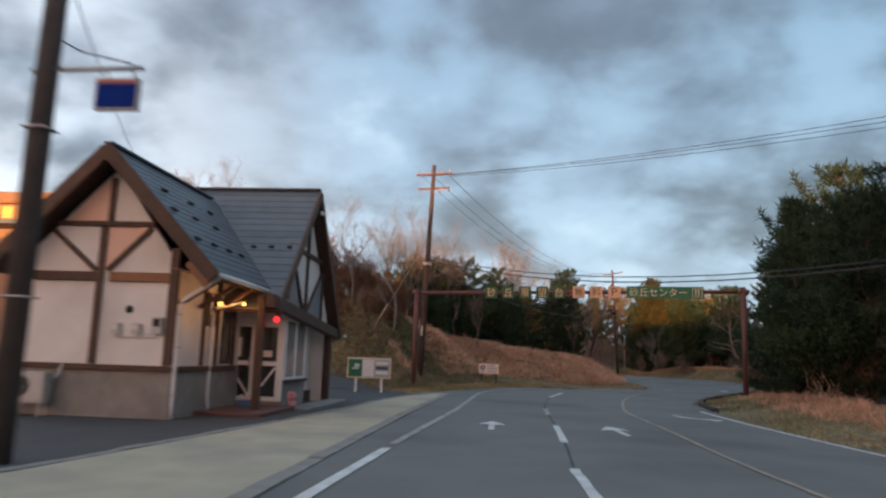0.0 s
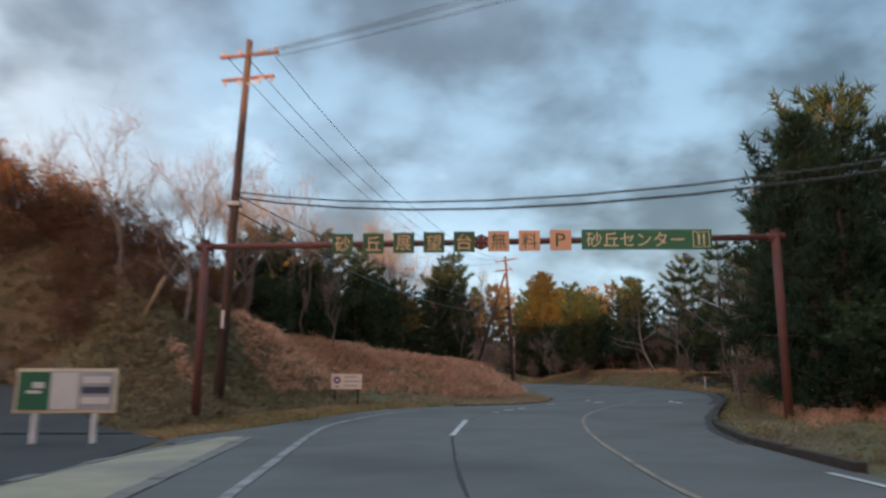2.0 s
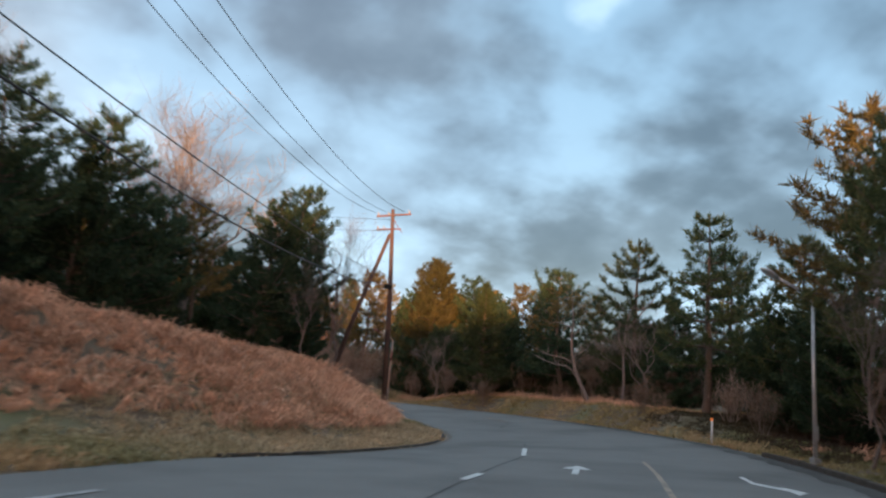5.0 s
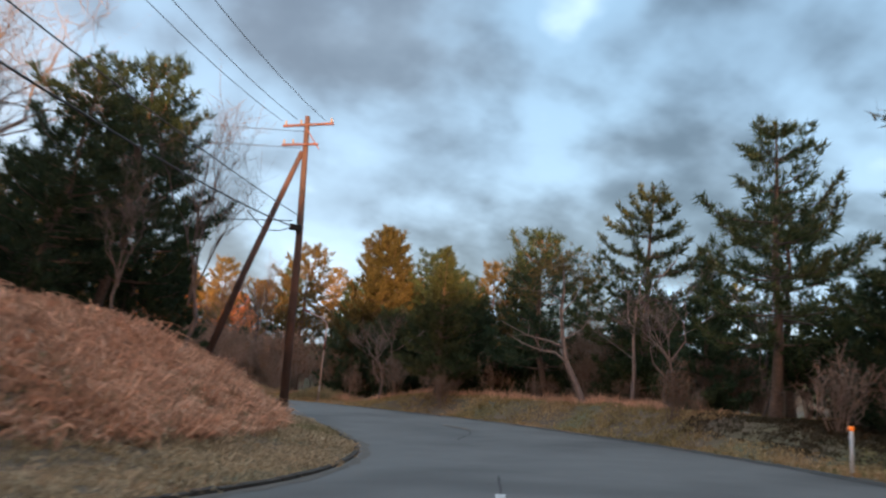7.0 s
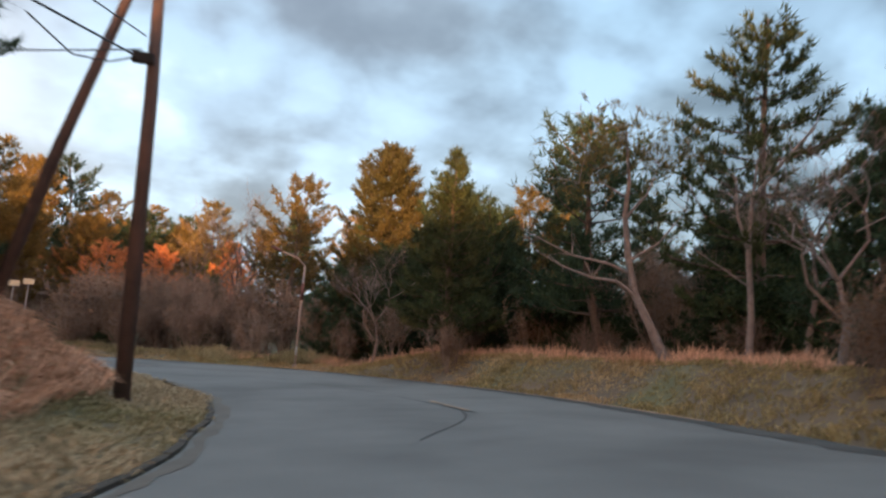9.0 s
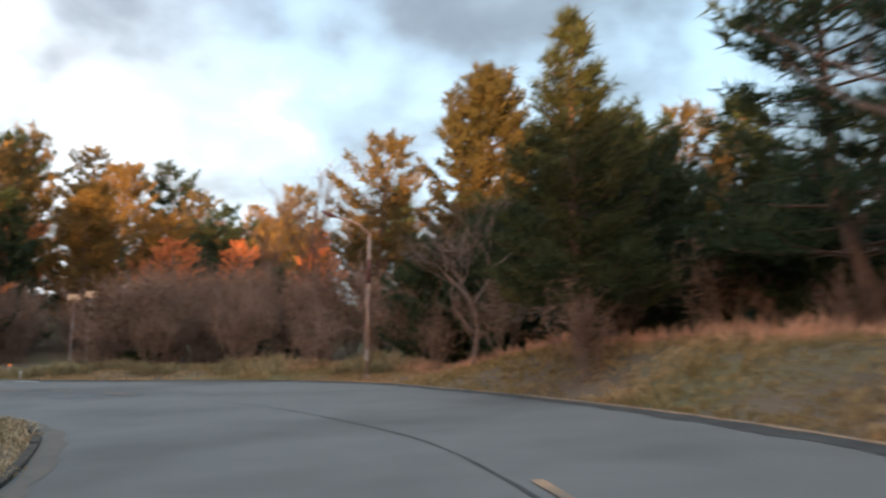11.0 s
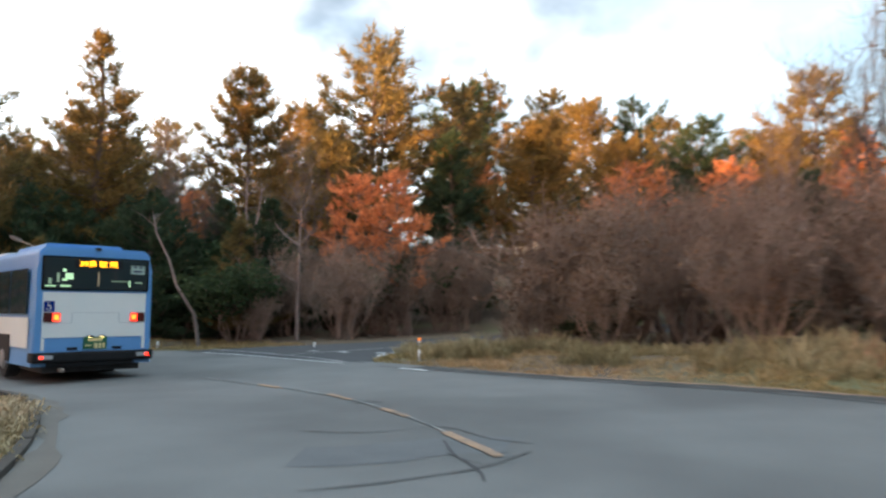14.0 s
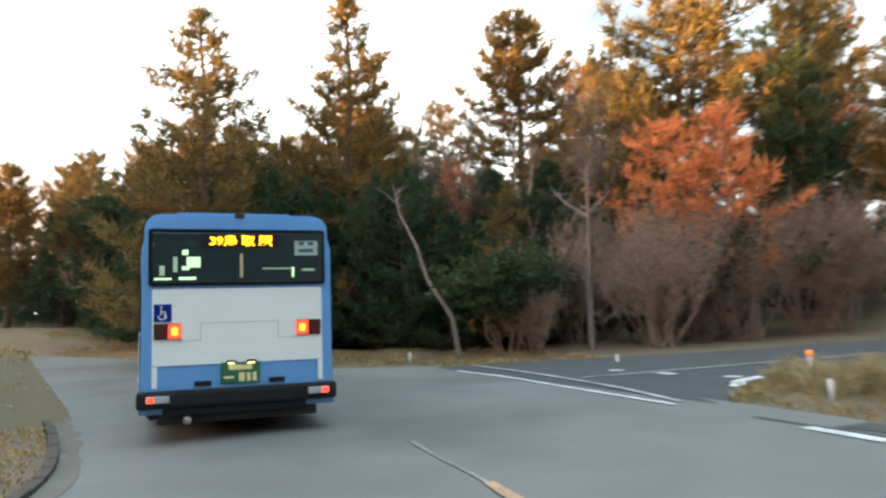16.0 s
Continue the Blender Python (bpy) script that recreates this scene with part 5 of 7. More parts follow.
for x, y, h in ((6.7, 106.6, 3.2), (8.6, 105.2, 4.6), (7.6, 110.0, 5.4), (10.0, 108.2, 5.8), (11.2, 105.4, 4.6), (6.2, 113.2, 5.0), (13.4, 106.4, 5.2), (-3.6, 108.4, 4.4), (-2.9, 111.4, 4.8), (-1.6, 114.4, 5.0), (-6.0, 107.4, 4.8),
                (-8.6, 108.4, 5.4), (-4.8, 110.2, 5.2), (-0.8, 119.4, 4.0), (-2.6, 116.8, 4.8), (-6.4, 115.0, 5.6), (-10.4, 110.0, 5.2), (8.6, 115.0, 5.6), (9.0, 119.0, 5.6), (12.0, 112.0, 6.0), (-11.8, 104.8, 3.4), (-5.2, 105.2, 2.6)):
    plant("haze", x, y, tall=h)
fill(14, ("bush", "ever"), -8, 12, 52, 84, 8, 16, (1.6, 3.0), outer=False)
for x, y, h in ((24.6, 89.0, 2.6), (26.0, 92.5, 3.0), (23.4, 95.6, 3.2), (21.4, 99.6, 2.8), (17.0, 102.4, 3.2), (13.4, 103.6, 3.4), (10.0, 103.2, 3.0), (7.6, 104.4, 3.2), (6.2, 107.5, 3.4), (27.6, 72.0, 2.4), (28.6, 66.0, 2.6), (27.8, 62.8, 2.2), (16.0, 38.8, 2.4), (18.6, 43.6, 2.8)):
    plant("bush", x, y, tall=h)

# the leaning pale tree at the outer verge
lean_root = thing("leaning_tree", "leaning pale-barked tree with long bare side limbs", "tree", (28.6, 79.6, height(28.6, 79.6) - 0.1))
lw = Wood()
lw.add([(0.1, 0.5, 0), (-0.3, 0.7, 1.0), (-0.75, 0.95, 2.05), (-0.95, 1.0, 3.1), (-1.1, 1.0, 4.3), (-1.15, 0.7, 5.2), (-1.35, 0.6, 6.8)], [0.168, 0.132, 0.116, 0.096, 0.076, 0.056, 0.024], 9)
lw.add([(-0.72, 0.9, 1.95), (-1.3, 1.0, 2.35), (-2.0, 1.1, 2.4), (-3.0, 0.9, 2.6), (-3.9, 0.7, 2.95)], [0.068, 0.056, 0.044, 0.028, 0.01], 6)
lw.add([(-0.85, 1.0, 2.6), (-1.5, 1.1, 2.85), (-2.6, 1.2, 3.0), (-4.1, 1.0, 3.5)], [0.056, 0.044, 0.032, 0.01], 6)
lw.add([(-1.1, 1.0, 4.2), (-0.6, 0.7, 4.9), (-0.3, 0.5, 5.8)], [0.048, 0.032, 0.012], 6)
lw.add([(-0.9, 1.0, 3.0), (-0.2, 0.7, 3.5), (0.5, 0.4, 4.5)], [0.048, 0.032, 0.01], 6)
lw.add([(-1.1, 0.9, 4.8), (-2.0, 0.7, 5.1), (-2.7, 0.7, 5.0)], [0.04, 0.024, 0.008], 5)
for k in range(26):
    a = rng_w.choice([(-3.0, 0.9, 2.6), (-2.6, 1.2, 3.0), (-0.3, 0.5, 5.8), (0.5, 0.4, 4.5), (-2.7, 0.7, 5.0), (-1.35, 0.6, 6.7), (-2.0, 1.1, 2.4)])
    b = Vector(a) + Vector((rng_w.uniform(-1, 0.6), rng_w.uniform(-0.6, 0.6), rng_w.uniform(-0.2, 0.9)))
    lw.add([a, Vector(a).lerp(b, 0.5) + Vector((0, 0, 0.06)), b], [0.018, 0.012, 0.004], 3)
raw_np("trunk", lw.v, lw.f, M_BARK_PALE, lean_root)
nrl = np.random.default_rng(9)
lc = np.array([(-1.35, 0.6, 6.8), (-2.7, 0.7, 5.0), (-0.3, 0.5, 5.8), (-2.0, 0.7, 6.0), (-0.9, 0.6, 6.4)])[nrl.integers(0, 5, 260)] + nrl.normal(size=(260, 3)) * (0.75, 0.75, 0.3)
v, t = needles(lc, unit(nrl.normal(size=(260, 3)) + (0, 0, 1.2)), nrl, 9, 0.30, 0.035)
raw_np("crown", v, t, M_NEEDLE, lean_root)


def slender(x, y, label, limbs, seed):
    """A thin leafless trunk: limbs are lists of points over its foot and a radius; twigs fork from their ends."""
    rng = random.Random(seed)
    root = tree_root("dead_tree", label)
    root.location = (x, y, height(x, y) - 0.1)
    wood = Wood()
    for pts, r in limbs:
        n = len(pts) - 1
        wood.add([Vector(p) for p in pts], [r * (1 - 0.72 * i / n) for i in range(n + 1)], 7)
        for k in range(7):
            a = Vector(pts[-1]).lerp(Vector(pts[-2]), rng.uniform(0, 1.0))
            b = a + Vector((rng.uniform(-0.7, 0.7), rng.uniform(-0.7, 0.7), rng.uniform(0.0, 0.8)))
            wood.add([a, a.lerp(b, 0.5) + Vector((0, 0, 0.05)), b], [r * 0.22, r * 0.14, 0.003], 3)
    raw_np("trunk", wood.v, wood.f, M_BARK_PALE, root)
    tagged(root, category="tree", group="leafless trees")


slender(-5.95, 103.25, "pale slender trunk that leans and bends in the shade", [([(0, 0, 0), (-0.12, -0.17, 1.3), (-0.46, -0.75, 2.4), (-0.6, -1.0, 3.35), (-0.82, -1.4, 4.3), (-0.9, -1.5, 5.0)], 0.075)], 3)
slender(-4.55, 106.8, "dead upright pine trunk with broken side limbs", [([(0, 0, 0), (0.02, 0.01, 2.2), (0.05, 0.03, 3.7), (0.06, 0.05, 5.4)], 0.10), ([(0.05, 0.03, 3.9), (-0.32, -0.38, 4.3), (-0.62, -0.73, 4.8)], 0.055), ([(0.02, 0.01, 2.35), (-0.3, -0.38, 2.7), (-0.56, -0.66, 3.1)], 0.05), ([(0.05, 0.04, 4.0), (0.3, 0.3, 4.35), (0.45, 0.5, 4.5)], 0.045)], 4)
slender(30.3, 78.8, "thin upright leafless trunk that forks near its top", [([(0, 0, 0), (0.08, 0, 1.6), (0.02, 0.05, 3.2), (0.1, 0, 4.8), (0.9, -0.25, 5.9), (1.7, -0.5, 6.9)], 0.11), ([(0.02, 0.05, 3.3), (-0.3, 0.1, 4.3), (-0.35, 0.1, 5.4)], 0.06), ([(0.1, 0, 4.7), (0.25, 0, 5.8), (0.75, -0.2, 7.3)], 0.05), ([(0.05, 0, 2.3), (-0.7, 0.2, 2.8), (-1.5, 0.4, 3.3)], 0.035)], 6)
slender(31.1, 77.4, "thin leafless trunk with a bent top beside the verge", [([(0, 0, 0), (-0.12, 0, 0.9), (0.16, 0, 2.2), (0.1, 0.1, 3.4), (0.7, -0.2, 4.7)], 0.10), ([(0.16, 0, 2.2), (0.8, -0.2, 2.9), (1.3, -0.4, 3.9)], 0.05), ([(0.1, 0.1, 3.3), (-0.5, 0.2, 4.2)], 0.04)], 7)
slender(-7.3, 106.6, "pale forked trunk in front of the dark wood", [([(0, 0, 0), (0.06, 0.1, 3.0), (-0.04, 0, 4.3), (-0.15, -0.14, 5.5), (-0.12, -0.12, 7.0)], 0.10), ([(-0.04, 0, 4.3), (0.16, 0.25, 5.2), (0.26, 0.35, 6.6)], 0.07)], 5)


def turf(name, count, x0, x1, y0, y1, keep, per, length, width, lean, material, label, droop=0.25, seed=1):
    """Grass as one object: tufts of blades where keep(dl, dr, x, y, outer) says so."""
    rng = np.random.default_rng(seed)
    x, y = rng.uniform(x0, x1, count), rng.uniform(y0, y1, count)
    dl, _, _ = nearest(ED[:, :3], x, y)
    dr, _, _ = nearest(ED[:, 3:6], x, y)
    z, on = land(x, y)
    ok = ~on & keep(dl, dr, x, y, dr < dl)
    x, y, z = x[ok], y[ok], z[ok]
    n = len(x)
    size = rng.uniform(0.6, 1.25, n) * np.maximum(0.72 + 0.42 * wave(x, y, 0.9) + 0.16 * wave(y, x, 0.35), 0.22)
    heading = unit(np.c_[rng.normal(size=(n, 2)) + (0.5, -0.35), np.zeros(n)])
    base = np.repeat(np.c_[x, y, z - 0.02], per, 0) + np.c_[rng.normal(size=(n * per, 2)) * 0.09, np.zeros(n * per)]
    way = unit(np.repeat(heading, per, 0) * lean + rng.normal(size=(n * per, 3)) * (0.32, 0.32, 0.1) + (0, 0, 1))
    ln = np.repeat(size, per) * length * rng.uniform(0.55, 1.2, n * per)
    v, t = blades(base, way, np.maximum(ln, 0.04), np.full(n * per, width), rng, droop)
    ob = raw_np(name, v, t, material)
    return tagged(ob, label, "grass", kind="stuff")


turf("bank_grass", 38000, -14, 17, 33, 90, lambda dl, dr, x, y, o: ~o & (drive(x, y) > 0.4) & ((y > 46) | (x > 1.5) | (wave(x, y, 1.1) > 0.45)) & (dl > 2.2) & (dl < np.where(y < 50, 18, 12)) & (y > 34) & ((dl > 3.2) | (y > 56)) & (dl > 1.6), 12, 1.0, 0.032, 0.8, M_GRASS_DRY, "dense withered grass on the bank, pink sky glow in its colour", 0.42, 3)
turf("hill_slope_grass", 15000, -16, 3, 33, 48, lambda dl, dr, x, y, o: ~o & (drive(x, y) > 0.2) & (dl > 1.6) & (dl < 20), 10, 0.60, 0.034, 0.9, M_GRASS_OLIVE, "matted olive-brown grass on the hill's shaded slope", 0.42, 23)
turf("bank_foot_grass", 16000, -5, 10, 31.5, 50.5, lambda dl, dr, x, y, o: ~o & (drive(x, y) > 0.1) & (y < 50) & (dl > 0.10) & (dl < 4.4), 8, 0.24, 0.026, 0.6, M_GRASS_GREEN, "short olive and straw grass at the foot of the bank", 0.3, 4)
turf("bank_verge_grass", 26000, 4, 18, 49, 92, lambda dl, dr, x, y, o: ~o & (y > 48.5) & (dl > 0.08) & (dl < 4.4), 9, 0.36, 0.026, 0.8, M_GRASS_TAN, "matted tan and olive grass along the inner kerb", 0.45, 24)
turf("inner_grass", 15000, -26, 14, 80, 94, lambda dl, dr, x, y, o: ~o & (dl > 0.06) & (dl < 10), 8, 0.19, 0.026, 0.6, M_GRASS_GREEN, "short green-brown grass inside the bend", 0.3, 14)
turf("verge_grass", 11000, 9, 27, 8, 48, lambda dl, dr, x, y, o: o & (dr > 0.18) & (dr < 6.5), 9, 0.26, 0.022, 0.6, M_GRASS_PALE, "pale withered grass on the verge", 0.3, 5)
turf("verge_green_grass", 16000, 12, 28, 37, 64, lambda dl, dr, x, y, o: o & (dr > 0.15) & (dr < 4.2 + 0.9 * wave(x, y, 0.9)), 9, 0.22, 0.022, 0.6, M_GRASS_VERGE, "short green and withered grass on the shaded verge", 0.3, 26)
turf("mound_litter_grass", 9000, 20, 34, 54, 71, lambda dl, dr, x, y, o: o & (dr > 1.0) & (dr < 8.0), 8, 0.30, 0.028, 0.6, M_GRASS_BROWN_SHADE, "brown withered grass and leaf litter, darkened for tree shade", 0.3, 16)
turf("mound_grass", 40000, 14, 34, 56, 102, lambda dl, dr, x, y, o: o & ((y > 70) | (dr < 1.2)) & (dr > 0.10) & (dr < 7.0), 7, 0.32, 0.028, 0.6, M_GRASS_GREEN, "short olive and straw grass on the outer verge", 0.3, 6)
turf("mound_tall_grass", 14000, 14, 33, 56, 103, lambda dl, dr, x, y, o: o & (y > 71) & (dr > 2.1) & (dr < 4.6) & (wave(x, y, 0.8) > -0.1), 11, 0.66, 0.022, 0.35, M_GRASS_DRY, "tall straw-coloured grass stalks on the verge", 0.12, 7)
turf("verge_tall_grass", 5200, 10, 26, 14, 58, lambda dl, dr, x, y, o: o & (dr > 1.6) & (dr < 5.5) & (wave(x, y, 1.1) > -0.25), 12, 0.60, 0.024, 0.55, M_GRASS_DRY, "tall reddish withered grass on the verge", 0.3, 8)
turf("far_verge_grass", 24000, -34, 20, 94, 110, lambda dl, dr, x, y, o: o & (dr > 0.12) & (dr < 3.4), 9, 0.22, 0.022, 0.6, M_GRASS_GREEN, "short olive grass along the far verge", 0.3, 9)
turf("far_verge_tall_grass", 4600, 3, 22, 97, 108, lambda dl, dr, x, y, o: o & (dr > 1.1) & (dr < 3.8) & (wave(x, y, 0.7) > -0.15), 16, 0.98, 0.022, 0.45, M_GRASS_PALE, "tall pale withered grass beside the side road", 0.35, 10)

# ---------------------------------------------------------------- poles, wires, lamps, signs


def insulator(parent, at, axis=(0, 0, 1)):
    a = Vector(axis).normalized()
    p = Vector(at)
    pts = [p + a * s for s in (0, 0.03, 0.05, 0.08, 0.10, 0.14, 0.17)]
    return tube("insulator", pts, [0.02, 0.05, 0.03, 0.055, 0.03, 0.05, 0.02], M_PORCELAIN, parent, n=8)


def wire(a, b, sag, r, label, name="power_cable", n=14):
    a, b = Vector(a), Vector(b)
    pts = [a.lerp(b, i / n) - Vector((0, 0, 4 * sag * (i / n) * (1 - i / n))) for i in range(n + 1)]
    ob = tube(name, pts, r, M_CABLE, n=5)
    return tagged(ob, label, "cable", group="overhead cables")


p1 = thing("utility_pole", "tall brown utility pole with two crossarms on the bank", "utility pole", (-1.3, 38.2, height(-1.3, 38.2) - 0.1))
tube("pole", [(0, 0, 0), (0.2, 0, 6), (0.4, 0, 11.75)], [0.17, 0.14, 0.10], M_POLE, p1, n=14)
for z, x0, x1 in ((11.25, -0.85, 1.15), (10.45, -0.75, 1.05)):
    part("crossarm", beam((x0 + 0.25, 0.42, z + 0.05), (x1 + 0.25, -0.42, z - 0.05), 0.09, 0.09, 0.01), M_RUST, p1)
    for k in (0.06, 0.34, 0.72, 0.95):
        c = Vector((x0 + 0.25, 0.42, z + 0.05)).lerp(Vector((x1 + 0.25, -0.42, z - 0.05)), k)
        insulator(p1, c + Vector((0, 0, 0.045 if z > 11 else -0.2)))
part("brace", beam((0.4, -0.1, 10.2), (1.0, -0.3, 10.4), 0.03, 0.03), M_STEEL, p1)
part("clamp", box((-0.02, -0.2, 6.2), (0.42, 0.2, 6.34), 0.02), M_STEEL, p1)
tube("guy_wire", [(0.25, 0, 7.6), (-1.2, 0.7, 5.4), (-2.9, 1.5, 2.6)], 0.012, M_STEEL, p1, n=6)
tube("guy_guard", [(-2.05, 0.95, 4.1), (-2.75, 1.4, 2.9)], 0.03, M_SIGN_LETTER, p1, "faded yellow guy wire guard", n=8)
part("number_band", box((0.02, -0.19, 2.4), (0.10, -0.145, 2.95), 0.01), M_SIGN_WHITE, p1, "small white plate on the pole")

p2 = thing("utility_pole", "brown utility pole propped by a slanting strut pole", "utility pole", (14.95, 77.8, height(14.95, 77.8) - 0.1))
zb = height(14.95, 77.8) - 0.1
tube("pole", [(0.15, 0, 0), (-0.1, 0, 6.5), (-0.42, 0.1, 11.5 - zb)], [0.17, 0.14, 0.10], M_POLE, p2, n=14)
tube("strut", [(-3.55, 1.45, -0.6), (-1.95, 0.78, 5.0 - zb), (-0.45, 0.1, 10.0 - zb)], [0.15, 0.13, 0.10], M_POLE, p2, n=12)
part("crossarm", beam((-1.3, 0.35, 11.0 - zb), (0.6, -0.35, 11.25 - zb), 0.09, 0.09, 0.01), M_RUST, p2)
part("crossarm", beam((-1.25, 0.3, 10.2 - zb), (0.1, -0.3, 10.3 - zb), 0.08, 0.08, 0.01), M_RUST, p2)
part("brace", beam((-0.4, -0.1, 10.9 - zb), (0.15, -0.3, 10.1 - zb), 0.04, 0.04), M_RUST, p2)
for k in (0.05, 0.35, 0.95):
    insulator(p2, Vector((-1.3, 0.35, 11.05 - zb)).lerp(Vector((0.6, -0.35, 11.3 - zb)), k))
for k in (0.05, 0.3):
    insulator(p2, Vector((-1.25, 0.3, 10.25 - zb)).lerp(Vector((0.1, -0.3, 10.35 - zb)), k))
part("junction_box", box((-0.55, -0.28, 6.75 - zb), (-0.1, -0.1, 6.98 - zb), 0.03), M_BUS_BLACK, p2, "black cable closure")
tube("cable_loop", [(-0.2, -0.15, 7.0 - zb), (-0.9, -0.4, 6.6 - zb), (-1.5, -0.9, 6.45 - zb), (-2.2, -1.6, 6.9 - zb)], 0.02, M_CABLE, p2, n=5)

for k, (dx, dz, ex) in enumerate(((-0.6, 11.5, 13.57), (0.05, 11.45, 14.13), (1.0, 11.35, 15.22))):
    wire((-1.0 + dx, 38.5 - 0.35 * k, dz), (ex, 78.1 - 0.3 * k, 11.2 + 0.06 * k), 2.0, 0.012, "thin black overhead wire")
    wire((-1.0 + dx, 38.5 - 0.35 * k, dz), (22.6 + 0.5 * k, 16.6 - 0.5 * k, 9.5 - 0.25 * k), 0.5, 0.012, "thin black overhead wire")
wire((-1.1, 38.1, 6.95), (23.6, 16.6, 6.7), 1.85, 0.022, "thick black cable across the road", "telephone_cable")
wire((-1.1, 38.0, 6.75), (23.4, 16.4, 6.55), 1.9, 0.026, "thick black cable across the road", "telephone_cable")
wire((-1.1, 38.3, 6.4), (14.5, 77.7, 6.9), 1.25, 0.026, "thick black cable along the bank", "telephone_cable")
wire((-1.1, 38.3, 6.9), (14.6, 77.7, 7.4), 0.75, 0.018, "black cable along the bank", "telephone_cable")
wire((14.5, 78.0, 10.2), (-14.0, 84.0, 10.6), 0.6, 0.012, "thin black overhead wire")
wire((14.5, 78.0, 10.9), (-14.0, 84.0, 11.4), 0.6, 0.012, "thin black overhead wire")
wire((14.5, 78.0, 7.2), (-14.0, 84.0, 7.2), 0.7, 0.02, "black cable behind the bank", "telephone_cable")

p0 = thing("utility_pole", "thick dark pole with a hanging blue signboard", "utility pole", (-2.95, 8.75, 0.05))
tube("pole", [(-0.02, 0, 0), (0.0, 0, 5), (0.08, 0, 11.0)], [0.155, 0.145, 0.12], M_POLE_GREY, p0, n=16)
tube("arm", [(-0.2, 0.0, 5.12), (1.34, -0.02, 5.14)], 0.035, M_STEEL, p0, "grey steel arm")
tube("stay", [(0.0, 0, 5.62), (0.45, 0, 5.38), (1.2, 0, 5.2)], 0.012, M_CABLE, p0, n=5)
for x in (0.85, 1.2):
    tube("hook", [(x, -0.02, 5.14), (x + 0.02, -0.02, 5.06), (x + 0.03, -0.02, 5.0)], 0.018, M_STEEL, p0, n=6)
board = part("signboard", box((0.72, -0.05, 4.56), (1.32, 0.03, 5.0), 0.015), M_PANEL_GREY, p0, "hanging signboard with a pale frame")
part("face", box((0.75, -0.056, 4.59), (1.29, -0.048, 4.92)), M_SIGN_BLUE, board, "navy blue face")
part("band", box((0.75, -0.056, 4.925), (1.29, -0.048, 4.975)), M_SIGN_RED, board, "reddish top band")
for z in (2.1, 4.3, 7.2):
    part("band", box((-0.16, -0.16, z), (0.16, 0.16, z + 0.03), 0.01), M_STEEL, p0)
wire((-0.2, 4.6, 4.8), (-6.6, 17.6, 6.55), 0.12, 0.008, "thin black drop wire to the house")
wire((-3.0, 8.75, 9.6), (-1.2, -30.0, 9.4), 0.8, 0.012, "thin black overhead wire")
p3 = copy_thing(p1, pose(23.0, 17.0, height(23.0, 17.0) - 1.6, 0, 0, 0))


def street_lamp(at, tall, turn, arm, label, post, rust=False):
    root = thing("street_lamp", label, "street lamp", (*at, height(*at) - 0.06), turn, group="street lamps")
    tube("post", [(0, 0, 0), (0, 0, tall * 0.5), (0, 0, tall)], [0.066, 0.057, 0.046], post, root, n=12)
    tube("arm", [(0, 0, tall - 0.02), (-arm * 0.3, 0, tall + 0.28 * arm), (-arm, 0, tall + 0.52 * arm)], [0.045, 0.04, 0.035], post, root, n=8)
    e = Vector((-arm, 0, tall + 0.52 * arm))
    bm = bmesh.new()
    bmesh.ops.create_uvsphere(bm, u_segments=14, v_segments=8, radius=1.0)
    bmesh.ops.transform(bm, matrix=Matrix.Translation(e + Vector((-0.22, 0, 0.09))) @ Matrix.Rotation(radians(22), 4, "Y") @ Matrix.Diagonal((0.34, 0.13, 0.085, 1)), verts=bm.verts)
    part("head", bm, M_RUST if rust else M_STEEL, root, "oval lamp head", smooth=True)
    part("collar", box((-0.11, -0.11, 0), (0.11, 0.11, 0.22), 0.02), post, root)
    part("access_plate", box((-0.05, -0.095, 0.7), (0.05, -0.07, 1.1), 0.01), M_STEEL, root)
    if rust:
        tube("rust_band", [(0, 0, tall * 0.66), (0, 0, tall * 0.82)], 0.079, M_RUST, root, "band of red rust", n=12)
    return root


street_lamp((19.1, 98.3), 5.15, -8, 1.25, "tall pale lamp post streaked with rust, unlit", M_RUSTY_STEEL, True)
street_lamp((23.4, 55.1), 4.6, 0, 1.25, "slender grey street lamp with a curved arm, unlit", M_STEEL)
street_lamp((-11.6, 100.2), 3.6, 20, 1.2, "slender grey street lamp beside the dark wood", M_STEEL)


def delineator(x, y, tall, r, label, cap=True):
    root = thing("delineator_post", label, "delineator", (x, y, height(x, y) - 0.03), group="delineator posts")
    tube("post", [(0, 0, 0), (0, 0, tall)], r, M_WHITE, root, n=12)
    if cap:
        tube("reflector", [(0, 0, tall), (0, 0, tall + 0.09)], r * 1.35, M_REFLECT_GLOW, root, "orange reflector cap with an added glow", n=12)
    return root


delineator(24.9, 62.0, 0.92, 0.036, "white roadside post with an orange reflector")
delineator(3.8, 104.0, 0.42, 0.03, "white roadside post with an orange reflector")
delineator(5.4, 101.9, 0.34, 0.028, "low white roadside post in grass", False)
delineator(-1.6, 104.9, 0.32, 0.035, "low white roadside post in grass", False)
delineator(-7.0, 102.2, 0.32, 0.035, "low white roadside post in grass", False)

# notice board
nb = thing("notice_board", "green and white notice board on two white posts", "notice board", (-2.6, 30.8, 0.0), 2)
part("frame", box((-0.94, -0.05, 0.62), (0.94, 0.05, 1.48), 0.02), M_SIGN_CREAM, nb, "pale wooden frame")
part("panel", box((-0.88, -0.064, 0.68), (0.88, -0.052, 1.42)), M_PANEL_GREY, nb)
part("panel", box((-0.875, -0.072, 0.685), (-0.30, -0.066, 1.415)), M_SIGN_GREEN, nb, "green map panel")
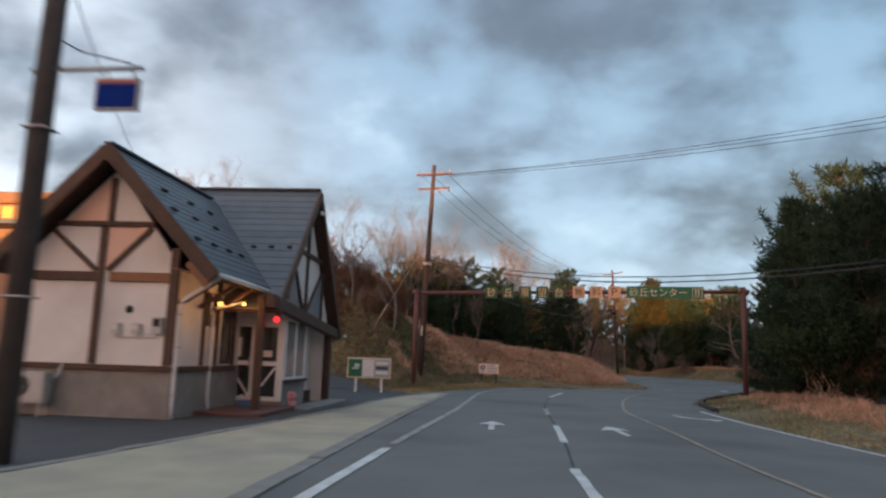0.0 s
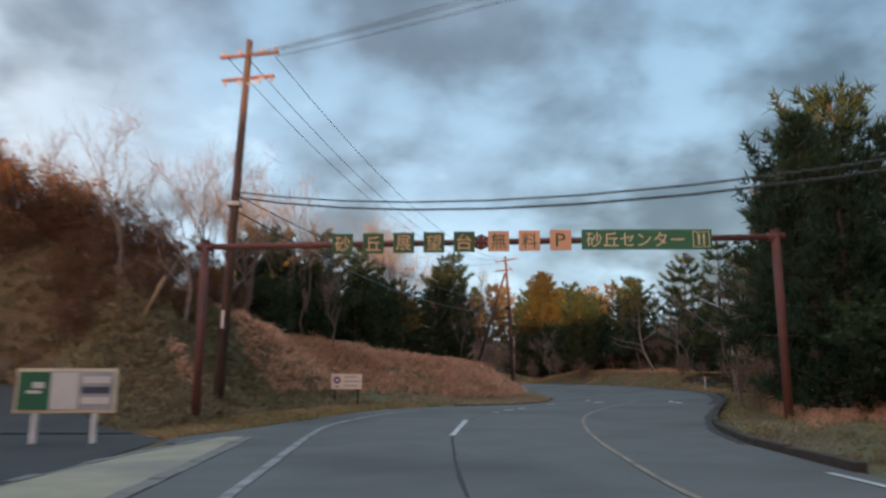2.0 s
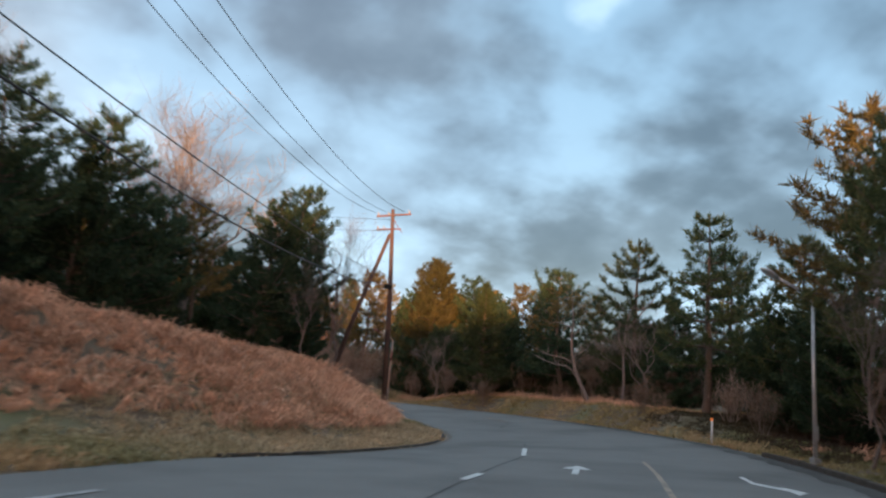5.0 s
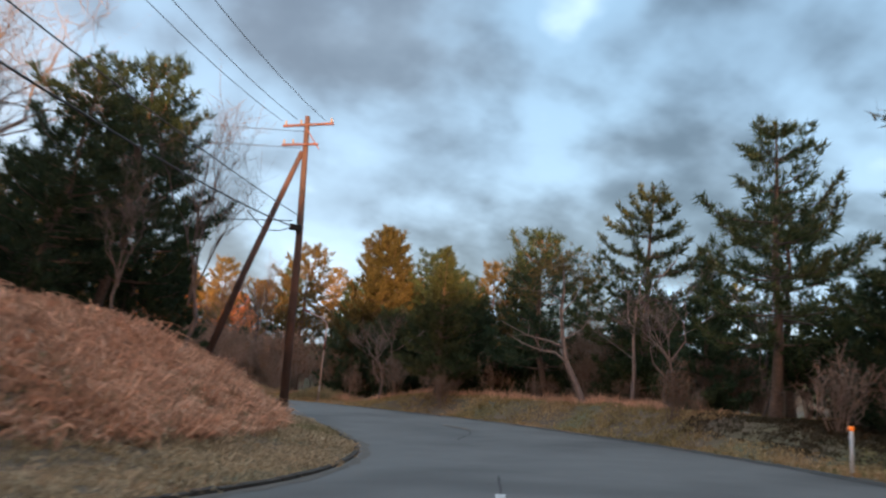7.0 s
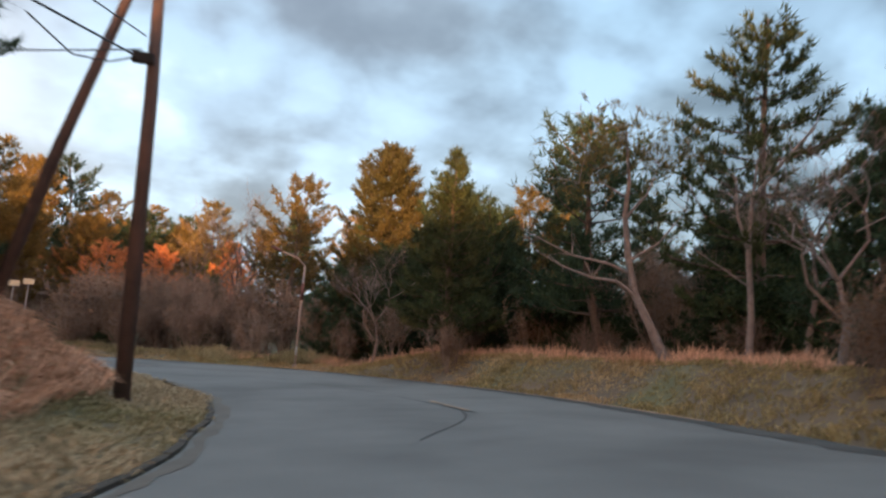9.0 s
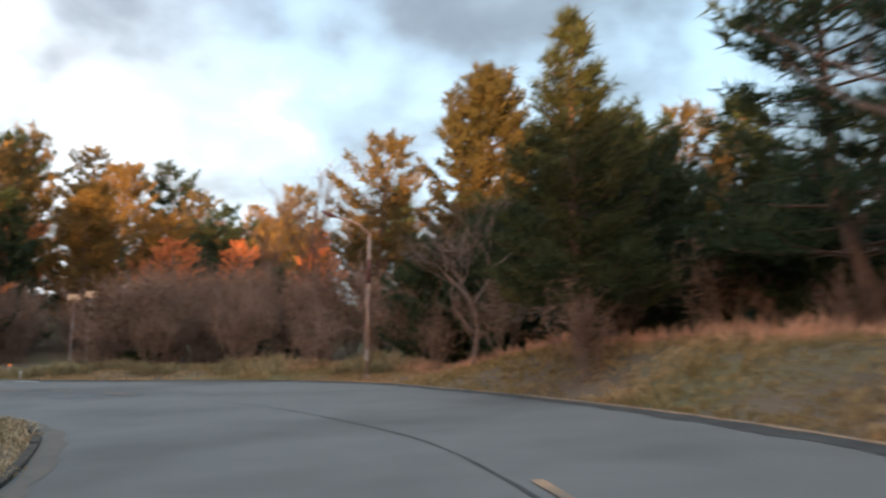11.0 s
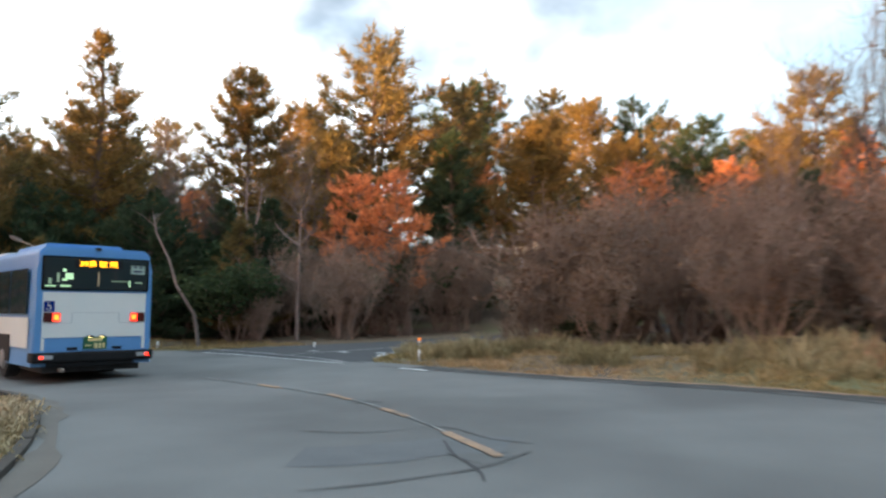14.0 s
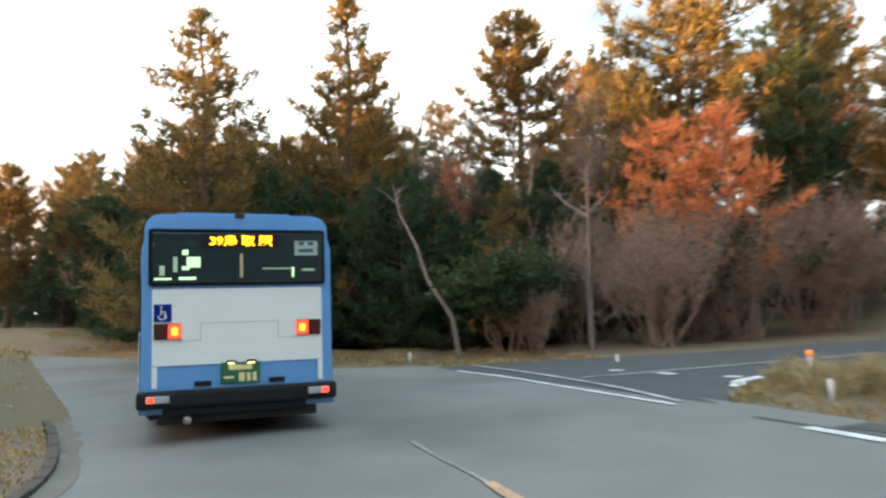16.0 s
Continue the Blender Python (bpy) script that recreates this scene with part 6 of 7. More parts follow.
part("panel", box((-0.28, -0.072, 0.70), (0.22, -0.066, 1.40)), M_SIGN_WHITE, nb, "white poster")
for k in range(3):
    part("print_bar", box((0.30, -0.074, 0.80 + 0.2 * k), (0.82, -0.066, 0.93 + 0.2 * k)), M_SIGN_WHITE if k != 1 else M_TEXT_DARK, nb)
part("print_bar", box((-0.72, -0.078, 1.0), (-0.45, -0.073, 1.06)), M_SIGN_WHITE, nb)
part("print_bar", box((-0.62, -0.078, 1.1), (-0.4, -0.073, 1.22)), M_SIGN_WHITE, nb)
for x in (-0.55, 0.55):
    part("post", box((x - 0.05, -0.045, 0.0), (x + 0.05, 0.045, 0.62), 0.01), M_WHITE, nb)

# small parking sign on the verge
ps = thing("direction_sign", "white roadside board tinted with afterglow, blue ring mark, two posts", "sign", (2.2, 45.4, height(2.2, 45.4) - 0.04), -4)
# the board's peach tone is sunset glow painted on white
part("board", box((-0.62, -0.02, 0.72), (0.62, 0.02, 1.32), 0.008), M_SIGN_GLOW_TINT, ps)
bm = bmesh.new()
for k in range(20):
    a, b = 2 * math.pi * k / 20, 2 * math.pi * (k + 1) / 20
    bm.faces.new([bm.verts.new((-0.38 + r * math.cos(t), -0.027, 1.08 + r * math.sin(t))) for r, t in ((0.07, a), (0.14, a), (0.14, b), (0.07, b))])
part("ring_mark", bm, M_SIGN_BLUE, ps, "blue ring mark")
for k, (w, z) in enumerate(((0.5, 1.2), (0.62, 1.03), (0.55, 0.86))):
    part("print_bar", box((-0.1, -0.028, z - 0.035), (-0.1 + w, -0.022, z + 0.035)), M_PANEL_GREY, ps)
part("print_bar", box((-0.44, -0.028, 0.8), (-0.3, -0.022, 0.84)), M_TEXT_DARK, ps)
for x in (-0.46, 0.46):
    part("post", box((x - 0.035, 0.02, -0.15), (x + 0.035, 0.07, 1.25), 0.005), M_DARK, ps)

# two boards high among the trees
for x, y, z, t in ((-0.15, 117.4, 4.15, 8), (0.72, 117.6, 4.35, -6)):
    hb = thing("roadside_board", "plain weathered board on a tall post among trees", "sign", (x, y, height(x, y) - 0.1), t, group="boards among the trees")
    zz = z - height(x, y)
    part("board", box((-0.36, -0.02, zz), (0.36, 0.02, zz + 0.38), 0.006), M_SIGN_CREAM, hb)
    part("post", box((-0.04, 0.02, -0.1), (0.04, 0.08, zz + 0.3), 0.005), M_STEEL, hb)

# sign gantry over the road
GA, GB = Vector((-1.27, 35.56, 4.73)), Vector((13.94, 33.76, 4.99))
gdir = (GB - GA).normalized()
gturn = math.degrees(math.atan2(gdir.y, gdir.x))
ga = thing("sign_gantry", "rust-red pipe gantry that carries green and peach signs over the road", "sign gantry", (GA.x, GA.y, 0.0), gturn)
glen = (GB - GA).to_2d().length
gz = lambda s: 4.75 + (5.01 - 4.75) * s / glen
tube("beam", [(-0.25, 0, gz(0)), (glen * 0.5, 0, gz(glen / 2)), (glen + 0.25, 0, gz(glen))], 0.085, M_RUST, ga, n=14)
for s, z0, zt in ((0.0, height(GA.x, GA.y) - 0.1, gz(0) + 0.16), (glen, height(GB.x, GB.y) - 0.1, gz(glen) + 0.16)):
    tube("post", [(s, 0, z0), (s, 0, zt)], 0.115, M_RUST, ga, n=16)
    tube("post_cap", [(s, 0, zt), (s, 0, zt + 0.03), (s, 0, zt + 0.05)], [0.14, 0.14, 0.05], M_RUST, ga, n=16)
    tube("sleeve", [(s - 0.22, 0, gz(s)), (s + 0.22, 0, gz(s))], 0.115, M_RUST, ga, n=14)
bm = bmesh.new()
bmesh.ops.create_cone(bm, cap_ends=True, segments=6, radius1=0.21, radius2=0.21, depth=0.12, matrix=Matrix.Translation((7.48, 0, gz(7.48))) @ Matrix.Rotation(radians(90), 4, "X"))
bmesh.ops.transform(bm, matrix=Matrix.Translation((7.48, 0, 0)) @ Matrix.Diagonal((1.25, 1, 1, 1)) @ Matrix.Translation((-7.48, 0, 0)), verts=bm.verts)
part("boss", bm, M_RUST, ga, "hexagonal flange at the beam's joint")
for k in range(6):
    a = k * math.pi / 3
    tube("bolt", [(7.48 + 0.15 * math.cos(a), -0.06, gz(7) + 0.12 * math.sin(a)), (7.48 + 0.15 * math.cos(a), -0.09, gz(7) + 0.12 * math.sin(a))], 0.02, M_STEEL, ga, n=6)
for k, (ch, s) in enumerate(zip("砂丘展望台無料P", (3.76, 4.59, 5.41, 6.22, 7.03, 7.95, 8.77, 9.60))):
    z = gz(s) - 0.005
    face, ink = (M_SIGN_OLIVE, M_SIGN_LETTER) if k < 5 else (M_SIGN_PEACH, M_SIGN_OLIVE)
    sq = part("sign_panel", box((s - 0.282, -0.135, z - 0.277), (s + 0.282, -0.11, z + 0.277), 0.006), face, ga, "square dark green panel with a tan character" if k < 5 else "square peach panel with a green character")
    edge = bmesh.new()
    for lo, hi in (((-0.282, -0.277), (0.282, -0.252)), ((-0.282, 0.252), (0.282, 0.277)), ((-0.282, -0.252), (-0.257, 0.252)), ((0.257, -0.252), (0.282, 0.252))):
        box((s + lo[0], -0.141, z + lo[1]), (s + hi[0], -0.133, z + hi[1]), bm=edge)
    if k < 5:
        part("rim", edge, M_SIGN_GREEN, sq)
    else:
        edge.free()
    lettering("character", ch, 0.46 if ch != "P" else 0.52, ink, sq, (s, -0.139, z), FACE_SOUTH, 0.004, width=0.40 if ch != "P" else 0.26)
    for dz in (-0.12, 0.12):
        part("bracket", box((s - 0.03, -0.11, z + dz - 0.03), (s + 0.03, -0.06, z + dz + 0.03)), M_STEEL, ga)
s0, s1 = 10.16, 13.59
z = gz(11.8) - 0.03
bigp = part("sign_panel", box((s0, -0.135, z - 0.272), (s1, -0.11, z + 0.272), 0.006), M_SIGN_GREEN, ga, "long green panel with pale lettering")
lettering("lettering", "砂丘センター", 0.44, M_SIGN_CREAM, bigp, (s0 + 1.41, -0.139, z), FACE_SOUTH, 0.004, width=2.58)
for lo, hi in (((s1 - 0.50, z - 0.21), (s1 - 0.06, z - 0.19)), ((s1 - 0.50, z + 0.19), (s1 - 0.06, z + 0.21)), ((s1 - 0.50, z - 0.19), (s1 - 0.48, z + 0.19)), ((s1 - 0.08, z - 0.19), (s1 - 0.06, z + 0.19)),
               ((s1 - 0.36, z - 0.15), (s1 - 0.32, z + 0.02)), ((s1 - 0.375, z + 0.02), (s1 - 0.305, z + 0.15)), ((s1 - 0.23, z - 0.15), (s1 - 0.19, z + 0.02)), ((s1 - 0.24, z + 0.02), (s1 - 0.18, z + 0.15))):
    part("fork_and_knife_mark", box((lo[0], -0.141, lo[1]), (hi[0], -0.134, hi[1])), M_SIGN_CREAM, bigp)
for s in (10.7, 11.9, 13.1):
    part("bracket", box((s - 0.03, -0.11, z - 0.1), (s + 0.03, -0.06, z + 0.1)), M_STEEL, ga)

# ---------------------------------------------------------------- the half-timbered house


def settle(root):
    """Parts of this thing are written in the world's coordinates."""
    for o in root.children:
        o.matrix_parent_inverse = root.matrix_basis.inverted()


house = thing("half_timbered_house", "cream half-timbered house with slate-blue roofs and a glazed gable", "house", (-5.0, 19.0, 0.1))
X0, X1, Y0, Y1, EAVE = -7.62, -3.92, 15.1, 23.6, 3.35
RX, RZ = -5.5, 5.72              # ridge of the front gable
part("wall", prism([(X0, Y0, 0.05), (X1, Y0, 0.05), (X1, Y0, EAVE), (RX, Y0, RZ - 0.18), (X0, Y0, EAVE)], (0, 0.16, 0)), M_STUCCO, house, "cream stucco gable wall")
part("wall", box((X1 - 0.16, Y0 + 0.165, 0.05), (X1, 19.0, EAVE)), M_STUCCO, house)
part("wall", box((X0, Y0 + 0.165, 0.05), (X0 + 0.16, Y1, EAVE)), M_STUCCO, house)
part("wall", box((X0 + 0.165, Y1 - 0.16, 0.05), (-2.76, Y1, EAVE)), M_STUCCO, house)
part("plinth", box((X0 - 0.05, Y0 - 0.06, 0.0), (X1 + 0.05, Y0 - 0.003, 1.10), 0.01), M_STONE, house, "grey rendered plinth")
part("plinth", box((X1 + 0.003, Y0, 0.0), (X1 + 0.06, 18.9, 1.10), 0.01), M_STONE, house, "grey rendered plinth")


def timber(a, b, w=0.13, d=0.09, side=(0, 1, 0), mat=None, name="timber"):
    return part(name, beam(a, b, w, d, 0.008, side), mat or M_TIMBER, house)


YF = Y0 - 0.035
timber((X0 - 0.05, YF - 0.04, 1.15), (X1 + 0.08, YF - 0.04, 1.15), 0.12, 0.12)
timber((X0 + 0.02, YF, 3.10), (RX - 0.11, YF, 3.10), 0.20, 0.10)
timber((RX + 0.05, YF, 3.10), (X1 - 0.08, YF, 3.10), 0.20, 0.10, mat=M_TIMBER_LIGHT)
for x, z0, z1, w in ((X0 + 0.07, 1.22, 3.5, 0.14), (-5.68, 1.22, 4.2, 0.13), (X1 - 0.06, 1.22, 3.75, 0.20), (-5.56, 4.3, 5.3, 0.11)):
    timber((x, YF - 0.012, z0), (x, YF - 0.012, z1), w, 0.10)
timber((-6.80, YF, 4.27), (-4.52, YF, 4.27), 0.11, 0.09)
timber((-6.86, YF - 0.006, 4.12), (-5.80, YF - 0.006, 3.24), 0.10, 0.08)
timber((-4.60, YF - 0.006, 4.18), (-5.52, YF - 0.006, 3.24), 0.10, 0.08)
timber((X1 + 0.05, Y0 + 0.2, 1.15), (X1 + 0.05, 18.6, 1.15), 0.12, 0.12, (1, 0, 0))
for y in (16.55, 17.35, 18.45):
    timber((X1 + 0.03, y, 1.22), (X1 + 0.03, y, 3.3), 0.10, 0.08, (1, 0, 0))

for tri in ([(-6.60, 4.33), (-5.62, 4.33), (-5.62, 5.36)], [(-5.61, 3.22), (-4.60, 4.215), (-5.61, 4.215)]):
    part("infill_panel", prism([(x, Y0 - 0.006, z) for x, z in tri], (0, 0.004, 0)), M_PEACH, house, "peach-coloured infill panel")

# roof of the front gable: courses of metal sheet on both slopes


def slope(p_top, p_low, along, courses, mat):
    """One roof slope: a slab and overlapping horizontal courses."""
    a, b, w = Vector(p_top), Vector(p_low), Vector(along)
    n = (b - a).cross(w).normalized()
    if n.z < 0:
        n = -n
    part("roof_slab", prism([a, b, b + w, a + w], -n * 0.11), M_TIMBER, house)
    for i in range(courses):
        p, q = a.lerp(b, i / courses), a.lerp(b, (i + 1.06) / courses)
        part("roof_course", prism([p + n * 0.004, q + n * 0.014, q + w + n * 0.014, p + w + n * 0.004], n * 0.012), mat, house)


slope((RX, 14.55, RZ + 0.22), (-2.86, 14.55, 3.20), (0, 9.05, 0), 17, M_ROOF)
slope((RX, 14.55, RZ + 0.22), (-8.12, 14.55, 3.20), (0, 9.05, 0), 17, M_ROOF)
part("ridge_cap", beam((RX, 14.53, RZ + 0.25), (RX, 20.0, RZ + 0.25), 0.22, 0.06, 0.01), M_ROOF, house)
RY, R2 = 20.8, 6.42              # ridge of the side gable
slope((-2.45, RY, R2), (-2.45, 17.45, 2.62), (-4.77, 0, 0), 18, M_ROOF)
slope((-2.45, RY, R2), (-2.45, 24.25, 2.22), (-4.77, 0, 0), 18, M_ROOF)
part("ridge_cap", beam((-2.43, RY, R2 + 0.03), (-7.2, RY, R2 + 0.03), 0.22, 0.06, 0.01), M_ROOF, house)
for a, b in (((RX, 14.52, RZ + 0.10), (-2.88, 14.52, 3.08)), ((RX, 14.52, RZ + 0.10), (-8.10, 14.52, 3.08))):
    part("bargeboard", beam(a, b, 0.30, 0.07, 0.01, (0, 1, 0)), M_TIMBER, house, "broad brown bargeboard")
part("bargeboard", beam((-3.45, 14.6, 3.42), (-3.02, 14.6, 2.96), 0.26, 0.10, 0.01, (0, 1, 0)), M_TIMBER_LIGHT, house)
part("bargeboard", beam((-2.42, RY, R2 - 0.11), (-2.42, 17.5, 2.57), 0.26, 0.07, 0.01, (1, 0, 0)), M_TIMBER, house, "broad brown bargeboard")
part("bargeboard", beam((-2.42, RY, R2 - 0.10), (-2.42, 24.22, 2.15), 0.20, 0.07, 0.01, (1, 0, 0)), M_TIMBER, house, "broad brown bargeboard")
part("peak_board", prism([(RX - 0.30, 14.47, RZ - 0.16), (RX + 0.30, 14.47, RZ - 0.16), (RX, 14.47, RZ + 0.22)], (0, 0.05, 0)), M_TIMBER, house)
guard = bpy.data.meshes.new("snow_guard")
gb = box((-0.025, -0.12, 0.0), (0.055, 0.12, 0.06), 0.018)
gb.to_mesh(guard)
gb.free()
guard.materials.append(M_DARK)
for r, (u0, ys) in enumerate(((0.30, (15.6, 17.0, 18.2)), (0.50, (15.1, 16.2, 17.4)), (0.74, (15.0, 15.9, 16.8, 17.6)))):
    for y in ys:
        o = new("snow_guard", guard)
        o.parent = house
        o.matrix_local = pose(RX + (RX * 0 + 2.64) * u0, y, RZ + 0.27 - 2.74 * u0, 0, 46, 0)
for x in (-2.72, -3.22, -3.72, -4.22):
    o = new("snow_guard", guard)
    o.parent = house
    o.matrix_local = pose(x, 19.0, 4.42, 0, 48, -90) @ Matrix.Diagonal((0.8, 0.55, 0.9, 1))

# eaves, gutter and downpipes
tube("gutter", [(-2.82, 14.62, 3.14), (-2.82, 18.3, 3.10)], 0.06, M_WHITE, house, "white eaves gutter", n=10)
tube("downpipe", [(-2.84, 14.75, 3.10), (-3.1, 14.85, 2.98), (-3.72, 15.02, 2.62), (-3.80, 15.04, 2.4), (-3.80, 15.04, 0.45), (-3.80, 15.04, 0.12)], 0.042, M_WHITE, house, "white rainwater downpipe", n=10)
tube("downpipe", [(-2.84, 18.1, 3.06), (-3.2, 17.8, 2.86), (-3.80, 17.0, 2.60), (-3.84, 16.92, 2.4), (-3.84, 16.92, 0.5), (-3.78, 16.9, 0.12)], 0.042, M_WHITE, house, "white rainwater downpipe", n=10)
for z in (0.6, 1.6, 2.3):
    part("pipe_clip", box((-3.86, 15.0, z), (-3.74, 15.1, z + 0.03)), M_STEEL, house)
for y in (15.2, 16.2, 17.2):
    timber((-3.88, y, 2.55), (-2.98, y, 3.12), 0.09, 0.09, (0, 1, 0), name="rafter_brace")
part("soffit", prism([(-3.9, 14.7, 3.30), (-2.95, 14.7, 3.06), (-2.95, 18.6, 3.06), (-3.9, 18.6, 3.30)], (0, 0, -0.03)), M_TIMBER_LIGHT, house, "boarded soffit")

# side gable: glazing, stucco and timbers
XW = -2.72
def on_gable(y, z):
    return (XW, y, z)


def bay(pts, mat, depth, label):
    return part("gable_panel", prism([on_gable(y, z) for y, z in pts], (depth, 0, 0)), mat, house, label)


BEAM = lambda y: 2.98 - 0.085 * (y - 17.4)
part("wall", prism([(XW - 0.16, 17.75, 2.9), (XW - 0.16, 23.75, 2.45), (XW - 0.16, RY, R2 - 0.42)], (0.15, 0, 0)), M_STUCCO, house, "cream stucco gable infill")
bay([(18.02, 3.02), (19.05, 2.93), (19.05, 4.18)], M_GLASS_SKY_TINT, 0.012, "gable pane with a sky reflection put into its tint")
bay([(19.14, 2.92), (20.26, 2.83), (19.30, 4.28)], M_GLASS_SKY_TINT, 0.012, "gable pane with a sky reflection put into its tint")
bay([(19.42, 4.62), (20.72, 4.66), (20.72, 6.0)], M_GLASS_SKY_TINT, 0.012, "gable pane with a sky reflection put into its tint")
bay([(20.98, 2.74), (22.5, 2.64), (22.5, 4.0)], M_GLASS_SKY_TINT, 0.012, "gable pane with a sky reflection put into its tint")
for a, b, w in (((18.95, 3.0), (19.12, 4.3), 0.10), ((19.22, 4.35), (20.45, 2.85), 0.10), ((20.78, 2.8), (20.78, 6.05), 0.10), ((19.1, 4.50), (22.4, 4.45), 0.13), ((20.86, 2.78), (22.55, 4.2), 0.08), ((22.55, 2.6), (22.55, 4.3), 0.10)):
    timber((XW + 0.03, a[0], a[1]), (XW + 0.03, b[0], b[1]), w, 0.08, (1, 0, 0))
timber((-2.55, 17.2, BEAM(17.2) - 0.16), (-2.55, 24.3, BEAM(24.3) - 0.16), 0.30, 0.24, (1, 0, 0), name="tie_beam")
bm = bmesh.new()
bmesh.ops.create_uvsphere(bm, u_segments=10, v_segments=8, radius=0.07, matrix=Matrix.Translation((-2.34, 20.72, 5.72)))
part("float_lamp", bm, M_WHITE, house, "small white globe under the peak", smooth=True)
bm = bmesh.new()
bmesh.ops.create_uvsphere(bm, u_segments=10, v_segments=8, radius=0.05, matrix=Matrix.Translation((-2.3, 24.5, 2.2)))
part("gutter_end", bm, M_WHITE, house, smooth=True)

# entrance, bay window and the open end
part("wall", box((X1 - 0.16, 19.005, 0.05), (XW - 0.02, 19.15, 0.30)), M_STONE, house)
part("wall", box((X1 - 0.0, 19.005, 2.36), (XW - 0.02, 19.15, 3.0)), M_STUCCO, house, "cream wall over the door")
part("wall", box((XW - 0.16, 19.155, 0.05), (XW, 21.25, 0.86)), M_STONE, house, "grey rendered plinth")
part("wall", box((XW - 0.16, 19.155, 2.46), (XW, 21.25, 2.72)), M_STUCCO, house)
part("wall", box((-3.34, 21.25, 0.05), (-3.18, 23.55, 2.7)), M_STUCCO, house, "shaded cream wall of the open end")
part("plinth", box((-3.178, 21.3, 0.05), (-3.12, 23.5, 0.42)), M_TIMBER, house)
timber((-2.62, 23.45, 0.08), (-2.62, 23.45, 2.45), 0.20, 0.20, (1, 0, 0), name="porch_post")
timber((-2.78, 17.3, 0.14), (-2.78, 17.3, 2.95), 0.17, 0.17, (1, 0, 0), name="porch_post")
part("porch_step", box((-4.2, 16.3, 0.02), (-2.3, 19.0, 0.20), 0.015), surface("red_brown_tile", (0.085, 0.040, 0.034), (0.14, 0.068, 0.055), 0.7, scale=6, fine=40, bump=0.1), house, "red-brown tiled step")
part("porch_step", box((-2.6, 19.0, 0.02), (-1.95, 23.6, 0.14), 0.015), M_STONE, house)
for k, (x0, x1) in enumerate(((-4.20, -3.51), (-3.49, -2.80))):
    door = part("door", box((x0, 18.965, 0.30), (x1, 19.0, 2.34), 0.006), M_FRAME, house, "white glazed entrance door leaf")
    part("pane", box((x0 + 0.07, 18.955, 1.34), (x1 - 0.07, 18.963, 2.24)), M_GLASS, door)
    part("pane", box((x0 + 0.07, 18.955, 0.42), (x1 - 0.07, 18.963, 1.22)), M_GLASS, door)
    lo, hi = ((x0 + 0.08, 1.18), (x1 - 0.08, 0.46)) if k == 0 else ((x1 - 0.08, 1.18), (x0 + 0.08, 0.46))
    part("brace_rail", beam((lo[0], 18.94, lo[1]), (hi[0], 18.94, hi[1]), 0.05, 0.02, 0, (0, 1, 0)), M_FRAME, door)
    part("door_handle", box((x1 - 0.10 if k == 0 else x0 + 0.06, 18.91, 1.15), (x1 - 0.06 if k == 0 else x0 + 0.10, 18.945, 1.45)), M_STEEL, door)
    part("notice", box((x0 + 0.13, 18.945, 1.45), (x0 + (0.36 if k == 0 else 0.50), 18.952, 1.95 if k == 0 else 1.62)), M_SIGN_WHITE, door, "white paper notice")
part("door_frame", box((-4.36, 18.97, 0.30), (-4.22, 19.05, 2.44), 0.008), M_FRAME, house)
part("door_frame", box((-2.79, 18.97, 0.30), (-2.70, 19.05, 2.44), 0.008), M_FRAME, house)
part("door_frame", box((-4.21, 18.97, 2.35), (-2.80, 19.05, 2.44), 0.008), M_FRAME, house)
win = part("window", box((XW - 0.10, 19.22, 0.88), (XW - 0.04, 21.16, 2.46)), M_DARK, house, "tall window with pale curtains")
part("curtain", box((XW - 0.036, 19.3, 0.95), (XW - 0.028, 20.1, 2.4)), M_CURTAIN, win)
part("curtain", box((XW - 0.036, 20.5, 0.95), (XW - 0.028, 21.08, 2.4)), M_CURTAIN, win)
part("pane", box((XW - 0.02, 19.28, 0.94), (XW - 0.012, 21.10, 2.42)), M_GLASS_CLEAR, win).visible_shadow = False
for y0, y1, z0, z1 in ((19.18, 19.27, 0.86, 2.48), (20.14, 20.22, 0.93, 2.43), (21.11, 21.20, 0.86, 2.48), (19.28, 21.10, 0.86, 0.93), (19.28, 21.10, 2.43, 2.48)):
    part("window_frame", box((XW - 0.04, y0, z0), (XW + 0.02, y1, z1), 0.006), M_FRAME, win)
part("window_sill", box((XW - 0.02, 19.1, 0.78), (XW + 0.08, 21.26, 0.85), 0.01), M_TIMBER, house)
w2 = part("window", box((X1 - 0.05, 16.62, 2.15), (X1 + 0.012, 17.28, 2.95)), M_DARK, house, "small dark side window")
part("pane", box((X1 + 0.014, 16.66, 2.2), (X1 + 0.02, 17.24, 2.9)), M_GLASS, w2)
part("window_frame", box((X1 + 0.022, 16.9, 2.17), (X1 + 0.05, 16.95, 2.93)), M_FRAME, w2)
w3 = part("window", box((X1 - 0.05, 17.5, 1.25), (X1 + 0.012, 18.35, 2.75)), M_DARK, house, "narrow window beside the entrance")
part("pane", box((X1 + 0.014, 17.55, 1.3), (X1 + 0.02, 18.3, 2.7)), M_GLASS, w3)
part("window_frame", box((X1 + 0.022, 17.46, 1.22), (X1 + 0.05, 17.54, 2.78)), M_FRAME, w3)
settle(house)


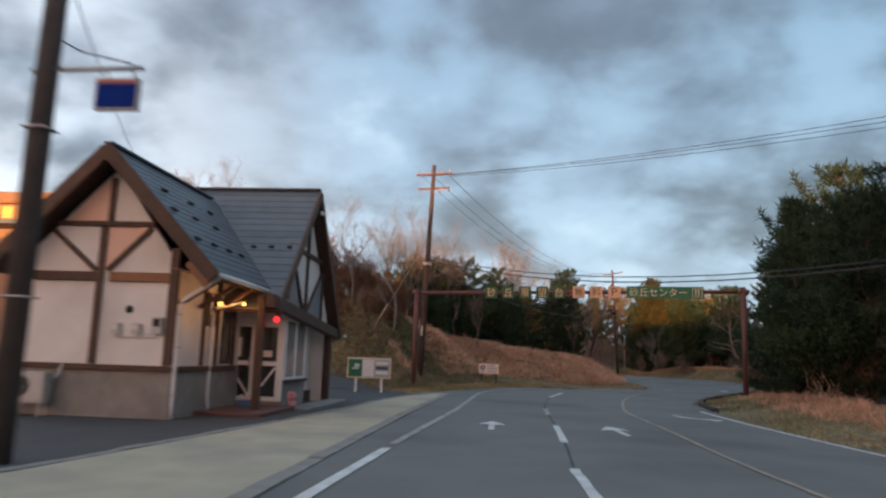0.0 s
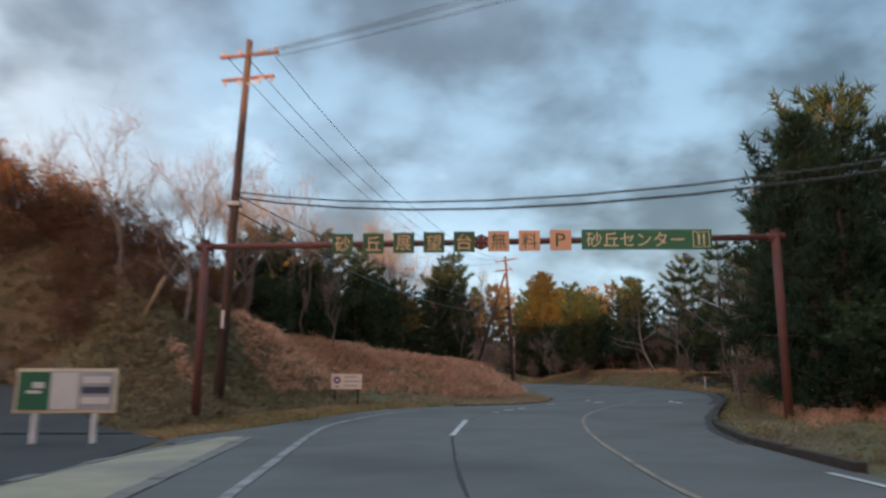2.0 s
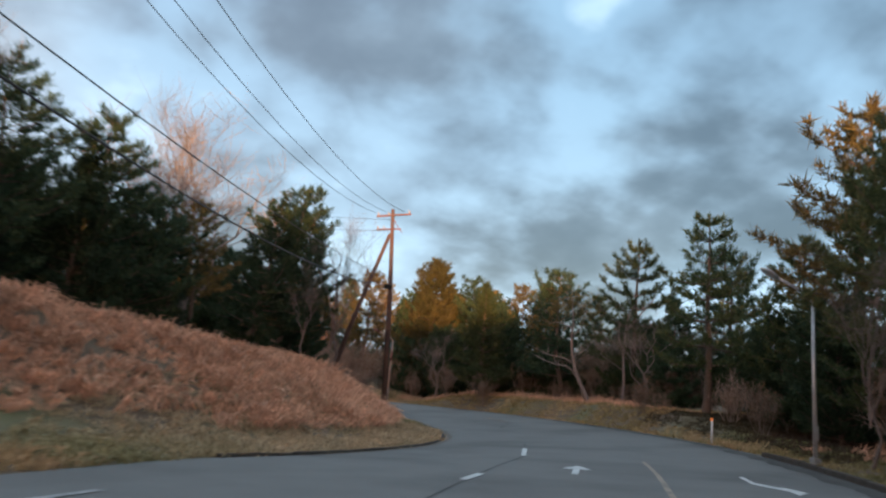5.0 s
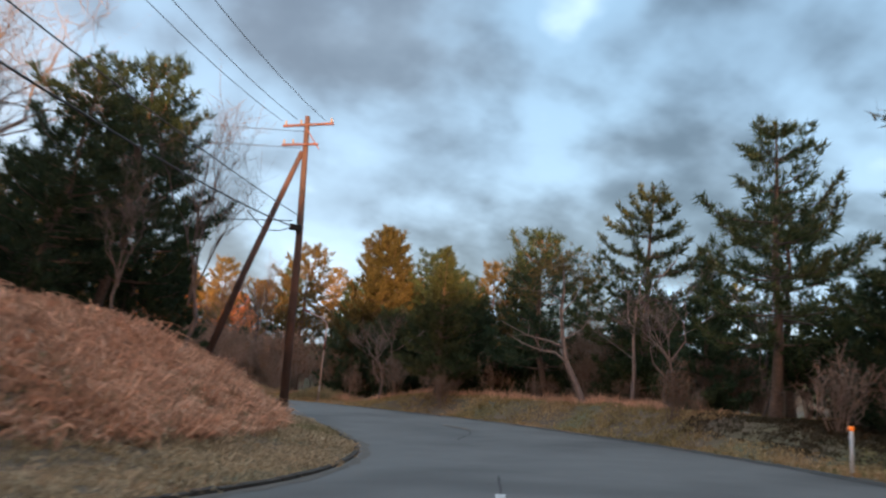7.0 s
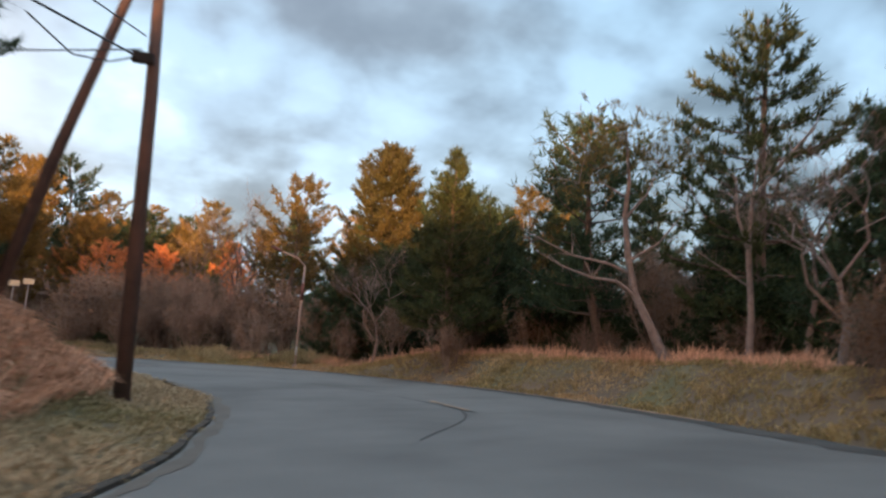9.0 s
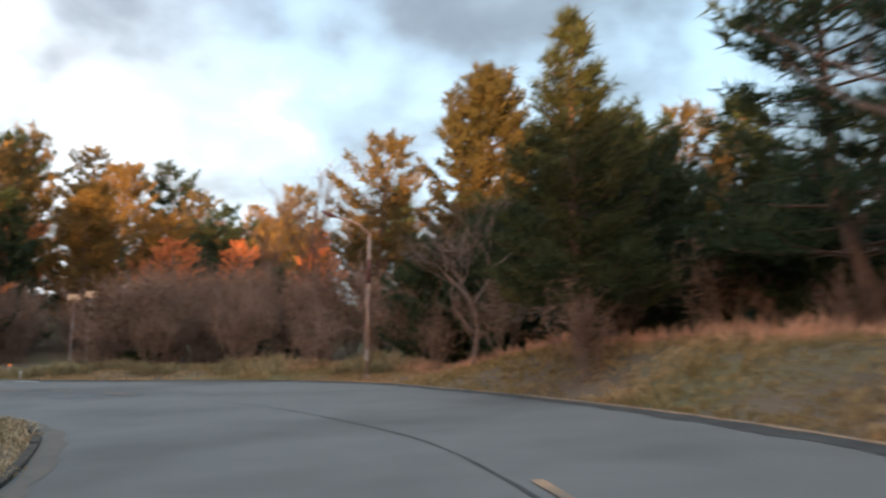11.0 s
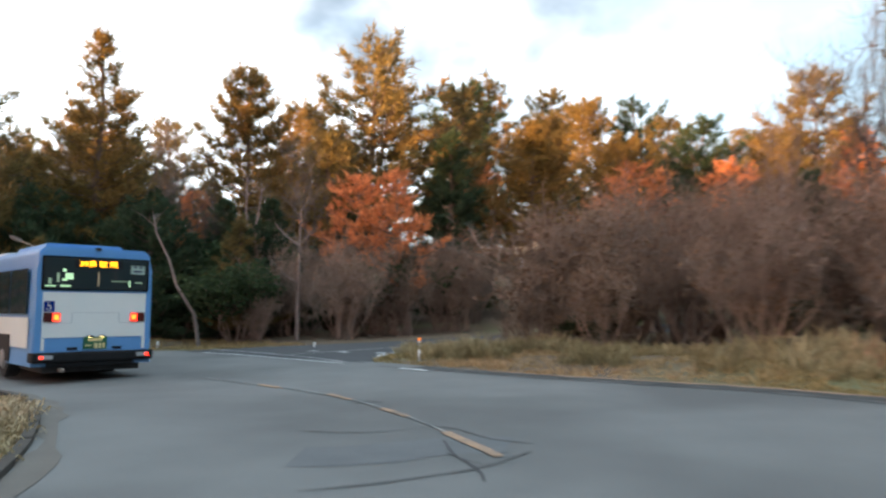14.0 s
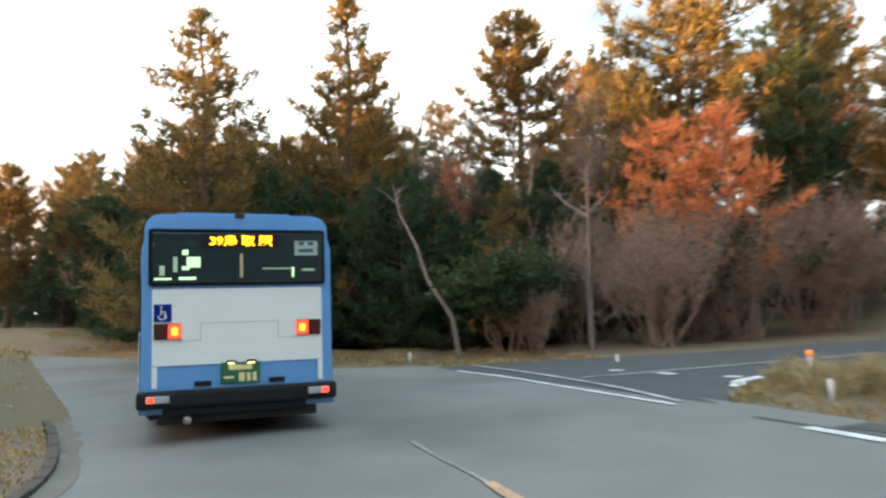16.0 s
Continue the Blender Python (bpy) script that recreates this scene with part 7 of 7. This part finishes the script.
def small_lamp(name, at, r, mat, label, watts, colour):
    root = thing(name, label, "lamp", at)
    bm_ = bmesh.new()
    bmesh.ops.create_uvsphere(bm_, u_segments=12, v_segments=8, radius=r)
    part("bulb", bm_, mat, root, "lit bulb", smooth=True)
    tube("holder", [(0, 0, r * 0.8), (0, 0, r + 0.10)], 0.03, M_DARK, root, n=8)
    if watts:
        d = bpy.data.lights.new(name, "POINT")
        d.energy, d.color, d.shadow_soft_size = watts, colour, r
        o = new("glow", d)
        o.location = (at[0] + 0.02, at[1] - r - 0.05, at[2] - r - 0.03)
    return root


small_lamp("porch_lamp", (-3.2, 15.75, 2.62), 0.04, M_LAMP_WARM, "warm lamp under the porch eaves, lit", 4.0, (1.0, 0.43, 0.13))
small_lamp("porch_lamp", (-3.2, 17.2, 2.72), 0.04, M_LAMP_WARM, "warm lamp over the entrance, lit", 6.5, (1.0, 0.43, 0.13))
small_lamp("alarm_lamp", (-2.56, 17.8, 2.40), 0.075, M_LAMP_RED, "round red lamp over the entrance, lit", 0.5, (1.0, 0.05, 0.05))

# things on and by the gable wall
ac = thing("air_conditioner", "beige outdoor air-conditioning unit on a stand beside the wall", "air conditioner", (-6.78, 14.72, 0.1))
part("casing", box((-0.40, -0.15, 0.30), (0.40, 0.15, 0.92), 0.02), M_GREY_PLASTIC, ac)
bm = bmesh.new()
bmesh.ops.create_cone(bm, cap_ends=True, segments=24, radius1=0.22, radius2=0.22, depth=0.012, matrix=Matrix.Translation((-0.12, -0.157, 0.62)) @ Matrix.Rotation(radians(90), 4, "X"))
part("fan_opening", bm, M_DARK, ac, "dark round fan opening")
for k in range(7):
    part("grille_bar", box((-0.335, -0.172, 0.44 + 0.06 * k), (0.095, -0.165, 0.447 + 0.06 * k)), M_GREY_PLASTIC, ac)
for x in (-0.33, 0.33):
    for y in (-0.11, 0.11):
        part("leg", box((x - 0.025, y - 0.02, 0), (x + 0.025, y + 0.02, 0.30)), M_STEEL, ac)
part("stand_rail", box((-0.42, -0.14, 0.27), (0.42, 0.14, 0.30)), M_STEEL, ac)
tube("hose", [(0.40, 0.05, 0.7), (0.52, 0.1, 0.85), (0.55, 0.2, 1.1)], 0.025, M_GREY_PLASTIC, ac, n=8)
for x, z, w, h_, mat in ((-5.17, 1.86, 0.17, 0.24, M_GREY_PLASTIC), (-4.72, 1.86, 0.17, 0.24, M_GREY_PLASTIC), (-4.25, 1.88, 0.24, 0.36, M_GREY_PLASTIC)):
    mb = thing("wall_box", "small beige service box on the gable wall", "service box", (x, Y0, z), group="service boxes")
    part("casing", box((-w / 2, -0.13, 0), (w / 2, 0.0, h_), 0.015), mat, mb)
    part("cover", box((-w / 2 + 0.03, -0.14, h_ * 0.45), (w / 2 - 0.05, -0.131, h_ * 0.9)), M_DARK if w > 0.2 else M_SIGN_WHITE, mb)
tube_box = thing("wall_pipe", "thin pipe run between the service boxes", "pipe", (0, 0, 0))
tube("pipe", [(-5.17, Y0 - 0.03, 1.86), (-5.17, Y0 - 0.03, 1.8), (-4.3, Y0 - 0.03, 1.8), (-4.25, Y0 - 0.03, 1.88)], 0.012, M_GREY_PLASTIC, tube_box, n=6)
vent = thing("wall_vent", "round dark vent hood on the gable wall", "vent", (-4.96, Y0, 2.4))
bm = bmesh.new()
bmesh.ops.create_uvsphere(bm, u_segments=14, v_segments=8, radius=0.085)
part("hood", bm, M_DARK, vent, smooth=True)

planter = thing("flower_planter", "blue planter with pale flowers at the entrance step", "planter", (-3.3, 18.2, 0.2))
part("trough", box((-0.24, -0.1, 0), (0.24, 0.1, 0.16), 0.03), M_BLUE_CLOTH, planter)
bm = bmesh.new()
rp = random.Random(4)
for k in range(26):
    bmesh.ops.create_icosphere(bm, subdivisions=1, radius=rp.uniform(0.025, 0.05), matrix=Matrix.Translation((rp.uniform(-0.2, 0.2), rp.uniform(-0.08, 0.08), 0.17 + rp.uniform(0, 0.13))))
part("flowers", bm, M_FLOWER, planter, "cluster of pale flowers")
pot = thing("flower_pot", "pink flower pot with pale blossoms beside the door", "flower pot", (-2.42, 19.1, 0.14))
tube("pot", [(0, 0, 0), (0, 0, 0.10), (0, 0, 0.18)], [0.09, 0.12, 0.14], M_PINK, pot, n=16)
bm = bmesh.new()
for k in range(16):
    bmesh.ops.create_icosphere(bm, subdivisions=1, radius=rp.uniform(0.03, 0.06), matrix=Matrix.Translation((rp.uniform(-0.1, 0.1), rp.uniform(-0.09, 0.09), 0.2 + rp.uniform(0, 0.2))))
part("blossom", bm, M_PINK, pot)

# a far house beyond the forecourt
FZ = height(-27.0, 42.0) - 0.4
fh = thing("far_house", "far flat-roofed house with a row of lit orange windows", "house", (-30.0, 44.0, FZ), 0)
part("wall", box((-7, -3.5, 0), (6.2, 3.5, 10.0 - FZ), 0.03), M_HOUSE_FAR, fh)
part("roof", box((-7.4, -3.9, 10.0 - FZ), (6.6, 3.9, 10.7 - FZ), 0.05), M_TIMBER_LIGHT, fh, "red-brown fascia of the flat roof")
for x in (-5.6, -3.6, -1.6, 0.4, 2.4, 4.6):
    wnd = part("window", box((x - 0.75, -3.56, 9.15 - FZ), (x + 0.75, -3.50, 9.85 - FZ), 0.01), M_FAR_WINDOW, fh, "lit orange window")
    part("window_frame", box((x - 0.04, -3.60, 9.12 - FZ), (x + 0.04, -3.57, 9.88 - FZ)), M_TIMBER, wnd)
part("lower_roof", box((-7.3, -5.2, 8.5 - FZ), (6.4, -3.51, 8.8 - FZ), 0.03), M_ROOF, fh, "dark lower roof")

# ---------------------------------------------------------------- the bus
BW, BH, BL = 2.34, 2.98, 8.9
bus = thing("city_bus", "white and blue city bus with a lit orange destination sign", "bus", (1.45, 95.2, road_z(1.45, 95.2)), 79.5)
bus.matrix_world = bus.matrix_world @ Matrix.Diagonal((1.064, 1.0, 0.985, 1.0))


def hull(y0, y1, w, z0, z1, round_top, taper=0.0, mat=None, name="body", label="", n=6):
    """A length of bus body: a rounded cross-section swept from y0 to y1."""
    sec = [(-w / 2, z0), (w / 2, z0)]
    for k in range(n + 1):
        a = math.pi / 2 * k / n
        sec.append((w / 2 - round_top - taper + round_top * math.cos(a) + taper * (1 - k / n) * 0, z1 - round_top + round_top * math.sin(a)))
    for k in range(n + 1):
        a = math.pi / 2 * k / n
        sec.append((-(w / 2 - round_top - taper) - round_top * math.sin(a), z1 - round_top + round_top * math.cos(a)))
    return prism([(x, y0, z) for x, z in sec], (0, y1 - y0, 0))


part("body", hull(0.06, BL, BW, 0.36, BH, 0.20, 0.06), M_BUS_BLUE, bus, "light blue coachwork shell", smooth=False)
# rear wall pieces, each a little proud of the shell
bm = prism([(-BW / 2 + 0.03, 0.06, 0.62), (BW / 2 - 0.03, 0.06, 0.62), (BW / 2 - 0.03, 0.06, 2.5), (BW / 2 - 0.10, 0.06, 2.80), (BW / 2 - 0.24, 0.06, 2.93), (0, 0.06, 2.97), (-BW / 2 + 0.24, 0.06, 2.93), (-BW / 2 + 0.10, 0.06, 2.80), (-BW / 2 + 0.03, 0.06, 2.5)], (0, -0.06, 0))
part("rear_panel", bm, M_BUS_BLUE, bus, "blue rear surround")
part("rear_panel", box((-1.02, -0.012, 0.98), (1.02, 0.0, 1.98), 0.004), M_BUS_WHITE, bus, "white rear panel")
part("rear_panel", box((-1.02, -0.014, 0.70), (-0.96, -0.002, 0.975)), M_BUS_WHITE, bus)
part("rear_panel", box((0.96, -0.014, 0.70), (1.02, -0.002, 0.975)), M_BUS_WHITE, bus)
part("rear_window", box((-1.03, -0.020, 2.05), (1.03, -0.004, 2.74), 0.03), M_BUS_GLASS, bus, "wide dark rear window")
part("window_rubber", box((-1.06, -0.010, 2.02), (1.06, 0.0, 2.77), 0.035), M_BUS_BLACK, bus)
for x0, x1, z0, z1 in ((-0.46, 0.46, 1.52, 1.527), (-0.467, -0.46, 1.30, 1.527), (0.46, 0.467, 1.30, 1.527), (-0.98, -0.467, 1.295, 1.302), (0.467, 0.98, 1.295, 1.302)):
    part("hatch_joint", box((x0, -0.016, z0), (x1, -0.010, z1)), M_PANEL_GREY, bus)
led = part("destination_sign", box((-0.46, -0.028, 2.53), (0.50, -0.021, 2.71)), M_BUS_BLACK, bus, "orange lit destination sign")
lettering("led_text", "39鳥 取 駅", 0.15, M_LED, led, (0.02, -0.031, 2.62), FACE_SOUTH, 0.001, width=0.76, bold=0.004)
stk = part("sticker", box((0.68, -0.026, 2.42), (0.97, -0.021, 2.62)), surface("pale_green_sticker", (0.30, 0.42, 0.36), (0.38, 0.50, 0.43), 0.5, scale=5, fine=30, bump=0), bus, "pale green sticker on the glass")
for x0, x1, z in ((0.73, 0.80, 2.56), (0.85, 0.92, 2.56), (0.73, 0.92, 2.46)):
    part("print_bar", box((x0, -0.029, z), (x1, -0.0265, z + 0.05)), M_TEXT_DARK, stk)
# lit things inside, seen through the glass
for x, z, w, h_, mat in ((-0.645, 2.46, 0.07, 0.07, M_CAB_LIGHT), (-0.55, 2.33, 0.16, 0.14, M_CAB_LIGHT), (-0.64, 2.25, 0.09, 0.05, M_CAB_LIGHT), (-0.62, 2.115, 0.20, 0.04, M_CAB_LIGHT), (-0.91, 2.22, 0.06, 0.13, M_CAB_DIM), (-0.90, 2.11, 0.20, 0.03, M_CAB_LIGHT),
                         (-0.76, 2.30, 0.05, 0.20, M_CAB_DIM), (0.655, 2.19, 0.03, 0.14, M_CAB_LIGHT), (0.85, 2.22, 0.16, 0.03, M_CAB_DIM), (0.45, 2.24, 0.36, 0.018, M_CAB_DIM)):
    part("inside_light", box((x - w / 2, -0.027, z - h_ / 2), (x + w / 2, -0.0205, z + h_ / 2), 0.003), mat, bus, "pale green light inside the bus")
part("grab_pole", box((0.0, -0.027, 2.12), (0.035, -0.0205, 2.44), 0.003), M_SIGN_LETTER, bus, "yellowish grab pole inside the bus")
wc = part("access_sign", box((-1.0, -0.022, 1.55), (-0.80, -0.013, 1.78), 0.004), M_SIGN_BLUE, bus, "blue wheelchair sign")
bm = bmesh.new()
for k in range(14):
    a, b = math.pi * 0.9 + 1.35 * math.pi * k / 14, math.pi * 0.9 + 1.35 * math.pi * (k + 1) / 14
    bm.faces.new([bm.verts.new((-0.905 + r * math.cos(t), -0.025, 1.625 + r * math.sin(t))) for r, t in ((0.035, a), (0.052, a), (0.052, b), (0.035, b))])
box((-0.925, -0.027, 1.64), (-0.908, -0.023, 1.72), bm=bm)
box((-0.925, -0.027, 1.675), (-0.87, -0.023, 1.69), bm=bm)
box((-0.885, -0.027, 1.60), (-0.868, -0.023, 1.675), bm=bm)
bmesh.ops.create_uvsphere(bm, u_segments=8, v_segments=6, radius=0.014, matrix=Matrix.Translation((-0.918, -0.022, 1.745)))
part("wheelchair_mark", bm, M_SIGN_WHITE, wc)
for sgn in (-1, 1):
    lamp = part("tail_lamp", box((sgn * 0.845 - 0.155, -0.030, 1.32), (sgn * 0.845 + 0.155, -0.013, 1.53), 0.01), M_TAIL_DARK, bus, "red tail lamp cluster, lit")
    part("lit_lens", box((sgn * 0.765 - 0.07, -0.036, 1.335), (sgn * 0.765 + 0.07, -0.029, 1.515), 0.012), M_TAIL_ON, lamp, "lit red lens")
    part("lit_core", box((sgn * 0.765 - 0.036, -0.040, 1.375), (sgn * 0.765 + 0.036, -0.035, 1.475), 0.012), M_TAIL_AMBER, lamp, "bright lamp centre")
    low = part("low_lamp", box((sgn * 0.95 - 0.13, -0.13, 0.52), (sgn * 0.95 + 0.13, -0.098, 0.61), 0.012), M_PANEL_GREY, bus)
    part("lit_lens", box((sgn * 1.03 - 0.038, -0.137, 0.53), (sgn * 1.03 + 0.038, -0.129, 0.60), 0.012), M_TAIL_ON, low, "lit red marker")
    part("step", box((sgn * 0.44 - 0.10, -0.022, 0.70), (sgn * 0.44 + 0.10, -0.012, 0.765), 0.004), M_BUS_BLACK, bus)
pl = part("number_plate", box((-0.235, -0.030, 0.715), (0.235, -0.016, 0.99), 0.006), M_PLATE, bus, "green plate with pale bars")
for x0, x1, z0, z1 in ((-0.02, 0.05, 0.735, 0.85), (0.075, 0.12, 0.735, 0.85), (0.145, 0.19, 0.735, 0.85), (-0.14, 0.14, 0.89, 0.955), (-0.20, -0.08, 0.78, 0.81)):
    part("plate_bar", box((x0, -0.034, z0), (x1, -0.029, z1)), M_PLATE_BAR, pl)
for x in (-0.11, 0.13):
    pl2 = part("plate_lamp", box((x - 0.06, -0.06, 0.985), (x + 0.06, -0.03, 1.02), 0.006), M_DARK, bus)
    part("lamp_lens", box((x - 0.045, -0.056, 0.979), (x + 0.045, -0.034, 0.986)), M_PLATE_LAMP, pl2, "lit plate lamp lens")
part("bumper", box((-1.19, -0.10, 0.44), (1.19, 0.30, 0.665), 0.05), M_BUS_BLACK, bus, "black rear bumper")
part("bumper_lip", box((-0.9, -0.05, 0.34), (0.8, 0.2, 0.44), 0.02), M_BUS_BLACK, bus)
part("underbody", box((-0.95, 0.1, 0.22), (0.95, BL - 0.3, 0.42)), M_DARK, bus)
tube("exhaust", [(-0.62, 0.4, 0.28), (-0.62, -0.06, 0.27)], 0.05, M_RUSTY_STEEL, bus, "dull exhaust pipe", n=12)
part("roof_lamp", box((-0.06, -0.03, 2.93), (0.06, 0.06, 3.0), 0.015), M_DARK, bus)
bm = hull(0.9, 3.2, 1.7, 2.94, 3.12, 0.10, 0.05)
part("roof_unit", bm, M_BUS_BLUE, bus, "low roof equipment cover")
bm = hull(4.6, 6.8, 1.7, 2.94, 3.10, 0.10, 0.05)
part("roof_unit", bm, M_BUS_WHITE, bus)
# flanks
for sgn in (-1, 1):
    xs = sgn * (BW / 2 + 0.004)
    xo = sgn * (BW / 2 + 0.012)
    def flank(name, y0, y1, z0, z1, mat, label="", out=0.0):
        return part(name, box((min(xs, xo) - out, y0, z0), (max(xs, xo) + out, y1, z1)), mat, bus, label)
    flank("side_panel", 0.35, BL - 0.2, 0.75, 1.42, M_BUS_WHITE if sgn < 0 else M_BUS_RED, "white flank panel" if sgn < 0 else "flank with a faded red advertisement")
    for y0, y1 in ((0.55, 1.9), (1.98, 3.2), (4.1, 5.3), (5.38, 6.6)):
        flank("side_window", y0, y1, 1.5, 2.5, M_BUS_GLASS, "dark side window")
    flank("side_window", 6.7, BL - 0.25, 1.35, 2.5, M_BUS_GLASS, "dark side window")
    if sgn < 0:
        for y0 in (3.26, 7.5):
            d = flank("door", y0, y0 + 0.78, 0.42, 2.52, M_BUS_GLASS, "folding passenger door", 0.004)
            for yy in (y0, y0 + 0.36, y0 + 0.72):
                part("door_frame", box((xo - 0.02, yy, 0.42), (xo - 0.006, yy + 0.06, 2.52)), M_SIGN_CREAM, d)
    for y in (2.35, 6.9):
        wh = part("wheel", beam((sgn * 0.86, y, 0.46), (sgn * 1.17, y, 0.46), 0.01, 0.01), M_DARK, bus)
        bmw = bmesh.new()
        bmesh.ops.create_cone(bmw, cap_ends=True, segments=28, radius1=0.46, radius2=0.46, depth=0.28, matrix=Matrix.Translation((sgn * 1.02, y, 0.46)) @ Matrix.Rotation(radians(90), 4, "Y"))
        bmesh.ops.bevel(bmw, geom=[e for e in bmw.edges if e.is_manifold and e.calc_face_angle(0) > 1.0], offset=0.035, segments=2, affect="EDGES")
        part("tyre", bmw, M_TYRE, wh, "black tyre")
        bmw = bmesh.new()
        bmesh.ops.create_cone(bmw, cap_ends=True, segments=24, radius1=0.27, radius2=0.20, depth=0.05, matrix=Matrix.Translation((sgn * 1.175, y, 0.46)) @ Matrix.Rotation(radians(90 * sgn), 4, "Y"))
        part("rim", bmw, M_RIM, wh, "grey steel rim")
        part("wheel_arch", box((sgn * (BW / 2 + 0.016) - 0.004, y - 0.58, 0.40), (sgn * (BW / 2 + 0.016) + 0.004, y + 0.58, 1.02), 0.0), M_BUS_BLACK, bus, "dark wheel arch")
    mir = part("mirror", box((sgn * 1.38 - 0.09, BL + 0.05, 1.75), (sgn * 1.38 + 0.09, BL + 0.17, 2.15), 0.03), M_BUS_BLACK, bus, "black door mirror")
    part("mirror_arm", beam((sgn * 1.1, BL - 0.02, 2.45), (sgn * 1.38, BL + 0.1, 2.1), 0.03, 0.03), M_BUS_BLACK, mir)
part("windscreen", box((-1.05, BL - 0.005, 1.25), (1.05, BL + 0.015, 2.6)), M_BUS_GLASS, bus)
part("front_bumper", box((-1.17, BL - 0.1, 0.34), (1.17, BL + 0.06, 0.68), 0.04), M_BUS_WHITE, bus)
